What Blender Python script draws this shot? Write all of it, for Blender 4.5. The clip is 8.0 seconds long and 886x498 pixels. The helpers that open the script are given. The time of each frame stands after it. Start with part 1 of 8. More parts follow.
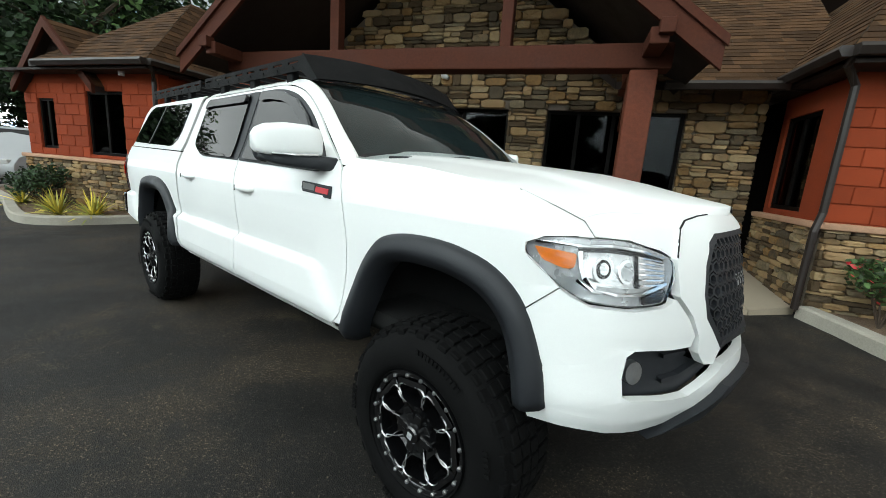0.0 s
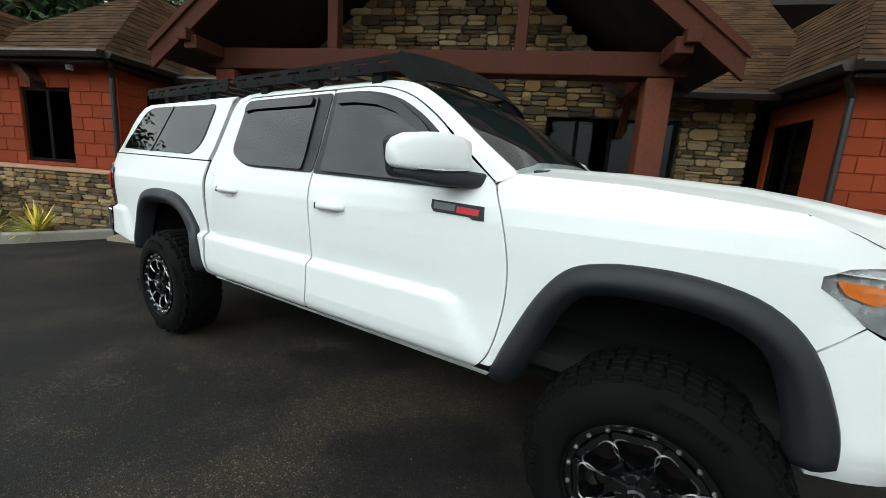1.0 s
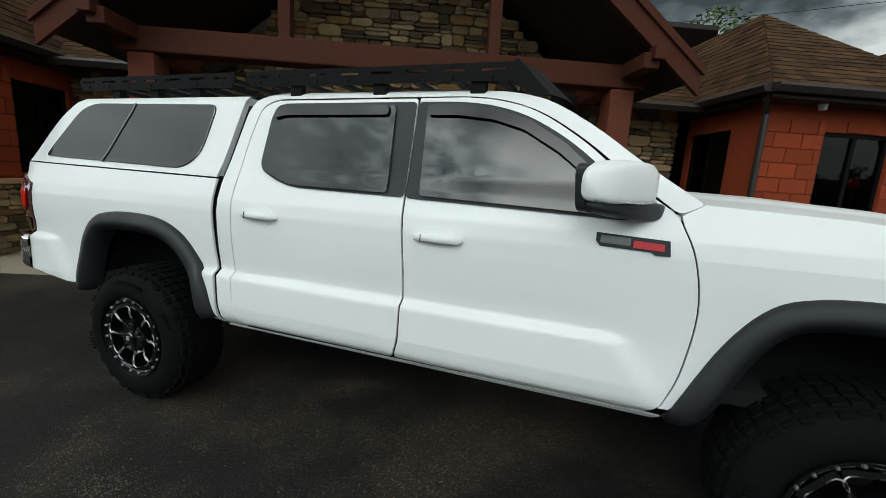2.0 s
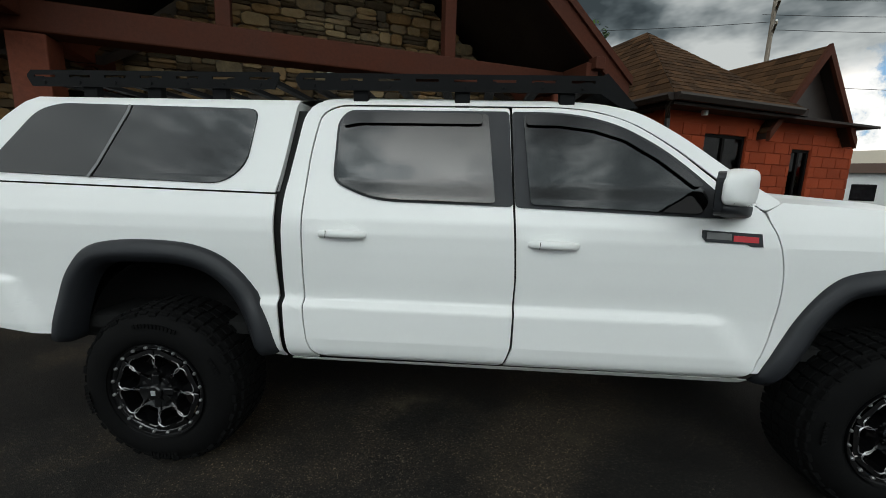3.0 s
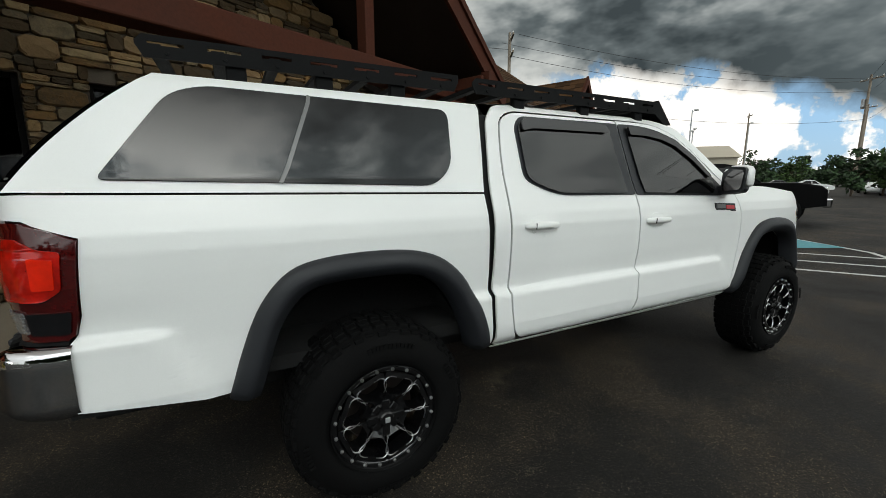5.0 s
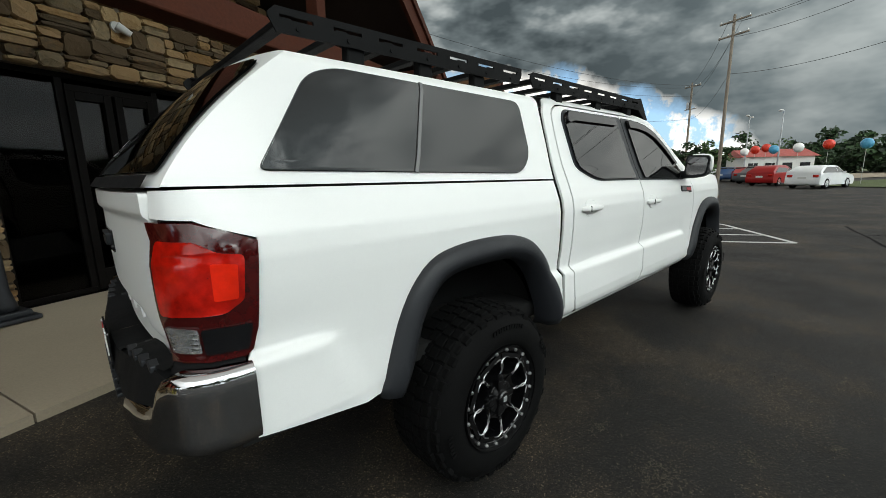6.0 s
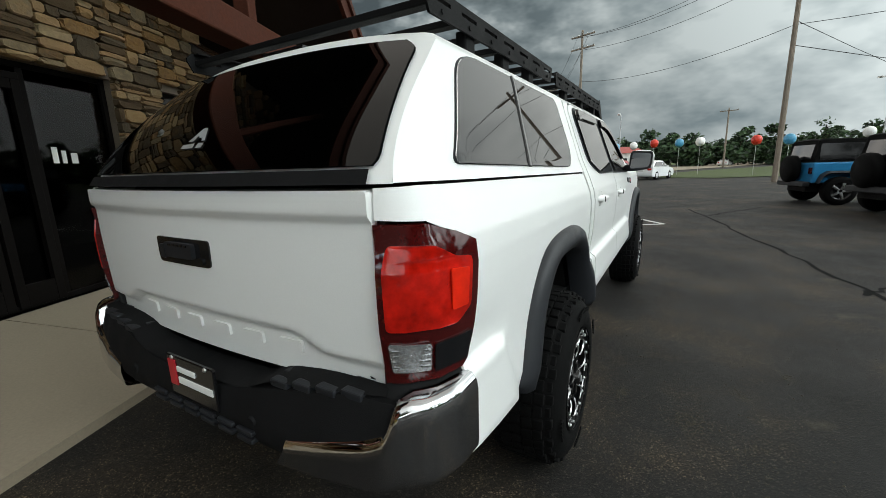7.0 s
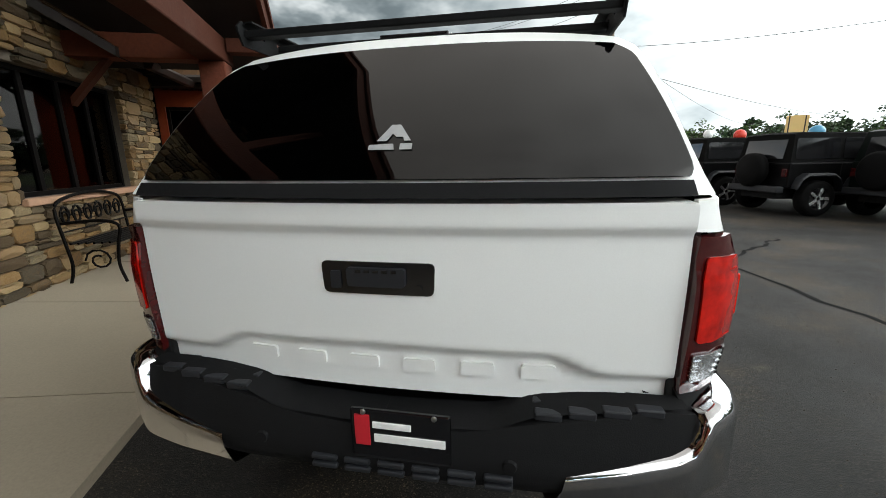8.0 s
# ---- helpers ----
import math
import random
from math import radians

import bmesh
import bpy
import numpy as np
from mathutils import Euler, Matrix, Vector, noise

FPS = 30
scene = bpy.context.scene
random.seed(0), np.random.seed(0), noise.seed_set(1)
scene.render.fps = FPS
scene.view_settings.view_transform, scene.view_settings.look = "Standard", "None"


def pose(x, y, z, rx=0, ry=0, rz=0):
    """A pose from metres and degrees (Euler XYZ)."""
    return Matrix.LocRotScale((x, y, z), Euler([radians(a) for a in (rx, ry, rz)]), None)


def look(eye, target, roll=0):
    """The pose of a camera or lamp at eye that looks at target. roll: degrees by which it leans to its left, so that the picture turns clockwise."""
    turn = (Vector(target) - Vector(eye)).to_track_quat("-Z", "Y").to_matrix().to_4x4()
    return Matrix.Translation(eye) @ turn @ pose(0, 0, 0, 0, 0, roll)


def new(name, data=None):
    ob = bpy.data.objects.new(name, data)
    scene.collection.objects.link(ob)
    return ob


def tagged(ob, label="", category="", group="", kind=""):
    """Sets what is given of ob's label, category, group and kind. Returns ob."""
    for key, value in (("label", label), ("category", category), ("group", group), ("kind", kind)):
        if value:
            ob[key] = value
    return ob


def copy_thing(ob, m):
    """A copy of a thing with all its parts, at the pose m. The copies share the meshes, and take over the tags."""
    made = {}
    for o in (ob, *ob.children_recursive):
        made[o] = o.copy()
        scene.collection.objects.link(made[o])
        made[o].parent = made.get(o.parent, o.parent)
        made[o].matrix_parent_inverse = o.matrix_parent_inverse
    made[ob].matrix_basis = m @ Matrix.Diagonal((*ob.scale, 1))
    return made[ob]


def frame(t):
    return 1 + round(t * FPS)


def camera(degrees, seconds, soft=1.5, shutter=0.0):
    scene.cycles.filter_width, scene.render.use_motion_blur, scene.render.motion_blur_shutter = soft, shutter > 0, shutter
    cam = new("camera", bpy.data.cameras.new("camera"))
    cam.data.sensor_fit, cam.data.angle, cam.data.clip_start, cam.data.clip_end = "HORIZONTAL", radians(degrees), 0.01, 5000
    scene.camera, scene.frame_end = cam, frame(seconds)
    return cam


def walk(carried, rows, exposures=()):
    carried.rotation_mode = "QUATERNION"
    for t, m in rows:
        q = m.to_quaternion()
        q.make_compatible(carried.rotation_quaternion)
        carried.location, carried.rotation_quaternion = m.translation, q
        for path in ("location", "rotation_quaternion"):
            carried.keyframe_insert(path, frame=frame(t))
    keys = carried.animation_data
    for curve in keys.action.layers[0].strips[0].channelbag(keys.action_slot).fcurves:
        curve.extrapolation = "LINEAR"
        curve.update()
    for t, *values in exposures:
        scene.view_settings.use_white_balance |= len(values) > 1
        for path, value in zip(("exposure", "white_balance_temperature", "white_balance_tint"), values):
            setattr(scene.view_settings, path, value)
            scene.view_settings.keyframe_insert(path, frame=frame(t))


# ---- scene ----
# The camera and its walk
cam = camera(96.0, 8.0, 0.75)
PATH = [
    (0.0, pose(4.093, -1.800, 1.318, 78.70, -4.07, 41.06)),
    (0.5, pose(3.685, -1.973, 1.307, 78.84, -4.33, 39.19)),
    (1.0, pose(3.281, -2.113, 1.313, 79.63, -3.81, 33.75)),
    (1.5, pose(2.784, -2.212, 1.348, 79.83, -3.92, 26.71)),
    (3.0, pose(1.394, -2.491, 1.389, 80.23, -1.72, 3.61)),
    (3.5, pose(0.914, -2.517, 1.366, 80.48, -1.46, -4.91)),
    (4.0, pose(0.389, -2.522, 1.371, 80.61, -0.60, -12.76)),
    (4.5, pose(-0.074, -2.482, 1.379, 80.37, -0.52, -19.15)),
    (5.0, pose(-0.495, -2.331, 1.367, 80.25, -0.02, -27.63)),
    (6.5, pose(-1.540, -1.575, 1.348, 78.83, 1.45, -50.86)),
    (7.0, pose(-1.753, -1.214, 1.360, 78.43, 1.61, -59.82)),
    (7.5, pose(-1.910, -0.769, 1.391, 77.79, 1.45, -68.76)),
    (8.0, pose(-1.997, -0.316, 1.411, 77.19, 0.92, -79.27)),
]
EXPOSURES = [(0.0, 1.50, 6700, 7), (1.5, 1.00, 6700, 7), (3.5, 0.50, 6850, 11), (5.0, 0.68, 7050, 11), (6.5, 1.12, 6950, 10), (7.2, 1.28, 6900, 10), (8.0, 1.75, 6950, 13)]
walk(cam, PATH, EXPOSURES)

# World: broken cloud over a blue sky, and a soft veiled sun
SUN_AZ, SUN_EL, SUN_SIDE = -78.0, 67.0, 9.0


def make_world():
    w = bpy.data.worlds.new("world")
    scene.world = w
    w.use_nodes = True
    nt = w.node_tree
    N, L = nt.nodes, nt.links
    bg = N["Background"]
    sky = N.new("ShaderNodeTexSky")
    sky.sky_type = "NISHITA"
    sky.sun_disc = False
    sky.sun_elevation, sky.sun_rotation = radians(SUN_EL), radians(90 - SUN_AZ)
    dim = N.new("ShaderNodeVectorMath")
    dim.operation = "SCALE"
    dim.inputs["Scale"].default_value = 0.10
    L.new(sky.outputs[0], dim.inputs[0])
    co = N.new("ShaderNodeTexCoord")
    sep = N.new("ShaderNodeSeparateXYZ")
    L.new(co.outputs["Generated"], sep.inputs[0])

    def mth(op, a, b=None, clamp=False):
        n = N.new("ShaderNodeMath")
        n.operation, n.use_clamp = op, clamp
        for k, v in enumerate((a, b)):
            if isinstance(v, float):
                n.inputs[k].default_value = v
            elif v is not None:
                L.new(v, n.inputs[k])
        return n.outputs[0]

    def noise_tex(scale, detail, rough, shift, vector):
        mp = N.new("ShaderNodeMapping")
        mp.inputs["Location"].default_value = shift
        L.new(vector, mp.inputs[0])
        n = N.new("ShaderNodeTexNoise")
        n.inputs["Scale"].default_value, n.inputs["Detail"].default_value = scale, detail
        n.inputs["Roughness"].default_value = rough
        L.new(mp.outputs[0], n.inputs["Vector"])
        return n

    def ramp(src, stops):
        r = N.new("ShaderNodeValToRGB")
        while len(r.color_ramp.elements) < len(stops):
            r.color_ramp.elements.new(0.5)
        for e, (p, c) in zip(r.color_ramp.elements, stops):
            e.position, e.color = p, (*c, 1)
        L.new(src, r.inputs[0])
        return r

    def blend(f, a, b):
        n = N.new("ShaderNodeMix")
        n.data_type = "RGBA"
        for key, v in (("Factor", f), ("A", a), ("B", b)):
            L.new(v, n.inputs[key])
        return n.outputs["Result"]

    # billows are wider than they are high
    flat = N.new("ShaderNodeMapping")
    flat.inputs["Scale"].default_value = (1.0, 1.0, 2.1)
    L.new(co.outputs["Generated"], flat.inputs[0])
    billow = noise_tex(2.1, 4, 0.50, (4.1, 1.7, 0.6), flat.outputs[0])
    wisp = noise_tex(6.5, 4, 0.56, (8.2, 4.4, 1.0), flat.outputs[0])
    heap = noise_tex(8.5, 6, 0.60, (1.3, 0.4, 0.2), co.outputs["Generated"])
    mass = mth("ADD", mth("MULTIPLY", billow.outputs[0], 0.60), mth("MULTIPLY", wisp.outputs[0], 0.40))
    # dark rain cloud with paler folds
    storm = ramp(mass, [(0.41, (0.034, 0.046, 0.053)), (0.47, (0.085, 0.108, 0.120)), (0.53, (0.24, 0.275, 0.29)), (0.61, (0.46, 0.50, 0.51))])
    # an even veil of rain to the south-east
    veil = ramp(mass, [(0.42, (0.066, 0.087, 0.098)), (0.58, (0.175, 0.203, 0.214))])
    north = mth("ADD", sep.outputs[1], mth("MULTIPLY", sep.outputs[0], -0.25))
    east = mth("ADD", mth("MULTIPLY", sep.outputs[0], 0.87), mth("MULTIPLY", sep.outputs[1], -0.5))
    above = blend(ramp(east, [(0.50, (0, 0, 0)), (0.80, (1, 1, 1))]).outputs[0], storm.outputs[0], veil.outputs[0])
    # a dull even layer in the west, and a darker one overhead
    dull = ramp(mass, [(0.38, (0.078, 0.092, 0.100)), (0.62, (0.120, 0.138, 0.146))])
    above = blend(ramp(mth("MULTIPLY", sep.outputs[0], -1.0), [(0.40, (0, 0, 0)), (0.75, (1, 1, 1))]).outputs[0], above, dull.outputs[0])
    high = ramp(mass, [(0.38, (0.015, 0.018, 0.020)), (0.62, (0.026, 0.030, 0.032))])
    above = blend(ramp(sep.outputs[2], [(0.63, (0, 0, 0)), (0.79, (1, 1, 1))]).outputs[0], above, high.outputs[0])
    # sunlit heaps and blue gaps under its edge, higher towards the north
    half = N.new("ShaderNodeMix")
    half.data_type = "RGBA"
    half.inputs["Factor"].default_value = 0.35
    half.inputs["A"].default_value = (0.20, 0.43, 0.72, 1)
    L.new(dim.outputs[0], half.inputs["B"])
    gap_blue = half.outputs["Result"]
    heaps = ramp(heap.outputs[0], [(0.44, (0.60, 0.66, 0.70)), (0.52, (0.92, 0.94, 0.94)), (0.62, (1.12, 1.11, 1.08))])
    white = blend(ramp(heap.outputs[0], [(0.43, (0, 0, 0)), (0.47, (1, 1, 1))]).outputs[0], gap_blue, heaps.outputs[0])
    edge = mth("MINIMUM", mth("MAXIMUM", mth("MULTIPLY", mth("ADD", north, 0.16), 0.36), -0.05), 0.225)
    rough_edge = mth("ADD", mth("MULTIPLY", heap.outputs[0], 0.10), mth("MULTIPLY", billow.outputs[0], 0.22))
    rise = ramp(mth("ADD", mth("SUBTRACT", mth("ADD", sep.outputs[2], rough_edge), edge), 0.34), [(0.485, (0, 0, 0)), (0.530, (1, 1, 1))])
    cloud = blend(rise.outputs[0], white, above)
    # the cloud thins and brightens towards the veiled sun
    az, el = radians(SUN_AZ - 24), radians(SUN_EL * 0.5)
    dot = N.new("ShaderNodeVectorMath")
    dot.operation = "DOT_PRODUCT"
    L.new(co.outputs["Generated"], dot.inputs[0])
    dot.inputs[1].default_value = (math.cos(az) * math.cos(el), math.sin(az) * math.cos(el), math.sin(el))
    glow = mth("POWER", mth("ADD", mth("MULTIPLY", dot.outputs["Value"], 0.5), 0.5), 4.0)
    gain = mth("ADD", mth("MULTIPLY", glow, SUN_SIDE), 0.80)
    bright = N.new("ShaderNodeVectorMath")
    bright.operation = "SCALE"
    L.new(cloud, bright.inputs[0])
    L.new(gain, bright.inputs["Scale"])
    L.new(bright.outputs[0], bg.inputs["Color"])
    bg.inputs["Strength"].default_value = 1.0


make_world()
sun = new("sun", bpy.data.lights.new("sun", "SUN"))
sun.data.energy, sun.data.angle, sun.data.color = 0.5, radians(170), (1.0, 0.96, 0.9)
sun.matrix_world = look((0, 0, 30), (-30 * math.cos(radians(SUN_AZ)) / math.tan(radians(SUN_EL)), -30 * math.sin(radians(SUN_AZ)) / math.tan(radians(SUN_EL)), 0))

# Materials
def material(name, base, rough=0.6, metal=0.0, vary=0.25, fine=40.0, coarse=3.0, bump=0.15, bump_scale=None, coat=0.0,
             alt=None, island=0.0, piece=0.0, transmission=0.0, ior=1.45, spec=0.5, emit=0.0, depth=0.01, rough_vary=0.1):
    """A surface with grain and blotches in its colour, gloss and relief, at real-world size."""
    m = bpy.data.materials.new(name)
    m.use_nodes = True
    nt = m.node_tree
    N, L = nt.nodes, nt.links
    b = N["Principled BSDF"]
    b.inputs["Metallic"].default_value = metal
    b.inputs["Coat Weight"].default_value = coat
    b.inputs["Coat Roughness"].default_value = 0.06
    b.inputs["Transmission Weight"].default_value = transmission
    b.inputs["IOR"].default_value = ior
    b.inputs["Specular IOR Level"].default_value = spec
    b.inputs["Roughness"].default_value = rough
    b.inputs["Base Color"].default_value = (*base, 1)
    if emit:
        b.inputs["Emission Color"].default_value = (*base, 1)
        b.inputs["Emission Strength"].default_value = emit
    co = N.new("ShaderNodeTexCoord")

    def noise_tex(scale, detail=6.0):
        n = N.new("ShaderNodeTexNoise")
        n.inputs["Scale"].default_value, n.inputs["Detail"].default_value = scale, detail
        n.inputs["Roughness"].default_value = 0.6
        L.new(co.outputs["Object"], n.inputs["Vector"])
        return n

    def mathn(op, a, v):
        n = N.new("ShaderNodeMath")
        n.operation = op
        L.new(a, n.inputs[0])
        if isinstance(v, float):
            n.inputs[1].default_value = v
        else:
            L.new(v, n.inputs[1])
        return n.outputs[0]

    f, c = noise_tex(fine), noise_tex(coarse, 4.0)
    s = mathn("ADD", mathn("MULTIPLY", f.outputs[0], 0.5), mathn("MULTIPLY", c.outputs[0], 0.5))
    if island:
        g = N.new("ShaderNodeNewGeometry")
        s = mathn("ADD", mathn("MULTIPLY", s, 1.0 - island), mathn("MULTIPLY", g.outputs["Random Per Island"], island))
    if piece:
        o = N.new("ShaderNodeObjectInfo")
        s = mathn("ADD", mathn("MULTIPLY", s, 1.0 - piece), mathn("MULTIPLY", o.outputs["Random"], piece))
    r = N.new("ShaderNodeValToRGB")
    lo = [max(0.0, x * (1 - vary)) for x in base]
    hi = [min(1.0, x * (1 + vary)) for x in base]
    stops = [(0.28, lo), (0.72, hi)]
    if alt:
        stops = [(0.22, lo)] + [(0.22 + 0.56 * (i + 1) / (len(alt) + 1), a) for i, a in enumerate(alt)] + [(0.78, hi)]
    while len(r.color_ramp.elements) < len(stops):
        r.color_ramp.elements.new(0.5)
    for e, (p, col) in zip(r.color_ramp.elements, stops):
        e.position, e.color = p, (*col, 1)
    L.new(s, r.inputs[0])
    if vary:
        L.new(r.outputs[0], b.inputs["Base Color"])
    if rough_vary:
        mr = N.new("ShaderNodeMapRange")
        mr.inputs["To Min"].default_value, mr.inputs["To Max"].default_value = max(0.0, rough - rough_vary), min(1.0, rough + rough_vary)
        mr.inputs["From Min"].default_value, mr.inputs["From Max"].default_value = 0.3, 0.7
        L.new(c.outputs[0], mr.inputs["Value"])
        L.new(mr.outputs[0], b.inputs["Roughness"])
    if bump:
        bn = noise_tex(bump_scale or fine)
        bu = N.new("ShaderNodeBump")
        bu.inputs["Strength"].default_value, bu.inputs["Distance"].default_value = bump, depth
        L.new(bn.outputs[0], bu.inputs["Height"])
        L.new(bu.outputs[0], b.inputs["Normal"])
    return m


def asphalt_material():
    """Dark bound aggregate: single grains, worn brownish patches and a few sandy stains."""
    m = material("asphalt", (0.02, 0.02, 0.02), 0.74, spec=0.36, vary=0.0, bump=0.0, rough_vary=0.08)
    nt = m.node_tree
    N, L = nt.nodes, nt.links
    b = N["Principled BSDF"]
    co = N.new("ShaderNodeTexCoord")

    def noise_tex(scale, detail, rough=0.6):
        n = N.new("ShaderNodeTexNoise")
        n.inputs["Scale"].default_value, n.inputs["Detail"].default_value, n.inputs["Roughness"].default_value = scale, detail, rough
        L.new(co.outputs["Object"], n.inputs["Vector"])
        return n.outputs[0]

    def ramp(src, stops):
        r = N.new("ShaderNodeValToRGB")
        while len(r.color_ramp.elements) < len(stops):
            r.color_ramp.elements.new(0.5)
        for e, (p, c) in zip(r.color_ramp.elements, stops):
            e.position, e.color = p, (*c, 1)
        L.new(src, r.inputs[0])
        return r.outputs[0]

    def mix(a, c, f, mode="MIX"):
        n = N.new("ShaderNodeMix")
        n.data_type, n.blend_type = "RGBA", mode
        for key, v in (("A", a), ("B", c), ("Factor", f)):
            if isinstance(v, (tuple, float)):
                n.inputs[key].default_value = v
            else:
                L.new(v, n.inputs[key])
        return n.outputs["Result"]
    v = N.new("ShaderNodeTexVoronoi")
    v.inputs["Scale"].default_value = 190
    L.new(co.outputs["Object"], v.inputs["Vector"])
    rnd = N.new("ShaderNodeSeparateColor")
    L.new(v.outputs["Color"], rnd.inputs[0])
    grain = ramp(rnd.outputs[0], [(0.0, (0.0046, 0.0043, 0.0040)), (0.6, (0.0122, 0.0110, 0.0100)), (0.92, (0.025, 0.0218, 0.0185)), (0.995, (0.080, 0.069, 0.057))])
    patch = ramp(noise_tex(0.75, 9, 0.66), [(0.37, (0.36, 0.36, 0.37)), (0.50, (0.95, 0.94, 0.93)), (0.62, (2.8, 2.45, 1.95))])
    base = mix(grain, patch, 1.0, "MULTIPLY")
    stain = ramp(noise_tex(1.35, 10, 0.62), [(0.635, (0, 0, 0)), (0.73, (0.6, 0.6, 0.6))])
    base = mix(base, (0.085, 0.070, 0.046, 1), stain)
    L.new(base, b.inputs["Base Color"])
    bu = N.new("ShaderNodeBump")
    bu.inputs["Strength"].default_value, bu.inputs["Distance"].default_value = 0.55, 0.004
    L.new(v.outputs["Distance"], bu.inputs["Height"])
    L.new(bu.outputs[0], b.inputs["Normal"])
    return m


ASPHALT = asphalt_material()
SEALANT = material("sealant", (0.008, 0.008, 0.008), 0.9, vary=0.3, spec=0.1)
SAND = material("sand", (0.095, 0.080, 0.058), 0.95, vary=0.45, fine=90, coarse=12, bump=0.5)
CONCRETE = material("concrete", (0.290, 0.239, 0.176), 0.85, vary=0.16, fine=70, coarse=1.3, bump=0.2, depth=0.004)
KERB = material("kerb_concrete", (0.3400, 0.3145, 0.2635), 0.9, vary=0.25, fine=60, coarse=2.5, bump=0.3)
LINE = material("line_paint", (0.62, 0.62, 0.60), 0.8, vary=0.25, fine=60, coarse=5, bump=0.2)
BLUE_LINE = material("blue_paint", (0.10, 0.33, 0.38), 0.8, vary=0.3, fine=60, coarse=5, bump=0.2)
MORTAR = material("mortar", (0.13, 0.105, 0.08), 0.95, vary=0.3, fine=80, bump=0.4)
STONE = material("ledge_stone", (0.176, 0.111, 0.053), 0.9, vary=0.55, fine=26, coarse=7, bump=0.7, bump_scale=34, depth=0.012,
                 alt=[(0.064, 0.048, 0.029), (0.23, 0.125, 0.043), (0.35, 0.245, 0.125), (0.145, 0.113, 0.069)], piece=0.75)
STONE_MASS = material("ledge_stone_mass", (0.176, 0.111, 0.053), 0.9, vary=0.55, fine=26, coarse=7, bump=0.7, bump_scale=34, depth=0.012,
                      alt=[(0.064, 0.048, 0.029), (0.23, 0.125, 0.043), (0.35, 0.245, 0.125), (0.145, 0.113, 0.069)], island=0.75)
CAP = material("cap_stone", (0.42, 0.24, 0.15), 0.85, vary=0.25, fine=40, coarse=4, bump=0.4, piece=0.3)
RED_BLOCK = material("red_block", (0.25, 0.043, 0.015), 0.85, spec=0.2, vary=0.20, fine=55, coarse=3, bump=0.5, bump_scale=70, piece=0.35)
RED_JOINT = material("red_joint", (0.235, 0.041, 0.0148), 0.9, spec=0.2, vary=0.25, fine=60, bump=0.3)
TIMBER = material("stained_timber", (0.062, 0.0175, 0.009), 0.75, spec=0.2, vary=0.3, fine=30, coarse=2, bump=0.2)
TIMBER_RED = material("red_timber", (0.115, 0.030, 0.015), 0.7, spec=0.25, vary=0.35, fine=26, coarse=2, bump=0.3)
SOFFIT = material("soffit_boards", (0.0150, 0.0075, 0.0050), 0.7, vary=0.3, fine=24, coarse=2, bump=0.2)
SHINGLE = material("shingle", (0.060, 0.031, 0.0145), 0.95, spec=0.15, vary=0.4, fine=120, coarse=2, bump=0.5, bump_scale=160, depth=0.006, island=0.55)
ROOF_DECK = material("roof_felt", (0.07, 0.038, 0.025), 0.95, vary=0.3)
GUTTER = material("dark_metal", (0.0180, 0.0120, 0.0096), 0.45, vary=0.2, bump=0.05)
FRAME = material("bronze_frame", (0.0045, 0.0037, 0.0034), 0.5, vary=0.2, bump=0.03, spec=0.08)
PANE = material("window_glass", (0.05, 0.055, 0.055), 0.02, vary=0.0, bump=0.0, transmission=1.0, ior=1.27, rough_vary=0.0)
# walls near black: the rooms' lack of light is put into the colour
ROOM = material("unlit_room", (0.0087, 0.0077, 0.0070), 0.9, vary=0.3, coarse=1, bump=0.0, spec=0.0)
LIGHT_METAL = material("pale_metal", (0.55, 0.55, 0.53), 0.5, vary=0.15, bump=0.05)
PAPER = material("paper", (0.75, 0.75, 0.72), 0.8, vary=0.1)

PAINT = material("white_paint", (0.82, 0.828, 0.815), 0.34, vary=0.035, fine=300, coarse=1.5, bump=0.02, bump_scale=900, coat=0.25, depth=0.001, rough_vary=0.05)
# near black: shade in seams and behind panels, put into the colour
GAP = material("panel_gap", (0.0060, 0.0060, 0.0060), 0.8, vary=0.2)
PLASTIC = material("black_plastic", (0.013, 0.0145, 0.018), 0.55, vary=0.2, fine=500, coarse=4, bump=0.25, bump_scale=900, depth=0.001)
GLOSS = material("gloss_black", (0.008, 0.008, 0.009), 0.12, vary=0.2, bump=0.0)
TINT = material("tinted_glass", (0.02, 0.023, 0.024), 0.01, vary=0.0, bump=0.0, transmission=1.0, ior=1.52, rough_vary=0.0)
# near-black sheets behind tinted glass, painted as the dark interior
GLOOM = material("window_gloom", (0.0048, 0.0056, 0.0060), 0.5, vary=0.3, coarse=2, bump=0.0, spec=0.0)
SHIELD_GLASS = material("windshield_glass", (0.50, 0.58, 0.58), 0.01, vary=0.0, bump=0.0, transmission=1.0, ior=1.5, rough_vary=0.0)
# teal sheet under the windshield; sky reflection and dim cab in its colour
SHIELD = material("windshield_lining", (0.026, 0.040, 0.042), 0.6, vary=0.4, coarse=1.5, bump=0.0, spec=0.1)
RUBBER = material("tyre_rubber", (0.0030, 0.0030, 0.0031), 0.8, spec=0.14, vary=0.35, fine=120, coarse=6, bump=0.2)
RIM = material("black_rim", (0.0040, 0.0040, 0.0045), 0.16, vary=0.2, bump=0.0, coat=0.6)
MILLED = material("milled_alloy", (0.55, 0.55, 0.56), 0.3, metal=1.0, vary=0.1, bump=0.05)
CHROME = material("chrome", (0.62, 0.62, 0.63), 0.06, metal=1.0, vary=0.06, bump=0.02, rough_vary=0.03)
RACK = material("powder_coat", (0.006, 0.0062, 0.0066), 0.65, spec=0.12, vary=0.2, fine=400, coarse=5, bump=0.15)
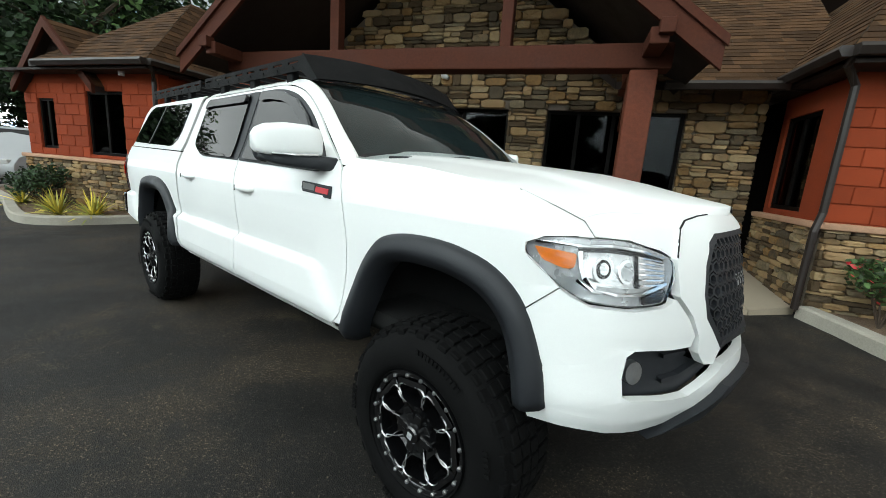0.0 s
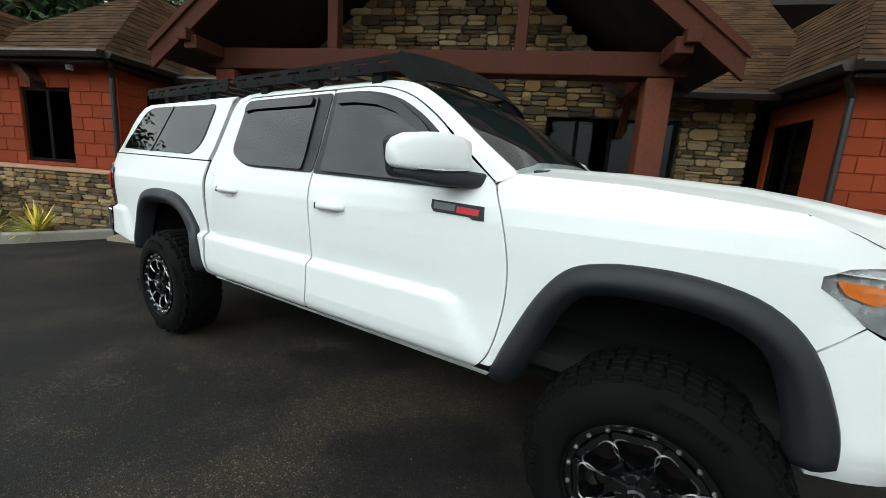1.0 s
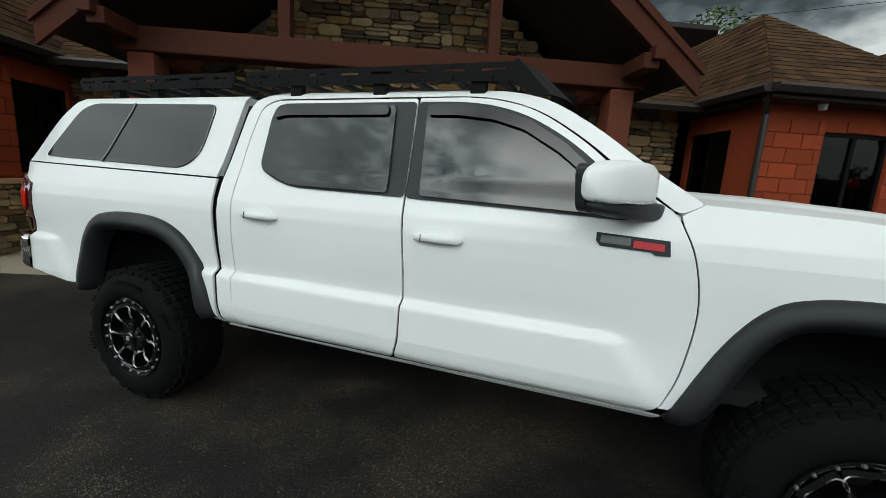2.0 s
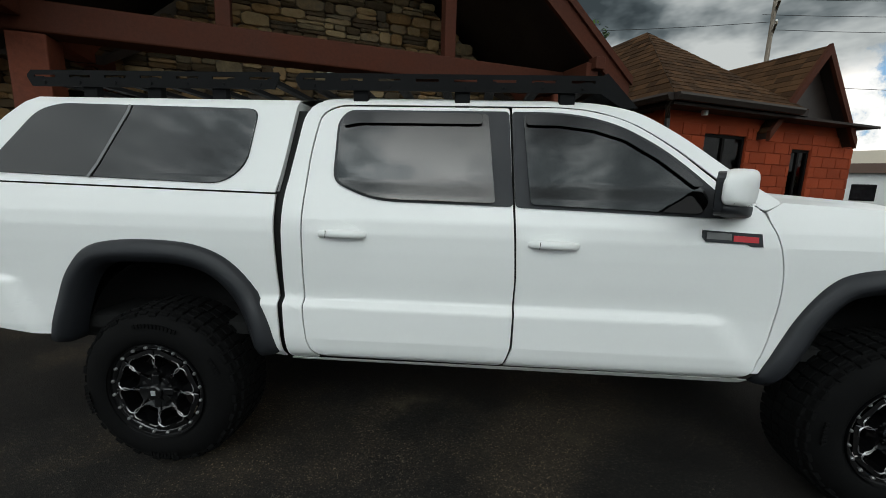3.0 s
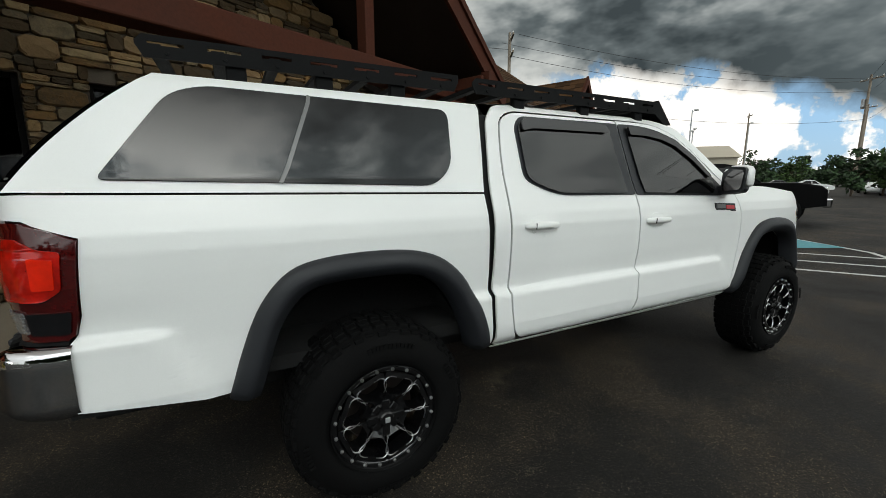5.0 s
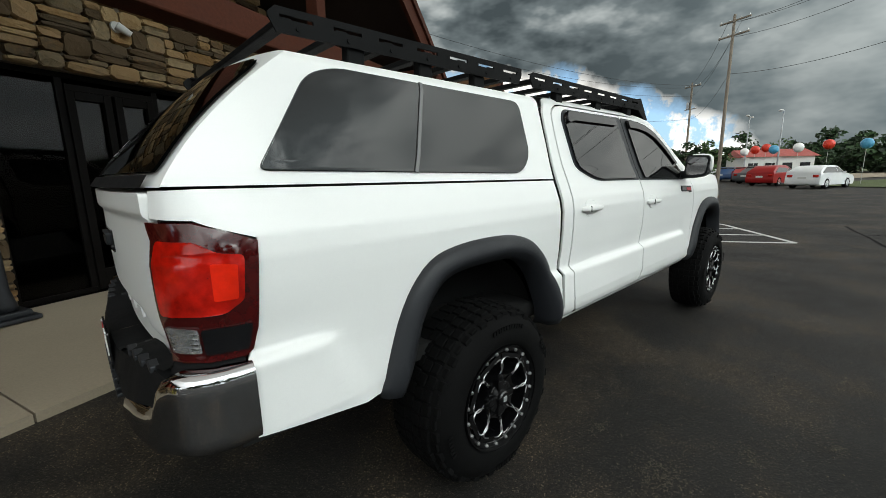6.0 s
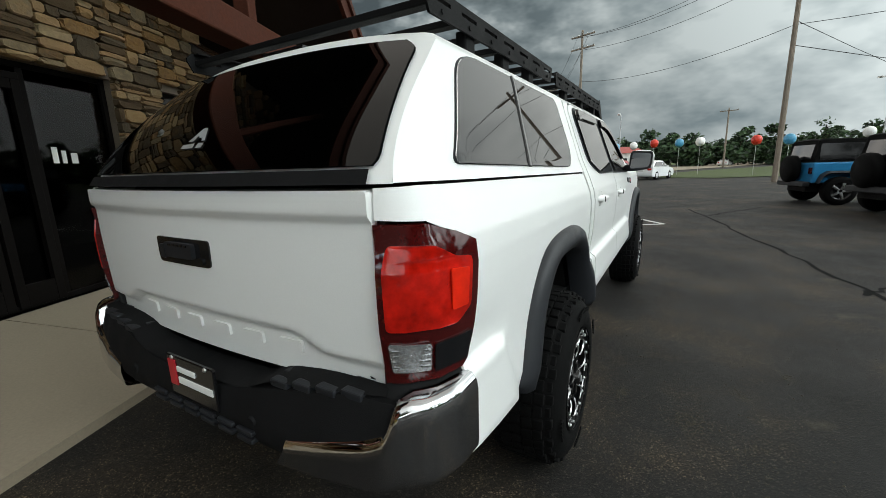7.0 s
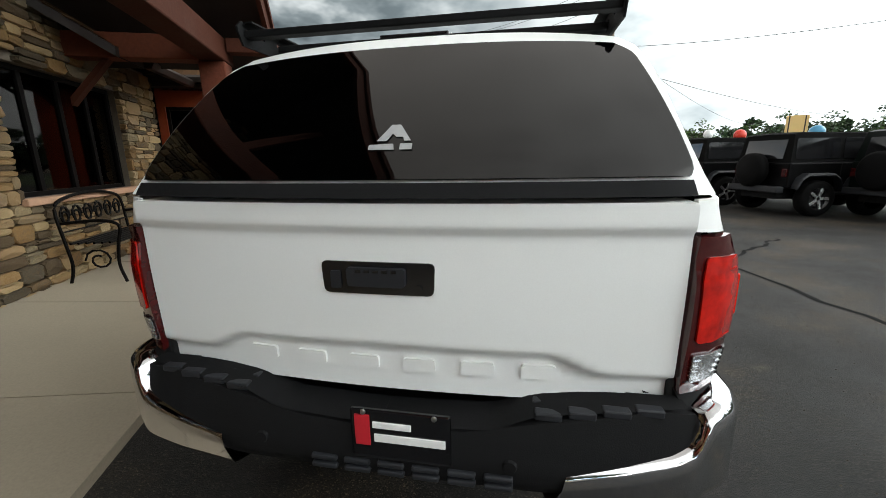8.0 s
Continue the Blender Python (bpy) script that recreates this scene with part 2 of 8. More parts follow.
LENS = material("clear_lens", (0.92, 0.94, 0.95), 0.02, vary=0.0, bump=0.0, transmission=1.0, rough_vary=0.0)
RED_LENS = material("red_lens", (0.40, 0.007, 0.003), 0.12, vary=0.75, fine=30, coarse=11, bump=0.03, coat=0.4)
BRIGHT_LENS = material("bright_red_lens", (0.72, 0.018, 0.004), 0.12, vary=0.25, fine=30, coarse=11, bump=0.03, coat=0.4)
REVERSE = material("cut_lens", (0.50, 0.51, 0.52), 0.18, metal=0.75, vary=0.7, fine=150, coarse=70, bump=0.8, bump_scale=110, depth=0.004)
DIVIDER = material("divider_strip", (0.13, 0.13, 0.13), 0.35, metal=0.6, vary=0.1, bump=0.02)
DARK_RED = material("dark_red_lens", (0.050, 0.003, 0.003), 0.1, vary=0.3, coarse=12, bump=0.0, coat=0.5)
AMBER = material("amber_lens", (0.80, 0.20, 0.02), 0.15, vary=0.2, fine=160, bump=0.1, coat=1.0)
SILVER = material("lamp_reflector", (0.78, 0.79, 0.80), 0.28, metal=1.0, vary=0.2, fine=30, bump=0.15)
HOUSING = material("lamp_housing", (0.42, 0.43, 0.44), 0.25, metal=0.7, vary=0.5, fine=30, coarse=12, bump=0.1)
STEP_PAD = material("bumper_pad", (0.006, 0.006, 0.0065), 0.8, spec=0.2, vary=0.3, fine=300, coarse=8, bump=0.3, depth=0.002)
GREY_MARK = material("grey_mark", (0.42, 0.43, 0.44), 0.4, metal=0.4, vary=0.1, bump=0.02)
RED_MARK = material("red_mark", (0.50, 0.02, 0.03), 0.4, vary=0.1, bump=0.02)
WHITE_MARK = material("white_mark", (0.80, 0.80, 0.78), 0.5, vary=0.08, bump=0.02)
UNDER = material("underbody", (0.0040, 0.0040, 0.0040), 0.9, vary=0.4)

BARK = material("bark", (0.085, 0.062, 0.045), 0.95, vary=0.4, fine=20, coarse=3, bump=0.8)
LEAF = material("leaf", (0.042, 0.080, 0.020), 0.7, vary=0.6, fine=5, coarse=0.7, bump=0.0, island=0.6)
LEAF_DARK = material("leaf_dark", (0.022, 0.048, 0.016), 0.7, vary=0.6, fine=5, coarse=0.7, bump=0.0, island=0.6)
YUCCA = material("yucca_leaf", (0.68, 0.55, 0.09), 0.55, vary=0.45, fine=12, coarse=3, bump=0.0, alt=[(0.20, 0.26, 0.05), (0.46, 0.40, 0.08)], island=0.7)
GRASS = material("grass", (0.062, 0.085, 0.022), 0.9, vary=0.5, fine=9, coarse=0.25, bump=0.6, bump_scale=14, depth=0.05)
MULCH = material("mulch", (0.16, 0.105, 0.065), 0.95, vary=0.6, fine=45, coarse=7, bump=0.9, depth=0.03)
HILL = material("far_hill", (0.050, 0.085, 0.105), 0.95, vary=0.25, fine=0.05, coarse=0.01, bump=0.0)
POLE_WOOD = material("pole_wood", (0.20, 0.165, 0.13), 0.9, vary=0.3, fine=18, coarse=1, bump=0.4)
STEEL = material("galvanised_steel", (0.36, 0.37, 0.38), 0.45, metal=0.7, vary=0.15, bump=0.05)
WIRE = material("cable", (0.02, 0.02, 0.022), 0.7, vary=0.1)
from mathutils.geometry import tessellate_polygon


# Helpers for meshes
def finish(bm, name, mat, smooth=False):
    me = bpy.data.meshes.new(name)
    bm.to_mesh(me)
    bm.free()
    if mat:
        me.materials.append(mat)
    if smooth:
        for p in me.polygons:
            p.use_smooth = True
    return me


def part(name, bm, mat, parent=None, label="", smooth=False):
    """Links a bmesh as one mesh object under a thing or a part."""
    ob = new(name, finish(bm, name, mat, smooth) if isinstance(bm, bmesh.types.BMesh) else bm)
    if parent:
        ob.parent = parent
    if label:
        tagged(ob, label)
    return ob


def thing(name, label, category, at=None, group="", kind=""):
    ob = new(name)
    if at is not None:
        ob.matrix_world = at
    return tagged(ob, label, category, group, kind)


def add_box(bm, a, b, bevel=0.0, m=None):
    r = bmesh.ops.create_cube(bm, size=1)
    vs = r["verts"]
    for v in vs:
        v.co = Vector([a[i] + (v.co[i] + 0.5) * (b[i] - a[i]) for i in range(3)])
    if bevel:
        es = list({e for v in vs for e in v.link_edges})
        out = bmesh.ops.bevel(bm, geom=es, offset=bevel, segments=2, affect="EDGES", profile=0.5)
        vs = list({v for f in out["faces"] for v in f.verts} | {v for v in vs if v.is_valid})
    if m is not None:
        bmesh.ops.transform(bm, matrix=m, verts=[v for v in vs if v.is_valid])
    return vs


def box(a, b, bevel=0.0, m=None):
    bm = bmesh.new()
    add_box(bm, a, b, bevel, m)
    return bm


def add_lathe(bm, prof, n=32, axis="y", m=None, arc=(0.0, 2 * math.pi)):
    """Revolves (radius, along) pairs about an axis."""
    full = abs(arc[1] - arc[0] - 2 * math.pi) < 1e-6
    cols = []
    k = n if full else n + 1
    for i in range(k):
        a = arc[0] + (arc[1] - arc[0]) * i / n
        col = []
        for r, h in prof:
            c = (r * math.cos(a), h, r * math.sin(a)) if axis == "y" else (r * math.cos(a), r * math.sin(a), h)
            v = Vector(c)
            col.append(bm.verts.new(m @ v if m is not None else v))
        cols.append(col)
    for i in range(n):
        p, q = cols[i], cols[(i + 1) % k]
        for j in range(len(prof) - 1):
            try:
                bm.faces.new((p[j], p[j + 1], q[j + 1], q[j]))
            except ValueError:
                pass
    return cols


def lathe(prof, n=32, axis="y", m=None, arc=(0.0, 2 * math.pi)):
    bm = bmesh.new()
    add_lathe(bm, prof, n, axis, m, arc)
    bmesh.ops.remove_doubles(bm, verts=bm.verts, dist=1e-6)
    bmesh.ops.recalc_face_normals(bm, faces=bm.faces)
    return bm


def add_tube(bm, pts, r, n=6, r1=None, cap=True):
    """A round bar along points, tapering from r to r1."""
    pts = [Vector(p) for p in pts]
    rings = []
    for i, p in enumerate(pts):
        d = (pts[min(i + 1, len(pts) - 1)] - pts[max(i - 1, 0)]).normalized()
        up = Vector((0, 0, 1)) if abs(d.z) < 0.9 else Vector((1, 0, 0))
        a = d.cross(up).normalized()
        b = d.cross(a).normalized()
        rr = r if r1 is None else r + (r1 - r) * i / max(1, len(pts) - 1)
        rings.append([bm.verts.new(p + (a * math.cos(2 * math.pi * k / n) + b * math.sin(2 * math.pi * k / n)) * rr) for k in range(n)])
    for p, q in zip(rings, rings[1:]):
        for k in range(n):
            bm.faces.new((p[k], q[k], q[(k + 1) % n], p[(k + 1) % n]))
    if cap:
        bm.faces.new(rings[0])
        bm.faces.new(rings[-1][::-1])


def tube(pts, r, n=6, r1=None):
    bm = bmesh.new()
    add_tube(bm, pts, r, n, r1)
    return bm


def prism(poly, d0, d1, axis="y"):
    """Extrudes a polygon of (a, z) pairs from d0 to d1 along an axis."""
    bm = bmesh.new()
    at = (lambda p, d: (p[0], d, p[1])) if axis == "y" else (lambda p, d: (d, p[0], p[1])) if axis == "x" else (lambda p, d: (p[0], p[1], d))
    a = [bm.verts.new(at(p, d0)) for p in poly]
    b = [bm.verts.new(at(p, d1)) for p in poly]
    n = len(poly)
    bm.faces.new(a)
    bm.faces.new(b[::-1])
    for i in range(n):
        bm.faces.new((a[i], b[i], b[(i + 1) % n], a[(i + 1) % n]))
    bmesh.ops.recalc_face_normals(bm, faces=bm.faces)
    return bm


def rounded(poly, r, n=4):
    """Rounds the corners of a polygon. r: one radius or one a corner."""
    out = []
    k = len(poly)
    for i, p in enumerate(poly):
        p = Vector(p)
        a, b = Vector(poly[i - 1]) - p, Vector(poly[(i + 1) % k]) - p
        rr = r[i] if isinstance(r, (list, tuple)) else r
        rr = min(rr, a.length * 0.48, b.length * 0.48)
        if rr < 1e-4:
            out.append(tuple(p))
            continue
        s, e = p + a.normalized() * rr, p + b.normalized() * rr
        for j in range(n + 1):
            t = j / n
            out.append(tuple(s * (1 - t) ** 2 + p * 2 * t * (1 - t) + e * t * t))
    return out


def smooth_line(pts, n=6):
    """A Catmull-Rom line through points."""
    P = [np.array(p, float) for p in pts]
    P = [2 * P[0] - P[1]] + P + [2 * P[-1] - P[-2]]
    out = []
    for i in range(1, len(P) - 2):
        for j in range(n):
            t = j / n
            out.append(tuple(0.5 * (2 * P[i] + (P[i + 1] - P[i - 1]) * t + (2 * P[i - 1] - 5 * P[i] + 4 * P[i + 1] - P[i + 2]) * t * t
                                    + (3 * P[i] - P[i - 1] - 3 * P[i + 1] + P[i + 2]) * t ** 3)))
    out.append(tuple(P[-2]))
    return out


def step01(x, a, b):
    t = min(1.0, max(0.0, (x - a) / (b - a)))
    return t * t * (3 - 2 * t)


def clip_half(poly, ax, lim, keep_low):
    """The part of a polygon on one side of a line across axis ax."""
    out = []
    n = len(poly)
    for i in range(n):
        p, q = poly[i], poly[(i + 1) % n]
        a = (p[ax] <= lim) if keep_low else (p[ax] >= lim)
        b = (q[ax] <= lim) if keep_low else (q[ax] >= lim)
        if a:
            out.append(p)
        if a != b:
            t = (lim - p[ax]) / (q[ax] - p[ax])
            r = [p[0] + (q[0] - p[0]) * t, p[1] + (q[1] - p[1]) * t]
            r[ax] = lim
            out.append(tuple(r))
    return out


def strips(poly, ax, st):
    """Cuts a polygon into strips of width st across axis ax."""
    lo, hi = min(p[ax] for p in poly), max(p[ax] for p in poly)
    out = []
    k = math.floor(lo / st)
    while k * st < hi - 1e-6:
        c = clip_half(clip_half(poly, ax, k * st, False), ax, (k + 1) * st, True)
        if len(c) > 2:
            out.append(c)
        k += 1
    return out


def skin(poly, place, off=0.0, thick=0.012, step=0.07, step_z=0.03):
    """A sheet over a polygon of (s, z) pairs, laid on a curved surface place(s, z, off), with its edges turned in."""
    bm = bmesh.new()
    poly = [(float(p[0]), float(p[1])) for p in poly]
    made, uvs = {}, {}

    def vert(p):
        key = (round(p[0], 5), round(p[1], 5))
        if key not in made:
            made[key] = bm.verts.new(place(p[0], p[1], off))
            uvs[made[key]] = p
        return made[key]
    flat = [Vector((p[0], p[1], 0)) for p in poly]
    cells = []
    for tri in tessellate_polygon([flat]):
        for strip in strips([poly[k] for k in tri], 0, step):
            cells += strips(strip, 1, min(step, step_z))
    for cell in cells:
        vs = []
        for p in cell:
            v = vert(p)
            if v not in vs:
                vs.append(v)
        if len(vs) > 2:
            try:
                bm.faces.new(vs)
            except ValueError:
                pass
    for v in [v for v in bm.verts if not v.link_faces]:
        uvs.pop(v)
        bm.verts.remove(v)
    pairs = [(e.verts[0], e.verts[1]) for e in bm.edges if len(e.link_faces) == 1]
    bmesh.ops.recalc_face_normals(bm, faces=bm.faces)
    bm.normal_update()
    big = max(bm.faces, key=lambda f: f.calc_area())
    s, z = uvs[big.verts[0]]
    out = Vector(place(s, z, off + 0.05)) - Vector(place(s, z, off))
    if big.normal.dot(out) < 0:
        bmesh.ops.reverse_faces(bm, faces=bm.faces[:])
    for f in bm.faces:
        f.smooth = True
    if thick:
        dup = {}
        for a, b in pairs:
            for v in (a, b):
                if v not in dup:
                    s, z = uvs[v]
                    dup[v] = (bm.verts.new(v.co), bm.verts.new(place(s, z, off - thick)))
            bm.faces.new((dup[a][0], dup[b][0], dup[b][1], dup[a][1]))
    return bm


def ribbon(line, width, place, off=0.004, thick=0.004):
    """A thin strip along a line of (s, z) pairs on a curved surface."""
    P = [Vector(p) for p in line]
    bm = bmesh.new()
    rows = []
    for i, p in enumerate(P):
        d = (P[min(i + 1, len(P) - 1)] - P[max(i - 1, 0)]).normalized()
        n = Vector((-d.y, d.x)) * width / 2
        a, b = p + n, p - n
        rows.append([bm.verts.new(place(*q, o)) for q, o in ((a, off - thick), (a, off), (b, off), (b, off - thick))])
    for r, q in zip(rows, rows[1:]):
        for k in range(3):
            bm.faces.new((r[k], q[k], q[k + 1], r[k + 1]))
    return bm


def islands(bm):
    """The separate pieces of a mesh, each as a mesh of its own."""
    bm.faces.index_update()
    left, out = set(bm.faces), []
    while left:
        seed = min(left, key=lambda f: f.index)
        todo, got = [seed], {seed}
        while todo:
            f = todo.pop()
            for v in f.verts:
                for g in v.link_faces:
                    if g not in got:
                        got.add(g)
                        todo.append(g)
        left -= got
        b, made = bmesh.new(), {}

        def copy_vert(v, b=b, made=made):
            if v not in made:
                made[v] = b.verts.new(v.co)
            return made[v]
        for f in sorted(got, key=lambda f: f.index):
            b.faces.new([copy_vert(v) for v in f.verts])
        out.append(b)
    bm.free()
    return out


# ---- The building: local axes along and into its front, turned to the lot ----
BUILD = pose(0.02, 3.90, 0, 0, 0, 22.7)
UC = -0.70  # the porch gable's centre line


def walk_top(v):
    return 0.06 + (v + 1.86) * 0.09


def piece_mesh(seed):
    """One rough stone, unit wide and high, its back at y = 0 and its face towards -y."""
    r = random.Random(seed)
    bm = bmesh.new()
    j = lambda k: (r.random() - .5) * k
    ring = [(-.5, -.30), (-.34, -.5), (.34, -.5), (.5, -.30), (.5, .30), (.34, .5), (-.34, .5), (-.5, .30)]
    ring = [(x + j(.10) * (abs(x) < .4), z + j(.14) * (abs(z) < .4)) for x, z in ring]
    back = [(x * .99, 0, z * .98) for x, z in ring]
    mid = [(x * .975 + j(.03), -.035 - r.random() * .02, z * .95 + j(.05)) for x, z in ring]
    face = [(x * .90 + j(.05), -.052 - r.random() * .026, z * .84 + j(.07)) for x, z in ring]
    L = [[bm.verts.new(p) for p in q] for q in (back, mid, face)]
    for a, b in zip(L, L[1:]):
        for k in range(8):
            bm.faces.new((a[k], a[(k + 1) % 8], b[(k + 1) % 8], b[k]))
    c = bm.verts.new((j(.4), -.060 - r.random() * .022, j(.4)))
    for k in range(8):
        bm.faces.new((L[2][k], L[2][(k + 1) % 8], c))
    bmesh.ops.recalc_face_normals(bm, faces=bm.faces)
    return finish(bm, "stone", STONE)


STONES = [piece_mesh(k) for k in range(14)]


def courses(u0, u1, z0, z1, inside, seed, wide=(.11, .34), high=(.09, .22)):
    """Ragged courses of stones: rectangles (u, z, w, h) for which inside(u0, u1, z0, z1) holds."""
    r = random.Random(seed)
    z = z0
    out = []
    while z < z1 - .02:
        h = min(r.uniform(*high), z1 - z)
        u = u0 - r.random() * .2
        while u < u1 - .01:
            w = r.uniform(*wide) * (1.2 if h > .1 else 1)
            a, b = max(u, u0), min(u + w, u1)
            if b - a > .03:
                if h > .16 and r.random() < .30:
                    k, q = r.uniform(.25, .4) * h, r.uniform(.6, .75) * h
                    cand = [(a, b, z, z + k), (a, b, z + k, z + q), (a, b, z + q, z + h)]
                elif h > .10 and r.random() < .62:
                    k = r.uniform(.3, .7) * h
                    c = a + (b - a) * r.uniform(.4, .6)
                    cand = [(a, b, z, z + k), (a, c, z + k, z + h), (c, b, z + k, z + h)] if b - a > .22 and r.random() < .5 else [(a, b, z, z + k), (a, b, z + k, z + h)]
                else:
                    cand = [(a, b, z, z + h)]
                for c in cand:
                    c = inside(*c)
                    if c and c[1] - c[0] > .03 and c[3] - c[2] > .02:
                        out.append(((c[0] + c[1]) / 2, (c[2] + c[3]) / 2, c[1] - c[0], c[3] - c[2]))
            u += w
        z += h
    return out


def holes_test(holes, roof=None):
    def inside(a, b, c, d):
        for h in holes:
            if a < h[1] and b > h[0] and c < h[3] and d > h[2]:
                if a < h[0] - .03:
                    b = min(b, h[0])
                elif b > h[1] + .03:
                    a = max(a, h[1])
                elif d > h[3] + .02:
                    c = max(c, h[3])
                elif c < h[2] - .02:
                    d = min(d, h[2])
                else:
                    return None
        if roof and d > roof((a + b) / 2):
            return None
        return a, b, c, d
    return inside


def stone_mass(rects, to, name, parent, seed):
    """The stones that lie further off, joined."""
    r = random.Random(seed)
    V, F = [], []
    for u, z, w, h in rects:
        m = STONES[r.randrange(len(STONES))]
        o = len(V)
        fx = r.choice((-1, 1))
        for v in m.vertices:
            V.append(tuple(to(u + v.co.x * w * fx, v.co.y, z + v.co.z * h)))
        for p in m.polygons:
            ids = [o + i for i in p.vertices]
            F.append(ids if fx == 1 else ids[::-1])
    me = bpy.data.meshes.new(name)
    me.from_pydata(V, [], F)
    me.materials.append(STONE_MASS)
    ob = part(name, me, None, parent)
    tagged(ob, kind="stuff")
    return ob


PENDING = []  # stones to be laid as pieces at the end of the file


def wall_box(bm, u0, u1, z0, z1, v0, v1, holes):
    """A wall with openings through it, built of butted boxes."""
    us = sorted({u0, u1, *[min(max(h[k], u0), u1) for h in holes for k in (0, 1)]})
    for a, b in zip(us, us[1:]):
        if b - a < 1e-4:
            continue
        cuts = sorted([(h[2], h[3]) for h in holes if h[0] < (a + b) / 2 < h[1]])
        z = z0
        for c, d in cuts + [(z1, z1)]:
            if c > z + 1e-4:
                add_box(bm, (a, v0, z), (b, v1, c))
            z = max(z, d)


def window_unit(parent, u0, u1, z0, z1, v, bars=(), rail=None, name="window", label="dark bronze framed window with tinted glass", m=None):
    """Frame, mullions and panes in the plane v, seen from -v."""
    f = .05
    w = part(name, box((u0, v, z0), (u0 + f, v + .07, z1), .004), FRAME, parent, label)
    for q in (((u1 - f, v, z0), (u1, v + .07, z1)), ((u0 + f, v + .003, z0), (u1 - f, v + .067, z0 + f)), ((u0 + f, v + .003, z1 - f), (u1 - f, v + .067, z1))):
        part("frame", box(*q, .004), FRAME, w)
    xs = [u0 + f] + list(bars) + [u1 - f]
    for b in bars:
        part("mullion", box((b - .03, v + .004, z0 + f), (b + .03, v + .064, z1 - f), .004), FRAME, w)
    for a, b in zip(xs, xs[1:]):
        p = part("pane", box((a, v + .03, z0 + f), (b, v + .038, z1 - f)), PANE, w)
        p.visible_shadow = False
        if rail:
            part("rail", box((a + .03, v + .006, rail - .04), (b - .03, v + .06, rail + .04), .004), FRAME, w)
    if m is not None:
        w.matrix_basis = m
    return w


def shingles(poly_at, length, depth, seed, name, parent, deck=None):
    """Overlapping tabs on a sloped face. poly_at(d) gives the span (a0, a1) at depth d up the slope, and place(a, d, h) the point."""
    span, place = poly_at
    r = random.Random(seed)
    V, F = [], []
    d = 0.0
    row = 0
    ex = .135
    while d < depth:
        a0, a1 = span(d)
        b0, b1 = span(min(d + ex * 1.25, depth))
        a = a0 - r.random() * .2
        while a < a1:
            w = r.uniform(.12, .34)
            l, q = max(a, a0), min(a + w, a1)
            if q - l > .02:
                lift = .010 + r.random() * .006
                dt = min(d + ex * 1.25, depth)
                l2, q2 = min(max(l, b0), b1), min(max(q, b0), b1)
                o = len(V)
                V += [place(l, d, lift), place(q - .004, d, lift), place(q2 - .004, dt, .003), place(l2, dt, .003), place(l, d, -.002), place(q - .004, d, -.002)]
                F += [(o, o + 1, o + 2, o + 3), (o + 4, o + 5, o + 1, o)]
            a += w
        d += ex
        row += 1
    me = bpy.data.meshes.new(name)
    me.from_pydata([tuple(v) for v in V], [], F)
    me.materials.append(SHINGLE)
    ob = part(name, me, None, parent)
    tagged(ob, kind="stuff")
    return ob


def roof_face(parent, corners, seed, thick=.10):
    """A roof plane over corners [eave0, eave1, top1, top0]: deck and shingles."""
    e0, e1, t1, t0 = [Vector(c) for c in corners]
    ax = (e1 - e0).normalized()
    n = ax.cross(t0 - e0 if (t0 - e0).length > (t1 - e1).length * .2 else t1 - e1).normalized()
    if n.z < 0:
        n = -n
    up = n.cross(ax).normalized()
    if up.z < 0:
        up = -up
    depth = max((t0 - e0).dot(up), (t1 - e0).dot(up))
    L = (e1 - e0).length

    def span(d):
        k = d / depth
        return ((t0 - e0).dot(ax) * k, L + ((t1 - e1).dot(ax)) * k)

    def place(a, d, h):
        return e0 + ax * a + up * d + n * h
    bm = bmesh.new()
    pts = [e0, e1, t1] + ([t0] if (t0 - t1).length > 1e-3 else [])
    top = [bm.verts.new(p) for p in pts]
    low = [bm.verts.new(p - Vector((0, 0, thick))) for p in pts]
    bm.faces.new(top)
    bm.faces.new(low[::-1])
    for k in range(len(pts)):
        k2 = (k + 1) % len(pts)
        bm.faces.new((top[k], low[k], low[k2], top[k2]))
    bmesh.ops.recalc_face_normals(bm, faces=bm.faces)
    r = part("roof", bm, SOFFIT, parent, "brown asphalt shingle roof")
    shingles((span, place), L, depth, seed, "shingles", r)
    return r


def gutter_run(parent, a, b):
    a, b = Vector(a), Vector(b)
    d = (b - a).normalized()
    side = Vector((d.y, -d.x, 0))
    bm = bmesh.new()
    prof = [(0, 0), (.10, .0), (.115, -.035), (.08, -.10), (0, -.10)]
    r0 = [bm.verts.new(a + side * x + Vector((0, 0, z))) for x, z in prof]
    r1 = [bm.verts.new(b + side * x + Vector((0, 0, z))) for x, z in prof]
    for k in range(5):
        bm.faces.new((r0[k], r1[k], r1[(k + 1) % 5], r0[(k + 1) % 5]))
    bm.faces.new(r0)
    bm.faces.new(r1[::-1])
    bmesh.ops.recalc_face_normals(bm, faces=bm.faces)
    part("gutter", bm, GUTTER, parent, "dark brown metal gutter")


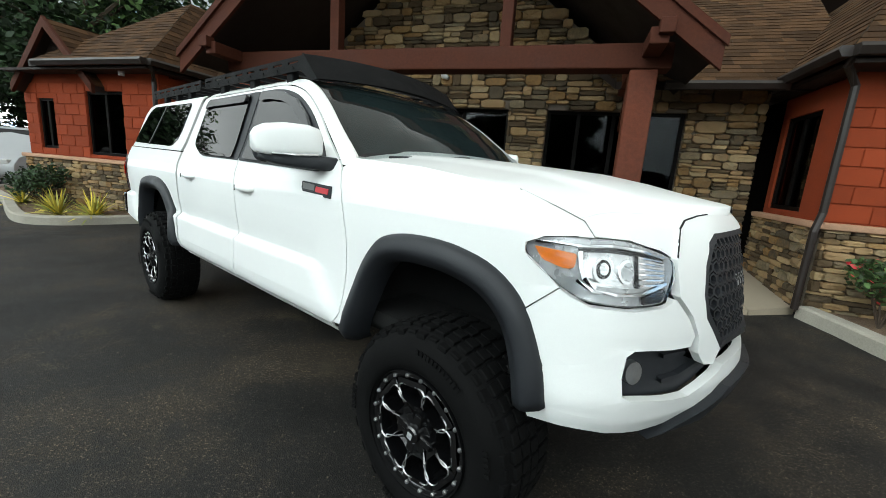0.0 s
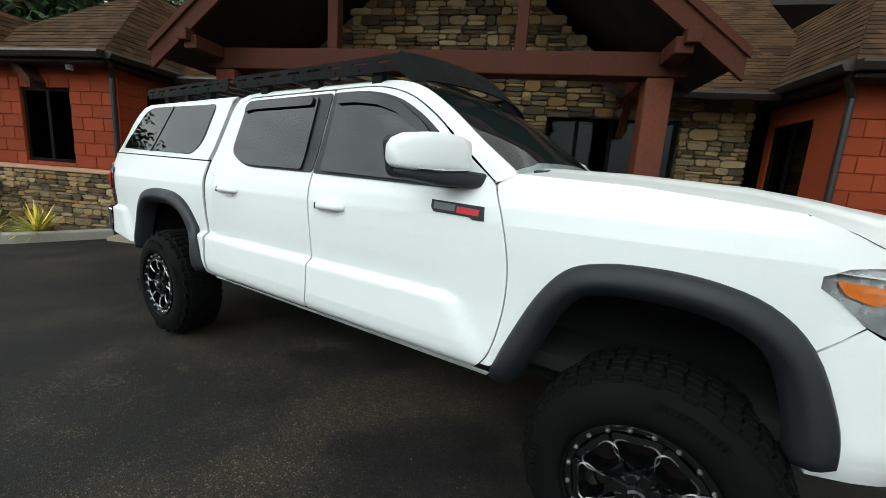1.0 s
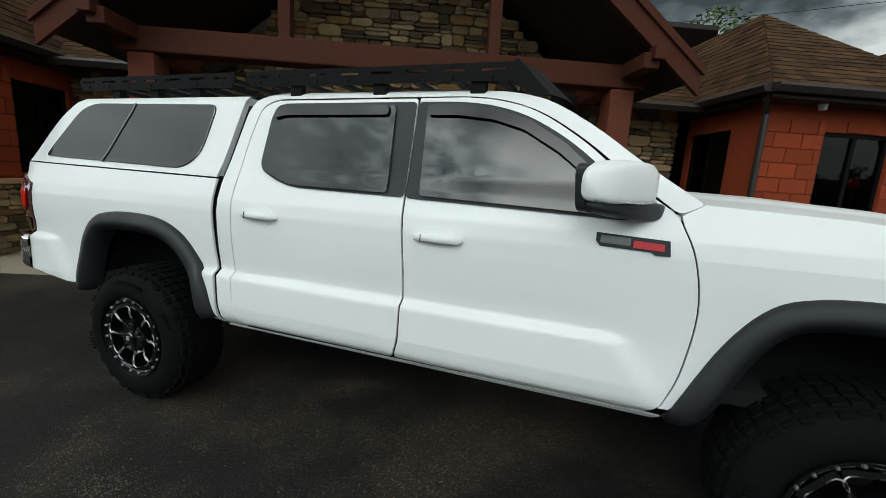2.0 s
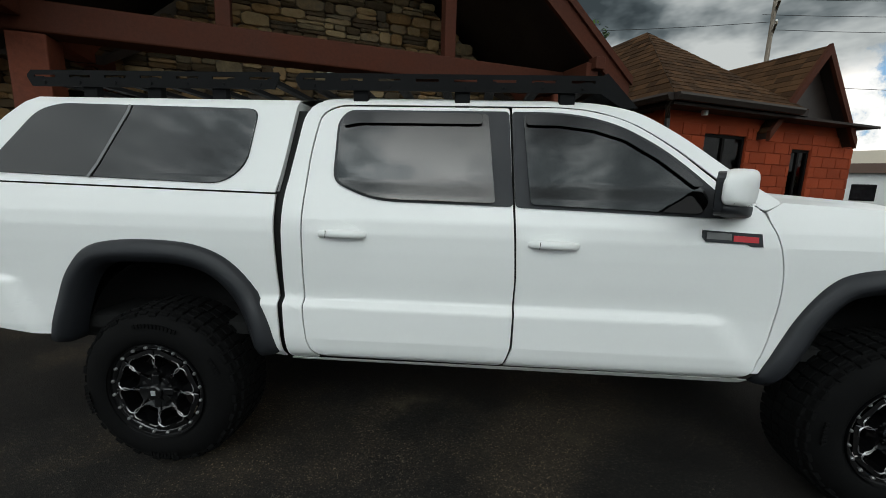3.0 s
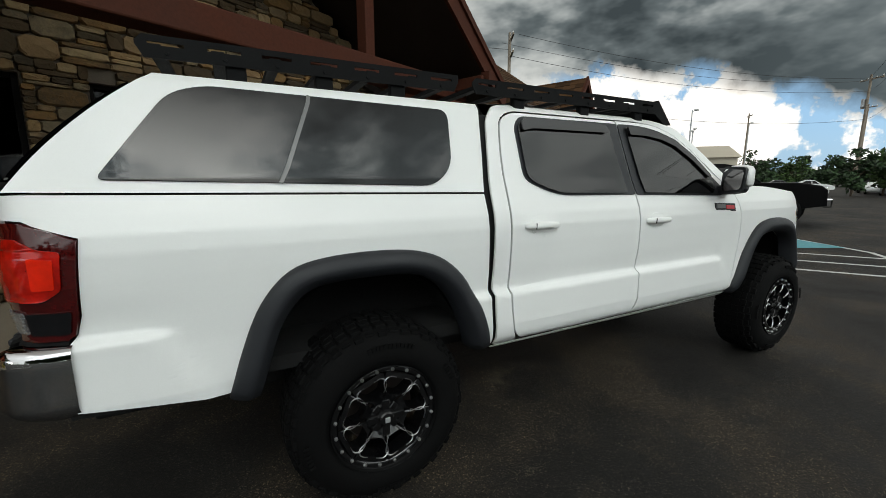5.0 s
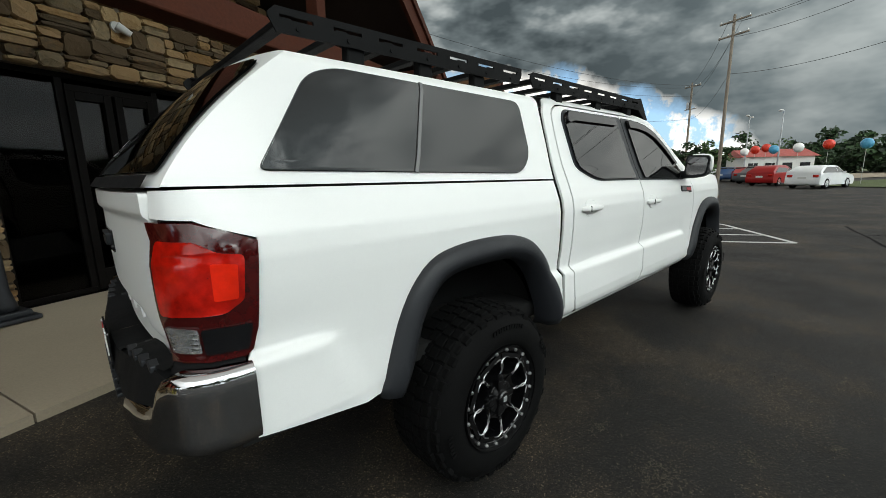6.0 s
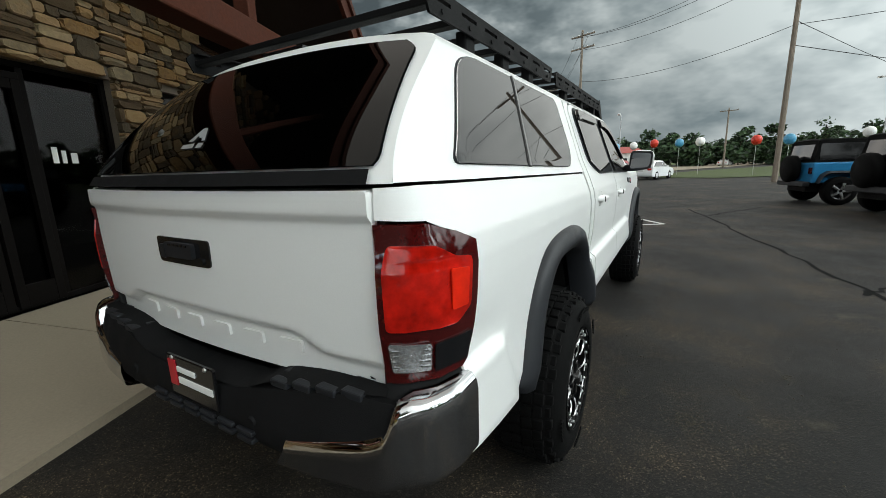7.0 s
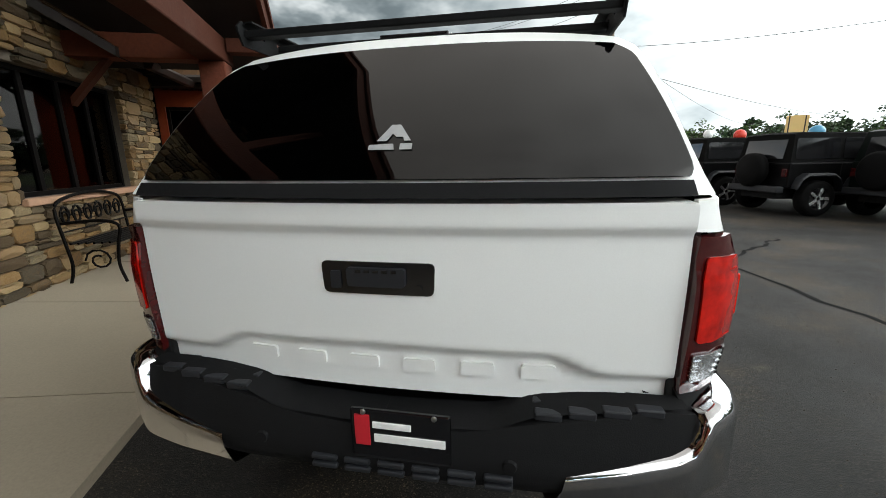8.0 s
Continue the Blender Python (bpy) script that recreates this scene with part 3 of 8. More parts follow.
def build_building():
    bd = thing("building", "single-storey stone and red block building with shingled gables", "building", BUILD)
    # --- stone front
    rise = lambda u: 5.15 - abs(u - UC) * .8
    holes = [(-1.88, .36, .0, 2.36), (.98, 2.94, 1.10, 2.36), (-4.34, -2.38, 1.10, 2.36)]
    bm = bmesh.new()
    wall_box(bm, -5.50, 3.90, .0, 2.75, .0, .28, holes)
    # gable part above
    g = prism([(UC - 3.0, 2.75), (UC + 3.0, 2.75), (UC, 5.15)], .0, .28)
    me = bpy.data.meshes.new("tmp")
    g.to_mesh(me)
    g.free()
    bm.from_mesh(me)
    bpy.data.meshes.remove(me)
    walls = [part("stone_wall", q, MORTAR, bd, "tan and brown ledge stone wall") for q in islands(bm)]
    sw = walls[0]
    rects = courses(-5.50, 3.90, .08, 5.1, holes_test(holes, lambda u: rise(u) if abs(u - UC) < 3.0 else 2.75), 11)
    near = [q for q in rects if -.6 < q[0] < 3.1 and q[1] < 3.0][:210]
    far = [q for q in rects if q not in near]
    PENDING.append((sw, near, lambda u, v, z: (u, v, z), 21, 0.0))
    stone_mass(far, lambda u, y, z: (u, y, z), "stonework", sw, 22)
    # sills
    for a, b in ((.98, 2.94), (-4.34, -2.38)):
        part("sill", box((a - .04, -.11, 1.03), (b + .04, .02, 1.10), .012), CAP, sw, "reddish stone window sill")
    window_unit(bd, .98, 2.94, 1.10, 2.36, .07, bars=(1.46, 1.98, 2.45), name="window")
    window_unit(bd, -4.34, -2.38, 1.10, 2.36, .07, bars=(-3.86, -3.36, -2.86), name="window")
    # entrance: a pair of glazed doors between side lights
    z0 = walk_top(0)
    en = window_unit(bd, -1.88, .36, z0, 2.36, .07, bars=(-1.27, -.42), name="entrance", label="dark glazed entrance doors with side lights")
    for a, b in ((-1.24, -.86), (-.83, -.45)):
        d = part("door", box((a, .05, z0 + .02), (a + .07, .10, 2.20), .004), FRAME, en, "dark framed glass door leaf")
        part("stile", box((b - .07, .05, z0 + .02), (b, .10, 2.20), .004), FRAME, d)
        part("kick_rail", box((a + .07, .052, z0 + .02), (b - .07, .098, z0 + .22), .004), FRAME, d)
        part("top_rail", box((a + .07, .052, 2.12), (b - .07, .098, 2.20), .004), FRAME, d)
    part("head_rail", box((-1.24, .052, 2.20), (-.45, .12, 2.26), .004), FRAME, en)
    part("door_pull", tube([(-.89, .01, 1.0), (-.89, -.02, 1.02), (-.89, -.02, 1.38), (-.89, .01, 1.40)], .011, 8), STEEL, en, "steel pull handle")
    for k, (w, h) in enumerate(((.05, .15), (.04, .12), (.06, .10))):
        part("door_notice", box((-.28 + k * .085, .088, 1.50), (-.28 + k * .085 + w, .092, 1.50 + h)), PAPER, en, "white notice on the glass")
    # wall spotlight
    sp = part("wall_light", lathe([(.0, -.02), (.05, -.02), (.055, 0)], 14, m=pose(-.78, -.07, 2.86)), LIGHT_METAL, bd, "pale wall spotlight")
    part("lamp_head", lathe([(.018, -.07), (.03, -.07), (.045, .05), (.040, .06), (0, .06)], 12, m=pose(-.74, -.12, 2.84, 30, 0, 70)), LIGHT_METAL, sp, smooth=True)
    # room behind the glass: near-black walls stand in for an unlit interior
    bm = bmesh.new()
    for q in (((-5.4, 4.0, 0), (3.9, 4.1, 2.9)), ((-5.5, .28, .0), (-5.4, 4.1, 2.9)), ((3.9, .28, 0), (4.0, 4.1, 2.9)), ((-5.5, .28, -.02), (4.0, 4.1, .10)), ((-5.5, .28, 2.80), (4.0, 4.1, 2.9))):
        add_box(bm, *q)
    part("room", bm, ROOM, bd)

    # --- porch: posts on stone piers, beam, king posts, gable
    for uc in (UC - 2.76, UC + 2.81):
        zt = walk_top(-1.53)
        pier = part("pier", box((uc - .24, -1.77, .0), (uc + .24, -1.29, .98)), MORTAR, bd, "ledge stone pier with a pale cap")
        part("pier_cap", box((uc - .30, -1.83, .98), (uc + .30, -1.23, 1.05), .015), CAP, pier)
        prs = courses(uc - .24, uc + .24, .06, .98, holes_test([]), int(uc * 10), (.10, .26))
        PENDING.append((pier, prs[:26], lambda u, v, z: (u, v - 1.77, z), 31, 0.0))
        for side in (1, -1):
            rr = courses(-.24, .24, .06, .98, holes_test([]), int(uc * 10) + side + 5, (.10, .26))
            stone_mass(rr, lambda u, y, z, uc=uc, side=side: (uc + side * (.24 - y), -1.53 + u, z) if side == 1 else (uc - .24 + y, -1.53 - u, z), "stonework", pier, 40 + side)
        part("post", box((uc - .145, -1.675, 1.05), (uc + .145, -1.385, 2.56), .015), TIMBER_RED, bd, "reddish stained timber post")
    num = bd
    for k in range(4):
        part("number_bar", box((UC - 2.76 - .02, -1.682, 1.90 - k * .13), (UC - 2.76 + .025, -1.674, 1.99 - k * .13), .004), LIGHT_METAL, num)
    part("beam", box((UC - 3.05, -1.67, 2.57), (UC + 3.08, -1.39, 2.84), .018), TIMBER, bd, "brown stained timber beam")
    for s in (1, -1):
        k = UC + s * 1.21
        part("king_post", box((k - .07, -1.61, 2.84), (k + .07, -1.45, 4.28), .01), TIMBER, bd)
        # side beams back to the wall, and brackets
        u = UC + s * 2.79
        part("side_beam", box((u - .12, -1.385, 2.57), (u + .12, .0, 2.83), .012), TIMBER_RED, bd)
        part("beam_end", box((u + s * .06 - .09, -2.16, 2.68), (u + s * .06 + .09, -1.68, 2.84), .012), TIMBER, bd)
        br = prism([(-.45, 2.56), (-.38, 2.56), (.0, 2.15), (.0, 2.06)], u - .05, u + .05, "x")
        part("brace", br, TIMBER, bd)
    apex, ez, half, v0, v1 = 5.42, 2.69, 3.42, -2.12, 3.4
    for s in (1, -1):
        roof_face(bd, [(UC + s * half, v0, ez), (UC + s * half, v1, ez), (UC, v1, apex), (UC, v0, apex)] if s == 1 else [(UC - half, v1, ez), (UC - half, v0, ez), (UC, v0, apex), (UC, v1, apex)], 60 + s, .09)
        # barge board with a raised upper trim
        d = .26
        part("barge_board", prism([(UC + s * half, ez + .02), (UC, apex + .02), (UC, apex - d - .05), (UC + s * half, ez - d)] if s == 1 else [(UC - half, ez + .02), (UC - half, ez - d), (UC, apex - d - .05), (UC, apex + .02)], v0 - .05, v0), TIMBER, bd, "brown barge board")
        part("barge_trim", prism([(UC + s * (half + .02), ez + .04), (UC, apex + .055), (UC, apex - .05), (UC + s * (half + .02), ez - .055)] if s == 1 else [(UC - half - .02, ez + .04), (UC - half - .02, ez - .055), (UC, apex - .05), (UC, apex + .055)], v0 - .085, v0 - .05), TIMBER, bd)
        part("purlin_end", box((UC + s * 2.90 - .07, -2.24, 2.76), (UC + s * 2.90 + .07, -2.10, 2.90), .01), TIMBER, bd)

    # --- main roof either side of the porch
    for s in (1, -1):
        mx = lambda u: UC + s * (u - UC)
        def quad(c):
            return [(mx(p[0]), p[1], p[2]) for p in c]
        e, rid = (2.66, 5.35)
        end = 9.0 if s == 1 else 7.8
        roof_face(bd, quad([(UC + 2.6, -.60, e), (4.6, -.60, e), (5.2, 3.2, rid), (UC + .2, 3.2, rid)]), 70 + s)
        gutter_run(bd, *( [(UC + 3.2, -.60, e), (3.86, -.60, e)] if s == 1 else [(mx(3.86), -.60, e), (mx(UC + 3.2), -.60, e)]))
        # wing: hipped roof, its ridge running back
        a = (5.25, .25, 4.36)
        roof_face(bd, quad([(3.86, -1.82, 2.73), (3.86, 3.6, 2.73), (5.25, 3.6, 4.36), a]), 80 + s)
        roof_face(bd, quad([(3.86, -1.82, 2.73), (6.85, -1.82, 2.73), a, a]), 82 + s)
        roof_face(bd, quad([(6.85, -1.82, 2.73), (6.85, 3.6, 2.73), (5.25, 3.6, 4.36), a]), 84 + s)
        # small front gable at the wing's end
        gu, gh, gz, ga = (7.42, 1.20, 2.34, 3.87) if s == 1 else (6.60, 1.15, 2.34, 3.50)
        roof_face(bd, quad([(gu - gh, -1.62, gz), (gu - gh, 3.0, gz), (gu, 3.0, ga), (gu, -1.62, ga)]), 86 + s)
        roof_face(bd, quad([(gu + gh, -1.62, gz), (gu + gh, 3.0, gz), (gu, 3.0, ga), (gu, -1.62, ga)]), 88 + s)
        for k in (1, -1):
            p = [(mx(gu + k * gh), gz + .03), (mx(gu), ga + .03), (mx(gu), ga - .16), (mx(gu + k * gh), gz - .13)]
            part("barge_board", prism(p, -1.68, -1.62), TIMBER, bd)
        part("gable_wall", prism([(mx(gu - .95), 2.55), (mx(gu + .95), 2.55), (mx(gu), ga - .12)], -1.44, -1.30), GUTTER, bd)
        g0, g1 = (3.86, -1.82, 2.73), (6.6, -1.82, 2.73)
        gutter_run(bd, *([g0, g1] if s == 1 else [(mx(6.6), -1.82, 2.73), (mx(3.86), -1.82, 2.73)]))
        h0, h1 = (3.86, -.5, 2.73), (3.86, -1.82, 2.73)
        gutter_run(bd, *([h0, h1] if s == 1 else [(mx(3.86), -1.82, 2.73), (mx(3.86), -.5, 2.73)]))
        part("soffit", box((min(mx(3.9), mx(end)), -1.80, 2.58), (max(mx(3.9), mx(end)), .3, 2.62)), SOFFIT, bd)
        # walls: side wall towards the porch, front wall
        fh = [(5.02, 6.0, 1.12, 2.28), (7.2, 7.75, 1.18, 2.14) if s == 1 else (6.92, 7.42, 1.18, 2.14)]
        fh = [tuple(sorted((mx(a0), mx(a1)))) + (c, d) for a0, a1, c, d in fh]
        lo, hi = sorted((mx(4.12), mx(end)))
        bm = bmesh.new()
        wall_box(bm, lo, hi, 1.02, 2.6, -1.45, -1.25, fh)
        fw = part("block_wall", bm, RED_JOINT, bd, "red stained split-face block wall")
        sh = [(-.95, -.12, 1.12, 2.30)]
        bm = bmesh.new()
        wall_box(bm, -1.25, 0.0, 1.02, 2.6, 0, .2, sh)
        # plane of the side wall: local a -> v, thickness away from the porch
        for v in bm.verts:
            v.co = Vector((mx(4.12) + s * v.co.y, v.co.x, v.co.z))
        bmesh.ops.recalc_face_normals(bm, faces=bm.faces)
        swl = part("block_wall", bm, RED_JOINT, bd, "red stained split-face block wall")
        # wainscot of stone with a cap
        bm = box((lo, -1.50, .0), (hi, -1.25, .98))
        wf = part("wainscot", bm, MORTAR, bd, "ledge stone wainscot with a reddish cap")
        part("cap", box((lo - .06, -1.60, .98), (hi, -1.40, 1.05), .015), CAP, wf)
        a, b = sorted((mx(4.07), mx(4.32)))
        ws = part("wainscot", box((a, -1.25, .0), (b, 0.0, .98)), MORTAR, bd, "ledge stone wainscot with a reddish cap")
        a, b = sorted((mx(3.99), mx(4.16)))
        part("cap", box((a, -1.60, .982), (b, .02, 1.048), .015), CAP, ws)
        rf = courses(lo, hi, .06, .98, holes_test([]), 101 + s, (.10, .30), (.05, .13))
        stone_mass(rf, lambda u, y, z: (u, -1.50 + y, z), "stonework", wf, 103 + s)
        rs = courses(-1.50, 0.0, .06, .98, holes_test([]), 105 + s, (.10, .30), (.05, .13))
        stone_mass(rs, (lambda u, y, z: (mx(4.07) + y, -1.50 - u, z)) if s == 1 else (lambda u, y, z: (mx(4.07) - y, u, z)), "stonework", ws, 107 + s)
        # windows of the wing
        for h in fh:
            mid = (h[0] + h[1]) / 2
            window_unit(bd, *h, -1.42, bars=(mid,), name="window")
        w = window_unit(bd, -.95, -.12, 1.12, 2.30, 0, bars=(-.52,), name="window")
        w.matrix_basis = Matrix(((0, s, 0, mx(4.15)), (1, 0, 0, 0), (0, 0, 1, 0), (0, 0, 0, 1)))
        # wing interior, its darkness painted into back, floor and ceiling
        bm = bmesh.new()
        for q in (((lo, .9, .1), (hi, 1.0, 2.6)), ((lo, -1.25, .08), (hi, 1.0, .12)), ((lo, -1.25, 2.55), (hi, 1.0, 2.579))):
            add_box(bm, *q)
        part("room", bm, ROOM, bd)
        e0, e1 = sorted((mx(end - .2), mx(end)))
        part("end_wall", box((e0, -1.25, 0), (e1, 3.4, 2.6)), RED_JOINT, bd)
        # red blocks as pieces
        blocks = []
        for r in range(8):
            zc = 1.06 + r * .195
            if zc + .19 > 2.6:
                break
            u = lo - (r % 2) * .2
            while u < hi:
                q0, q1 = max(u, lo), min(u + .40, hi)
                c = holes_test(fh)(q0, q1, zc, zc + .19)
                if c and c[1] - c[0] > .04 and c[3] - c[2] > .03:
                    blocks.append(((c[0] + c[1]) / 2, (c[2] + c[3]) / 2, c[1] - c[0] - .008, c[3] - c[2] - .008))
                u += .40
        BLOCKS.append((fw, blocks, "front", s, mx))
        blocks = []
        for r in range(8):
            zc = 1.06 + r * .195
            if zc + .19 > 2.6:
                break
            u = -1.46 - (r % 2) * .2
            while u < 0:
                q0, q1 = max(u, -1.46), min(u + .40, 0)
                c = holes_test(sh)(q0, q1, zc, zc + .19)
                if c and c[1] - c[0] > .04 and c[3] - c[2] > .03:
                    blocks.append(((c[0] + c[1]) / 2, (c[2] + c[3]) / 2, c[1] - c[0] - .008, c[3] - c[2] - .008))
                u += .40
        BLOCKS.append((swl, blocks, "side", s, mx))
        # downspout at the corner
        c = mx(4.06)
        part("downspout", tube([(mx(3.90), -1.76, 2.66), (mx(3.90), -1.70, 2.58), (c, -1.57, 2.42), (c, -1.57, 1.15), (mx(3.98), -1.66, .95), (mx(3.98), -1.66, .10)], .038, 8), GUTTER, bd, "dark brown metal downspout")
        part("eave_light", lathe([(0, -.05), (.045, -.05), (.05, .0), (.05, .03)], 14, "z", pose(mx(4.75), -1.62, 2.56)), LIGHT_METAL, bd, "small round eave light")
    # closing walls at the back
    part("back_wall", box((-9.2, 5.0, 0), (9.0, 5.2, 3.0)), RED_JOINT, bd)
    roof_face(bd, [(9.0, 7.0, 2.73), (-9.2, 7.0, 2.73), (-8.0, 3.2, 5.3), (6.6, 3.2, 5.3)], 99)
    return bd


BLOCKS = []
building = build_building()
# ---- The white pickup ----
def even_path(pts, step=0.01, soft=0.05):
    """A line through points, resampled evenly and softened at its corners."""
    P = np.array(pts, float)
    L = np.concatenate([[0], np.cumsum(np.linalg.norm(np.diff(P, axis=0), axis=1))])
    t = np.arange(0, L[-1] + step / 2, step)
    Q = np.stack([np.interp(t, L, P[:, 0]), np.interp(t, L, P[:, 1])], 1)
    k = int(soft / step)
    pad = np.concatenate([2 * Q[0] - Q[k:0:-1], Q, 2 * Q[-1] - Q[-2:-k - 2:-1]])
    w = np.hanning(2 * k + 3)[1:-1]
    w = w / w.sum()
    return np.stack([np.convolve(pad[:, j], w, "valid") for j in (0, 1)], 1)


PLAN = even_path([(-1.118, -.672), (-1.092, -.738), (-1.035, -.790), (-.95, -.808), (-.80, -.812), (0, -.810), (3.35, -.805), (3.6, -.785), (3.73, -.74), (3.83, -.66), (3.91, -.52), (4.0, -.30), (4.03, -.12), (4.04, 0), (4.04, .01)], .01, .045)
ARC = np.concatenate([[0], np.cumsum(np.linalg.norm(np.diff(PLAN, axis=0), axis=1))])
ARC = ARC - np.interp(0.0, PLAN[:, 0], ARC)
TANG = np.gradient(PLAN, axis=0)
TANG = TANG / np.linalg.norm(TANG, axis=1)[:, None]
S_END, S_REAR = float(np.interp(0.0, PLAN[:, 1], ARC)), float(ARC[0])
SIDE_Z = [.42, .48, .52, .60, .76, .90, 1.0, 1.08, 1.14, 1.20, 1.25, 1.31, 1.64, 1.675, 1.70]
SIDE_IN = [.10, .05, .022, .010, .014, .008, .002, .002, .012, .034, .055, .082, .201, .240, .29]
NOSE_Z = [.42, .48, .55, .62, .72, .82, .90, .98, 1.06, 1.12, 1.17]
NOSE_IN = [.09, .035, .0, -.015, -.005, .0, .012, .03, .05, .085, .13]


def inset(s, z):
    side = float(np.interp(z, SIDE_Z, SIDE_IN))
    # the pressed ledge along the doors and at the bed's rear end
    front = 2.52 + max(0.0, 0.77 - z) * 0.85
    ledge = step01(front - s, 0.0, 0.10) * step01(s, 0.4, 0.5)
    back = -0.70 + max(0.0, 0.82 - z) * 0.55
    zr = 0.77 if s > 0 else 0.82
    ledge = max(ledge, step01(back - s, 0.0, 0.08))
    side -= ledge * (0.027 * (1 - step01(z, zr - .022, zr + .006)) * step01(z, .45, .56) - 0.008 * step01(z, zr - .01, zr + .01) * (1 - step01(z, zr + .02, zr + .14)))
    # above the tail light the corner stands flush with the gate
    side *= 1 - .8 * (1 - step01(s, S_REAR + .03, S_REAR + .16)) * step01(z, 1.14, 1.18)
    nose = float(np.interp(z, NOSE_Z, NOSE_IN))
    w = step01(s, 3.5, 3.8)
    return side * (1 - w) + nose * w


def shell_place(sign):
    """The camper shell's side, drawn in a little at its rear edge."""
    def place(s, z, off):
        tuck = .042 * (1 - step01(s, -1.10, -.78))
        return Vector((s, sign * (-.811 - off + tuck + float(np.interp(z, SIDE_Z, SIDE_IN))), z))
    return place


def body_place(sign):
    def place(s, z, off):
        s = min(max(s, S_REAR), S_END)
        x, y = np.interp(s, ARC, PLAN[:, 0]), np.interp(s, ARC, PLAN[:, 1])
        tx, ty = np.interp(s, ARC, TANG[:, 0]), np.interp(s, ARC, TANG[:, 1])
        n = math.hypot(tx, ty)
        nx, ny = ty / n, -tx / n
        k = off - inset(s, z)
        return Vector((x + nx * k, sign * (y + ny * k), z))
    return place


DOOR_EDGE = smooth_line([(2.600, .497), (2.655, .565), (2.695, .70), (2.712, .90), (2.680, 1.08), (2.622, 1.215)], 5)
SHELL_EDGE = [(-1.085 + .58 * d + .988 * d * d, 1.27 + d) for d in [.398 * k / 24 for k in range(25)]]
REAR_ARCH = smooth_line([(-.555, .53), (-.50, .70), (-.43, .86), (-.33, .97), (-.20, 1.01), (0, 1.02), (.18, 1.005), (.32, .95), (.43, .84), (.51, .68), (.555, .52)], 4)
FRONT_ARCH = smooth_line([(2.665, .48), (2.74, .66), (2.83, .84), (2.92, .95), (3.02, .992), (3.16, 1.007), (3.32, .998), (3.46, .955), (3.565, .86), (3.635, .70), (3.66, .57)], 4)


def inner(line, d, c):
    """An arch drawn towards the wheel's centre by d."""
    out = []
    for p in line:
        v = Vector((c[0] - p[0], c[1] - p[1])).normalized()
        out.append((p[0] + v.x * d, p[1] + v.y * d))
    return out


def flare(line, c, place):
    bm = bmesh.new()
    prof = [(-.004, -.004), (-.002, .012), (.012, .032), (.045, .044), (.062, .046), (.070, .040), (.098, .022), (.105, -.06)]
    rows = []
    for p in line:
        v = Vector((c[0] - p[0], c[1] - p[1])).normalized()
        rows.append([bm.verts.new(place(p[0] + v.x * d, p[1] + v.y * d, o)) for d, o in prof])
    for a, b in zip(rows, rows[1:]):
        for k in range(len(prof) - 1):
            bm.faces.new((a[k], b[k], b[k + 1], a[k + 1])).smooth = True
    for r in (rows[0], rows[-1]):
        bm.faces.new(r)
    bmesh.ops.recalc_face_normals(bm, faces=bm.faces)
    return bm


def wheel_liner(cx, sign):
    return lathe([(.455, -.715), (.475, -.66), (.475, -.42), (.05, -.40)], 28, m=pose(cx, 0, .47) @ Matrix.Diagonal((1, sign, 1, 1)), arc=(radians(12), radians(168)))


# Wheel: axis along y, face towards -y, at the origin


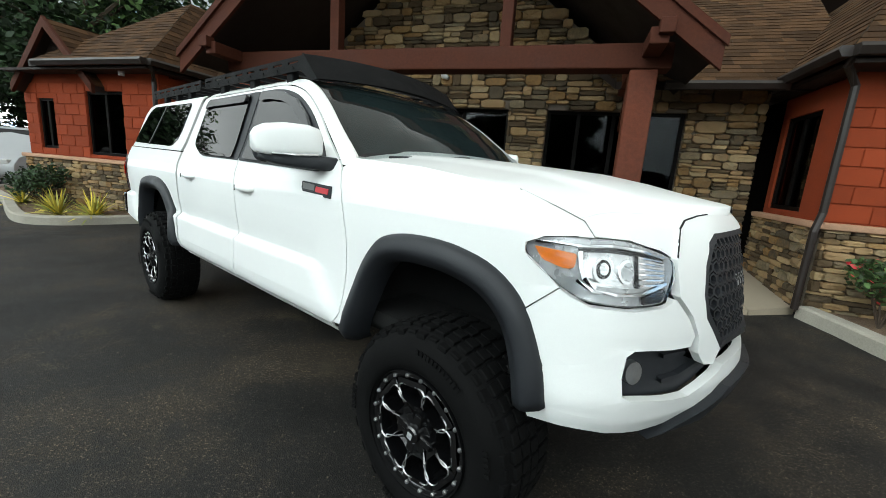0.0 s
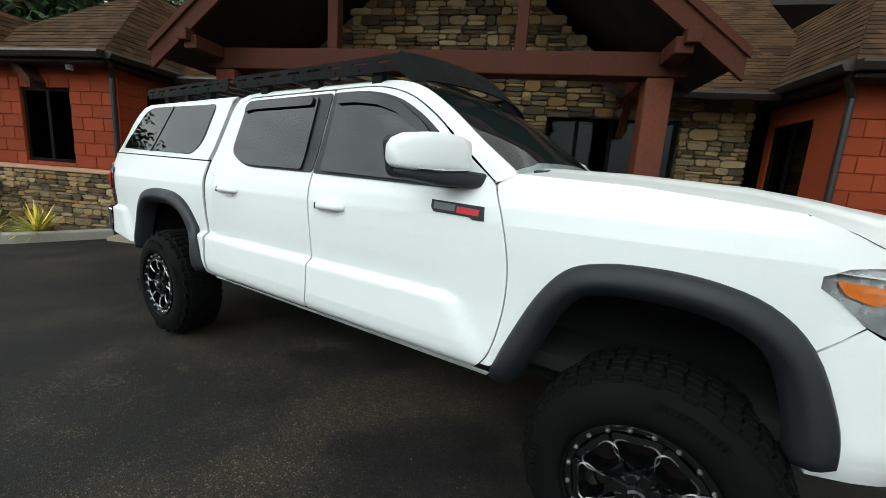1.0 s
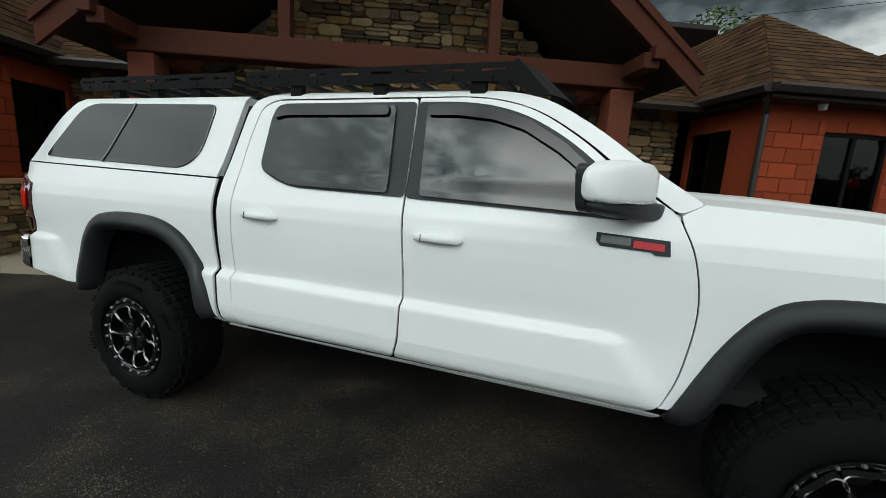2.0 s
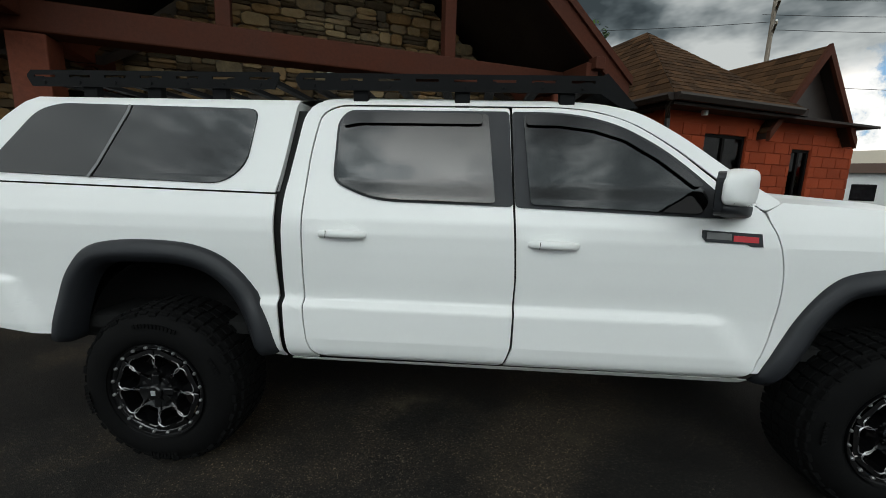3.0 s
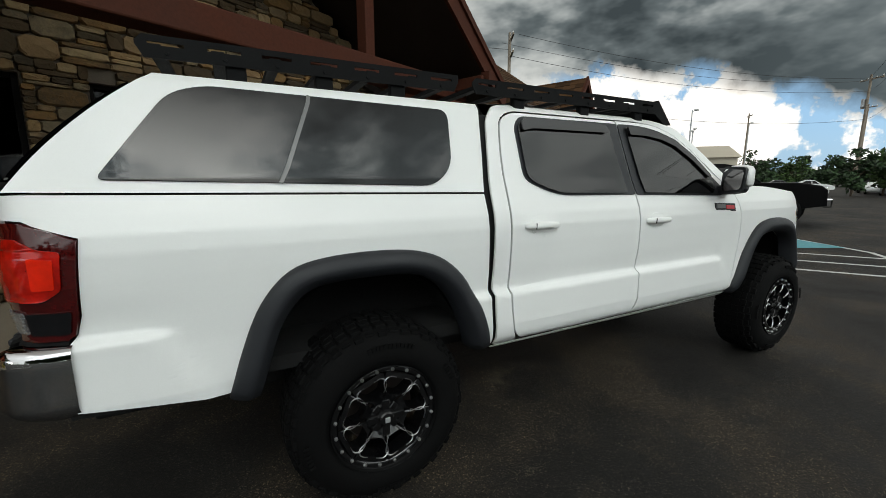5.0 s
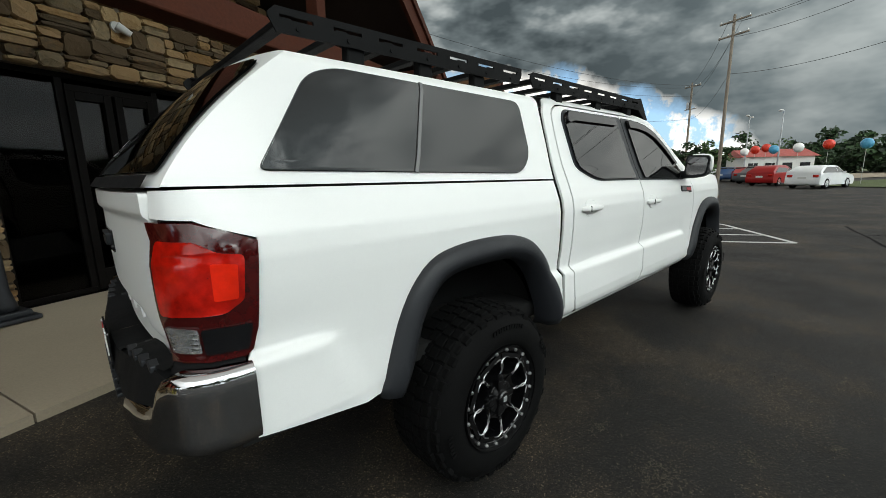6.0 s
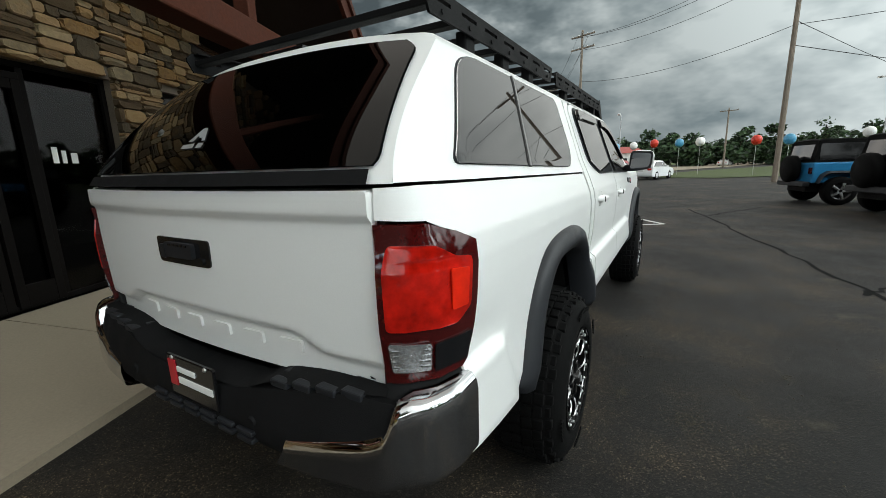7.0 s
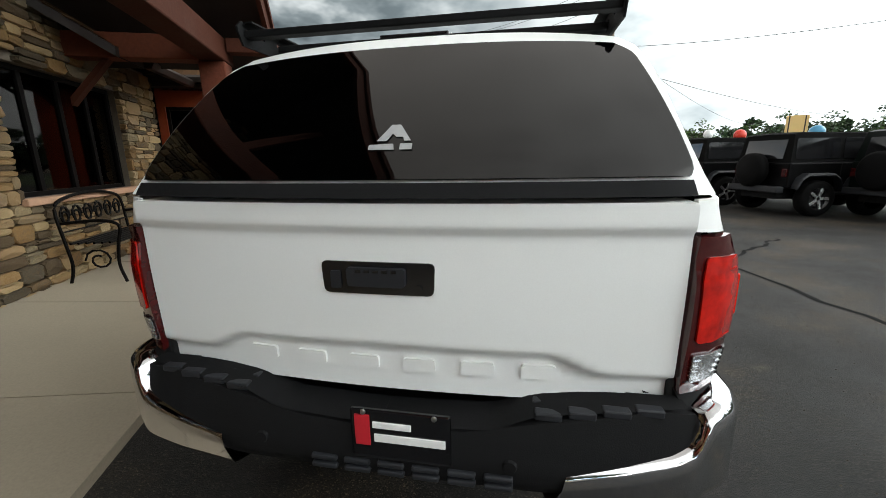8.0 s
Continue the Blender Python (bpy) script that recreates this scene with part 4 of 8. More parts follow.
def wheel(name="wheel"):
    w = new(name)
    tyre = [(.222, -.875), (.232, -.893), (.255, -.904), (.29, -.905), (.32, -.898), (.345, -.884), (.362, -.866), (.375, -.842), (.382, -.80), (.384, -.66), (.38, -.635), (.35, -.62), (.24, -.63), (.222, -.65)]
    D = .80
    t = part("tyre", lathe([(r, h + D) for r, h in tyre], 56), RUBBER, w, "black all-terrain tyre", smooth=True)
    bm = bmesh.new()
    # tread: shoulder lugs and staggered centre blocks
    for i in range(46):
        a = 2 * math.pi * i / 46
        m = Matrix.Rotation(a, 4, "Y")
        long = i % 2 == 0
        # scalloped shoulder, then staggered rows with narrow grooves
        add_box(bm, (-.021, -.046 if long else -.040, .371), (.021, -.006, .3885), .004, m)
        add_box(bm, (-.019, -.078 if long else -.070, .350 if long else .357), (.019, -.047, .3705), .004, m)
        add_box(bm, (-.024, -.002, .380), (.018, .040, .3925), .003, m)
        add_box(bm, (-.014, .044, .380), (.027, .086, .3935), .003, m)
        add_box(bm, (-.022, .090, .380), (.019, .132, .3925), .003, m)
        add_box(bm, (-.021, .135, .372), (.021, .170, .3885), .004, m)
    tagged(part("tread", bm, RUBBER, t), kind="stuff")
    bm = bmesh.new()
    # raised bars of sidewall writing that cannot be read
    for a0, n, r in ((68, 9, .318), (96, 3, .318), (185, 6, .325), (262, 8, .318), (20, 5, .325)):
        for k in range(n):
            m = Matrix.Rotation(-radians(a0 + k * 3.2), 4, "Y")
            add_box(bm, (r - .010, -.1095, -.006), (r + .010, -.104, .005), 0, m)
    tagged(part("sidewall_mark", bm, RUBBER, t), kind="stuff")
    rim = part("rim", lathe([(r, h + D) for r, h in [(.232, -.905), (.236, -.893), (.226, -.885), (.222, -.89), (.205, -.887), (.196, -.878), (.192, -.85), (.19, -.70), (.20, -.66), (.222, -.65)]], 64), RIM, w, "gloss black alloy rim", smooth=True)
    # spoke face with eight windows
    bm = bmesh.new()
    for i in range(8):
        a0 = radians(22.5 + 45 * i)
        win = rounded([(-.054, .172), (.054, .172), (.062, .142), (.028, .096), (-.028, .096), (-.062, .142)], [.012, .012, .02, .012, .012, .02], 3)

        def put(x, r, h):
            # x across, r outwards
            ca, sa = math.cos(a0), math.sin(a0)
            return Vector((ca * r - sa * x, h, sa * r + ca * x))
        n = len(win)
        half = radians(22.5)
        # outer border of the sector, matched point by point to the window
        border = []
        for x, r in win:
            ang, rad = math.atan2(x, r), math.hypot(x, r)
            t = max(-1, min(1, x / .062))
            if r > .158:
                q = (.200 * math.sin(half * t), .200 * math.cos(half * t))
            elif r < .11:
                q = (.06 * math.sin(half * t), .06 * math.cos(half * t))
            else:
                rr = .06 + (.200 - .06) * (r - .096) / (.172 - .096)
                q = (rr * math.sin(half * (1 if x > 0 else -1)), rr * math.cos(half * (1 if x > 0 else -1)))
            border.append(q)
        hh = lambda r: -.060 - .028 * step01(r, .06, .13)
        A = [bm.verts.new(put(x, r, hh(r))) for x, r in border]
        Bv = [bm.verts.new(put(x, r, hh(r) - .004)) for x, r in win]
        Cv = [bm.verts.new(put(x * .93, .14 + (r - .14) * .93, -.02)) for x, r in win]
        for k in range(n):
            k2 = (k + 1) % n
            bm.faces.new((A[k], A[k2], Bv[k2], Bv[k]))
            bm.faces.new((Bv[k], Bv[k2], Cv[k2], Cv[k]))
        # milled accents: two hooks on each window's outer corners
        for side in (-1, 1):
            mill = bmesh.new()
            hook = [(side * .020, .1755), (side * .038, .1750), (side * .052, .1715), (side * .0615, .160), (side * .0645, .143), (side * .053, .122), (side * .036, .104)]
            hook = smooth_line(hook, 3)
            rows = []
            m2 = len(hook)
            for k, (x, r) in enumerate(hook):
                wdt = .0026 * math.sin(math.pi * (k + .6) / (m2 + .4)) + .0006
                d = Vector((hook[min(k + 1, m2 - 1)][0] - hook[max(k - 1, 0)][0], hook[min(k + 1, m2 - 1)][1] - hook[max(k - 1, 0)][1])).normalized()
                nx, nr = -d.y * wdt, d.x * wdt
                rows.append([mill.verts.new(put(x + nx * q, r + nr * q, hh(r) - h)) for q, h in ((1, .004), (0, .0085), (-1, .004))])
            for p, q in zip(rows, rows[1:]):
                for k in range(2):
                    mill.faces.new((p[k], p[k + 1], q[k + 1], q[k]))
            bmesh.ops.recalc_face_normals(mill, faces=mill.faces)
            part("milled_edge", mill, MILLED, rim, "bright milled spoke edge")
    bmesh.ops.remove_doubles(bm, verts=bm.verts, dist=.0008)
    bmesh.ops.recalc_face_normals(bm, faces=bm.faces)
    part("spoke_face", bm, RIM, rim)
    rivet = finish(lathe([(.0, -.0985), (.0055, -.097), (.0078, -.093), (.0078, -.085)], 8, m=pose(.211, 0, 0)), "rivet", MILLED)
    for i in range(20):
        part("rivet", rivet, None, rim).matrix_basis = Matrix.Rotation(2 * math.pi * (i + .5) / 20, 4, "Y")
    # hub: raised star with a cap
    bm = bmesh.new()
    for i in range(8):
        m = Matrix.Rotation(math.pi / 4 * i, 4, "Y")
        big = i % 2 == 0
        add_box(bm, (.022, -.094 if big else -.086, -.017), (.082 if big else .07, -.055, .017), .006, m)
    add_lathe(bm, [(.0, -.112), (.026, -.110), (.032, -.104), (.036, -.08), (.06, -.07), (.062, -.05)], 24)
    part("hub_cap", bm, RIM, rim, "black star-shaped hub cap")
    part("cap_mark", box((-.011, -.1145, -.012), (.011, -.1105, .012), .002), GREY_MARK, rim)
    # brake behind the spokes
    part("brake_disc", lathe([(.15, 0), (.15, .02), (.04, .02)], 32), GUTTER, w)
    return w


def build_truck():
    body_at = pose(0, 0, .066, 0, -.22, 0)
    tr = thing("pickup_truck", "white lifted crew-cab pickup with camper shell and black wheels", "truck", body_at)
    for sign in (1, -1):
        pl = body_place(sign)
        near = sign == 1
        # near-black sheet behind the gaps, painted as the shade inside the body
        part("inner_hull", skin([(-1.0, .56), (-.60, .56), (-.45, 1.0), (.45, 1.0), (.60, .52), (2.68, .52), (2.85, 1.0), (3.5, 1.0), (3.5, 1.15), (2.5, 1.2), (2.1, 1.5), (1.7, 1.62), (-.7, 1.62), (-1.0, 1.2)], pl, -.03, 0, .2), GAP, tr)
        # bed side
        arch = inner(REAR_ARCH, .04, (0, .45))
        bed = [(-.962, .598), (-.555, .545)] + arch[1:-1] + [(.52, .50), (.575, .485), (.562, .70), (.552, 1.0), (.548, 1.237), (-1.06, 1.262), (S_REAR + .004, 1.26), (S_REAR + .004, 1.194), (-1.06, 1.187), (-.905, 1.135), (-.925, .90), (-.945, .838), (-.962, .815)]
        part("bed_side", skin(bed, pl, 0.0, .012, .035, .012), PAINT, tr)
        # camper shell side
        shell = [(.546, 1.246), (.560, 1.32), (.575, 1.42), (.590, 1.55), (.605, 1.668)] + SHELL_EDGE[::-1]
        sp = shell_place(sign)
        part("shell_side", skin(shell, sp, .004, .012, .035, .012), PAINT, tr)
        win = rounded([(-.865, 1.305), (.30, 1.277), (.40, 1.36), (.425, 1.622), (-.55, 1.635), (-.66, 1.60)], [.03, .10, .10, .05, .05, .06], 5)
        part("shell_window_seal", skin(win, sp, .0065, .004, .035, .012), PLASTIC, tr)
        glass_in = [(p[0] * .9955 - .001, 1.455 + (p[1] - 1.455) * .984) for p in win]
        sw = part("shell_window", skin(glass_in, sp, .013, .003, .035, .012), TINT, tr, "dark tinted sliding shell window")
        sw.visible_shadow = False
        # added sheet: the shell's unlit inside as a flat dark colour
        part("shell_window_lining", skin(glass_in, sp, .0095, 0, .035, .012), GLOOM, tr)
        part("window_divider", ribbon([(-.33, 1.292), (-.30, 1.35), (-.20, 1.60), (-.195, 1.63)], .014, sp, .018, .012), DIVIDER, tr)
        # rear door
        rdoor = rounded([(.752, .505), (1.575, .50), (1.605, .60), (1.612, .90), (1.592, 1.21), (1.572, 1.645), (.80, 1.640), (.722, 1.60), (.69, 1.42), (.682, 1.20), (.682, .70), (.70, .56)], [.05, .03, .03, .05, .02, .02, .06, .08, .1, .05, .1, .05], 4)
        part("rear_door", skin(rdoor, pl, .003, .012, .035, .012), PAINT, tr)
        rtrim = rounded([(.80, 1.30), (.985, 1.222), (1.592, 1.214), (1.570, 1.628), (.845, 1.624), (.80, 1.57)], [.05, .10, .02, .02, .06, .05], 4)
        part("rear_door_trim", skin(rtrim, pl, .009, .006), PLASTIC, tr)
        rglass = rounded([(.815, 1.305), (.99, 1.234), (1.515, 1.228), (1.478, 1.612), (.85, 1.610), (.815, 1.57)], [.05, .10, .02, .02, .05, .05], 4)
        # dark sheet in place of the shaded cab behind the rear glass
        part("rear_door_lining", skin(rglass, pl, .0155, 0), GLOOM, tr)
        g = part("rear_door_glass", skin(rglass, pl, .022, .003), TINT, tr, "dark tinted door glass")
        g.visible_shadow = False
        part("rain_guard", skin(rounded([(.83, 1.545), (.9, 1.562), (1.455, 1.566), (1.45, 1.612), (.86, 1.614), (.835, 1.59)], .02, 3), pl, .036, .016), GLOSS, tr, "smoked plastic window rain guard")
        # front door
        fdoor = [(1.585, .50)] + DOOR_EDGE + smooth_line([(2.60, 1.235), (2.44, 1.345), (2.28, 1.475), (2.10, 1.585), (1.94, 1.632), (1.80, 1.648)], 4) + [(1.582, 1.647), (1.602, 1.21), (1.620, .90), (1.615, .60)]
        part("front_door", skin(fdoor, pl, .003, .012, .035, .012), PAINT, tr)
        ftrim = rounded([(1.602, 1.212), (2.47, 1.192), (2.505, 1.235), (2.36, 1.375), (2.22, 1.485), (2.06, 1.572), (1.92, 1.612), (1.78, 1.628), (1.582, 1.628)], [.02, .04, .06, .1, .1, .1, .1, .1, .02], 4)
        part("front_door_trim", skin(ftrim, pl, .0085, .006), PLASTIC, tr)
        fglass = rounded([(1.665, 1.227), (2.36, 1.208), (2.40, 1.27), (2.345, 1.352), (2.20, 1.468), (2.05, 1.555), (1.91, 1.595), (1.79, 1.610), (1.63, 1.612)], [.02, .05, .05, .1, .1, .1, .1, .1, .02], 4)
        # same for the front glass: cab shade put into a sheet
        part("front_door_lining", skin(fglass, pl, .0155, 0), GLOOM, tr)
        g = part("front_door_glass", skin(fglass, pl, .022, .003), TINT, tr, "dark tinted door glass")
        g.visible_shadow = False
        guard = [(1.645, 1.565), (1.78, 1.565), (1.93, 1.548), (2.06, 1.508), (2.20, 1.425), (2.34, 1.315), (2.375, 1.325), (2.225, 1.458), (2.07, 1.552), (1.92, 1.597), (1.79, 1.614), (1.64, 1.614)]
        part("rain_guard", skin(rounded(guard, .015, 3), pl, .036, .016), GLOSS, tr, "smoked plastic window rain guard")
        # cab corner behind the rear door, roof rail and A-pillar
        corner = rounded([(.60, .485), (.74, .487), (.695, .56), (.674, .70), (.674, 1.20), (.682, 1.42), (.715, 1.608), (.80, 1.650), (1.80, 1.656), (1.95, 1.640), (2.11, 1.592), (2.29, 1.482), (2.45, 1.352), (2.625, 1.225), (2.70, 1.262), (2.50, 1.395), (2.33, 1.525), (2.15, 1.632), (1.98, 1.678), (1.80, 1.690), (.80, 1.690), (.70, 1.670), (.640, 1.60), (.612, 1.40), (.588, 1.235), (.585, .72)], [.02, .02, .05, .08, .08, .1, .05, .05, .1, .1, .1, .1, .1, .02, .02, .1, .1, .1, .1, .1, .05, .06, .08, .1, .05, .1], 3)
        part("cab_frame", skin(corner, pl, .0), PAINT, tr)
        part("rocker_panel", skin([(.60, .468), (2.64, .458), (2.66, .483), (2.56, .488), (.60, .478)], pl, .006), PAINT, tr)
        # fender
        fa = inner(FRONT_ARCH, .04, (3.2, .45))
        fend = [(2.675, .53)] + fa[3:-1] + [(3.64, .60), (3.60, .78), (3.548, .843), (3.657, .936), (3.60, .985), (3.548, 1.022), (3.548, 1.052), (3.60, 1.076), (3.68, 1.082), (3.745, 1.080), (3.70, 1.125), (3.50, 1.200), (3.10, 1.243), (2.70, 1.262), (2.632, 1.222)] + [(a + .006, b) for a, b in DOOR_EDGE[::-1][1:-3]]
        part("front_fender", skin(fend, pl, .003), PAINT, tr)
        part("wheel_flare", flare(REAR_ARCH, (0, .45), pl), PLASTIC, tr, "matte black plastic wheel flare")
        part("wheel_flare", flare(FRONT_ARCH, (3.2, .45), pl), PLASTIC, tr, "matte black plastic wheel flare")
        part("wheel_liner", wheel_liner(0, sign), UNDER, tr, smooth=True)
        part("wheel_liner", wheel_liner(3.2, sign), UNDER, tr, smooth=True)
        # door handles
        for hx, hz in ((.86, 1.078), (1.765, 1.060)):
            part("handle_cup", skin(rounded([(hx - .065, hz - .045), (hx + .075, hz - .045), (hx + .075, hz + .045), (hx - .065, hz + .045)], .044, 4), pl, .0045, .002), PAINT, tr)
            h = bmesh.new()
            bar = [(hx - .105, hz), (hx - .09, hz + .001), (hx - .03, hz + .003), (hx + .04, hz + .002), (hx + .092, hz), (hx + .108, hz)]
            rows = []
            for k, (a, b) in enumerate(bar):
                o = [.006, .030, .046, .046, .032, .006][k]
                hw = [.009, .014, .016, .016, .014, .009][k]
                rows.append([h.verts.new(pl(a, b + dz * hw, oo)) for dz, oo in ((1, .004), (1, o * .75), (.55, o), (-.55, o), (-1, o * .75), (-1, .004))])
            for p, q in zip(rows, rows[1:]):
                for k in range(5):
                    h.faces.new((p[k], p[k + 1], q[k + 1], q[k])).smooth = True
            bmesh.ops.recalc_face_normals(h, faces=h.faces)
            dh = part("door_handle", h, PAINT, tr, "white pull door handle")
            part("handle_seam", ribbon([(hx - .062, hz - .014), (hx - .060, hz + .016)], .0016, pl, .042, .006), GAP, dh)
            ring = [(hx + .005 + .062 * math.cos(2 * math.pi * k / 28), hz + .046 * math.sin(2 * math.pi * k / 28)) for k in range(29)]
            part("cup_edge", ribbon(ring, .0035, pl, .0055, .004), PAINT, dh)
        # badge without its letters: grey and red bars on black
        b = part("door_badge", skin([(2.365, 1.145), (2.60, 1.135), (2.606, 1.083), (2.56, 1.083), (2.545, 1.092), (2.38, 1.098), (2.365, 1.115)], pl, .009, .006), PLASTIC, tr, "black emblem with grey and red bars")
        part("grey_bar", skin([(2.38, 1.137), (2.478, 1.133), (2.478, 1.107), (2.38, 1.111)], pl, .012, .003), DIVIDER, b)
        part("red_bar", skin([(2.487, 1.127), (2.585, 1.122), (2.585, 1.099), (2.487, 1.103)], pl, .012, .003), RED_MARK, b)
        # mirror
        mir = part("door_mirror", mirror_cap(sign), PAINT, tr, "white-capped black door mirror", smooth=True)
        part("mirror_base", mirror_base(sign), PLASTIC, mir, smooth=True)
        part("mirror_housing", mirror_back(sign), PLASTIC, mir)
        part("mirror_glass", mirror_glass(sign), CHROME, mir)
        part("turn_signal", mirror_strip(sign), SILVER, mir)
        # headlight
        hl = smooth_close([(3.548, 1.04), (3.56, 1.06), (3.60, 1.073), (3.75, 1.076), (3.87, 1.072), (3.98, 1.045), (4.018, 1.02), (4.02, .985), (3.99, .925), (3.97, .905), (3.87, .90), (3.75, .905), (3.68, .928), (3.62, .968), (3.562, 1.012)])
        head = part("headlight", skin(hl, pl, -.012, .02), HOUSING, tr, "clear headlight with amber marker")
        part("reflector", skin(rounded([(3.715, 1.040), (3.87, 1.050), (3.99, 1.02), (3.985, .965), (3.93, .948), (3.76, .948), (3.705, .985)], .02, 3), pl, -.008, .004), SILVER, head)
        part("amber_marker", skin(rounded([(3.572, 1.047), (3.692, 1.034), (3.690, .994), (3.665, .990), (3.600, 1.010)], .010, 3), pl, .0, .006), AMBER, head, "amber side marker")
        part("chrome_brow", ribbon([(3.575, 1.060), (3.70, 1.057), (3.80, 1.061), (3.90, 1.053), (3.985, 1.033)], .007, pl, .002, .008), CHROME, head)
        part("dark_band", skin([(3.69, 1.052), (3.80, 1.056), (3.90, 1.048), (3.98, 1.028), (3.98, 1.016), (3.90, 1.036), (3.80, 1.042), (3.70, 1.040)], pl, -.002, .004), GLOSS, head)
        part("marker_frame", ribbon([(3.70, 1.042), (3.708, 1.0), (3.72, .97), (3.76, .945)], .012, pl, .002, .008), CHROME, head)
        for cs, cz, r, mt, lift in ((3.775, .998, .036, CHROME, .001), (3.777, .998, .026, GLOSS, .004), (3.845, .995, .033, CHROME, .001), (3.848, .995, .026, HOUSING, .003)):
            part("lamp_ring", skin([(cs + r * .8 * math.cos(a), cz + r * math.sin(a)) for a in [2 * math.pi * k / 18 for k in range(18)]], pl, lift, .008), mt, head)
        part("projector_lens", skin([(3.778 + .013 * math.cos(2 * math.pi * k / 14), 1.0 + .017 * math.sin(2 * math.pi * k / 14)) for k in range(14)], pl, .007, .004), SILVER, head)
        for k in range(6):
            part("reflector_rib", ribbon([(3.888, 1.036 - k * .0155), (3.978, 1.022 - k * .0125)], .0045, pl, .003, .008), CHROME, head)
        part("inner_divider", ribbon([(3.883, 1.044), (3.883, .952)], .008, pl, .003, .008), GLOSS, head)
        part("lower_strip", ribbon([(3.70, .962), (3.75, .938), (3.82, .930), (3.90, .935), (3.95, .948), (3.99, .962)], .009, pl, .0, .006), CHROME, head)
        part("lower_box", skin([(3.90, .907), (3.965, .910), (3.985, .930), (3.985, .948), (3.94, .936), (3.90, .926)], pl, .0, .006), GLOSS, head)
        lens = part("headlight_lens", skin([(3.785 + (a - 3.785) * .985, .985 + (b - .985) * .97) for a, b in hl], pl, .010, .003), LENS, head)
        lens.visible_shadow = False
        part("nose_panel", skin([(3.68, 1.09), (3.75, 1.083), (3.87, 1.079), (3.98, 1.053), (4.035, 1.03), (4.06, 1.08), (4.09, 1.118), (4.14, 1.142), (3.98, 1.15), (3.82, 1.15), (3.68, 1.13)], pl, -.004, .02), PAINT, tr)
        part("hood_seam", ribbon([(3.50, 1.199), (3.62, 1.158), (3.70, 1.124), (3.742, 1.084)], .0018, pl, .0042, .003), GAP, tr)
        part("hood_seam", ribbon([(4.030, 1.035), (4.048, 1.078), (4.075, 1.114), (4.12, 1.137), (4.20, 1.150), (S_END, 1.162)], .0028, pl, .016), GAP, tr)
        # bumper corner, grille surround, fog pocket
        bump = [(3.552, .840), (3.659, .933), (3.69, .915), (3.75, .893), (3.87, .888), (3.97, .893), (4.03, .915), (4.09, .855), (4.125, .80), (4.11, .768), (4.02, .770), (3.885, .778), (3.862, .762), (3.855, .70), (3.862, .645), (3.885, .632), (4.05, .612), (4.13, .607), (4.20, .632), (4.32, .672), (S_END, .672), (S_END, .612), (4.32, .602), (4.20, .550), (4.10, .500), (3.98, .492), (3.76, .518), (3.61, .515), (3.595, .555), (3.65, .575), (3.64, .70), (3.60, .79)]
        part("front_bumper", skin(bump, pl, .006, .03), PAINT, tr)
        part("bumper_seam", ribbon([(3.548, .842), (3.66, .934)], .002, pl, .005), GAP, tr)
        fog = part("fog_pocket", skin([(3.87, .772), (4.12, .768), (4.14, .72), (4.21, .69), (4.32, .68), (4.13, .602), (3.87, .628)], pl, -.035, .0), PLASTIC, tr)
        part("fog_lamp", skin([(3.912 + .030 * math.cos(2 * math.pi * k / 18), .70 + .034 * math.sin(2 * math.pi * k / 18)) for k in range(18)], pl, -.016, .02), SILVER, fog, "round clear fog lamp")
        part("fog_fin", ribbon([(4.02, .74), (4.12, .738)], .012, pl, -.015, .02), PLASTIC, fog)
        part("fog_fin", ribbon([(4.02, .665), (4.10, .668), (4.22, .70)], .012, pl, -.015, .02), PLASTIC, fog)
        surr = [(4.028, 1.03), (4.045, 1.075), (4.07, 1.112), (4.12, 1.135), (4.20, 1.148), (S_END, 1.160), (S_END, 1.105), (4.24, 1.100), (4.195, 1.075), (4.165, 1.01), (4.150, .92), (4.165, .85), (4.255, .745), (4.225, .700), (4.175, .705), (4.140, .745), (4.130, .80), (4.095, .865), (4.035, .925), (4.03, .98)]
        part("grille_surround", skin(surr, pl, .014, .03), PAINT, tr)
        gr = part("grille", skin([(4.24, 1.100), (S_END, 1.105), (S_END, .735), (4.255, .745), (4.165, .85), (4.150, .92), (4.165, 1.01), (4.195, 1.075)], pl, -.03, .0), GLOSS, tr, "matte black honeycomb grille")
        part("grille_rim", ribbon([(S_END, 1.098), (4.25, 1.094), (4.20, 1.06), (4.172, 1.0), (4.160, .92), (4.175, .86), (4.265, .755), (S_END, .742)], .022, pl, .012, .04), PLASTIC, gr)
        if near:
            hexes = bmesh.new()
            for r in range(9):
                for c in range(9):
                    cs, cz = 4.205 + c * .043 + (r % 2) * .021, .775 + r * .037
                    if 4.17 + abs(cz - .94) * .45 < cs < S_END - .01:
                        ring = [[hexes.verts.new(pl(cs + q * math.cos(math.pi / 3 * k + .52), cz + q * .9 * math.sin(math.pi / 3 * k + .52), o)) for k in range(6)] for q, o in ((.024, -.002), (.017, -.002), (.015, -.024))]
                        for u in range(2):
                            for k in range(6):
                                hexes.faces.new((ring[u][k], ring[u][(k + 1) % 6], ring[u + 1][(k + 1) % 6], ring[u + 1][k]))
            part("honeycomb", hexes, PLASTIC, gr)
            part("grille_bar", skin([(4.26, 1.0), (S_END, 1.0), (S_END, .86), (4.26, .90)], pl, -.010, .02), PLASTIC, gr)
            part("emblem_bar", skin([(4.45, .955), (S_END, .955), (S_END, .915), (4.45, .915)], pl, -.004, .006), GREY_MARK, gr)
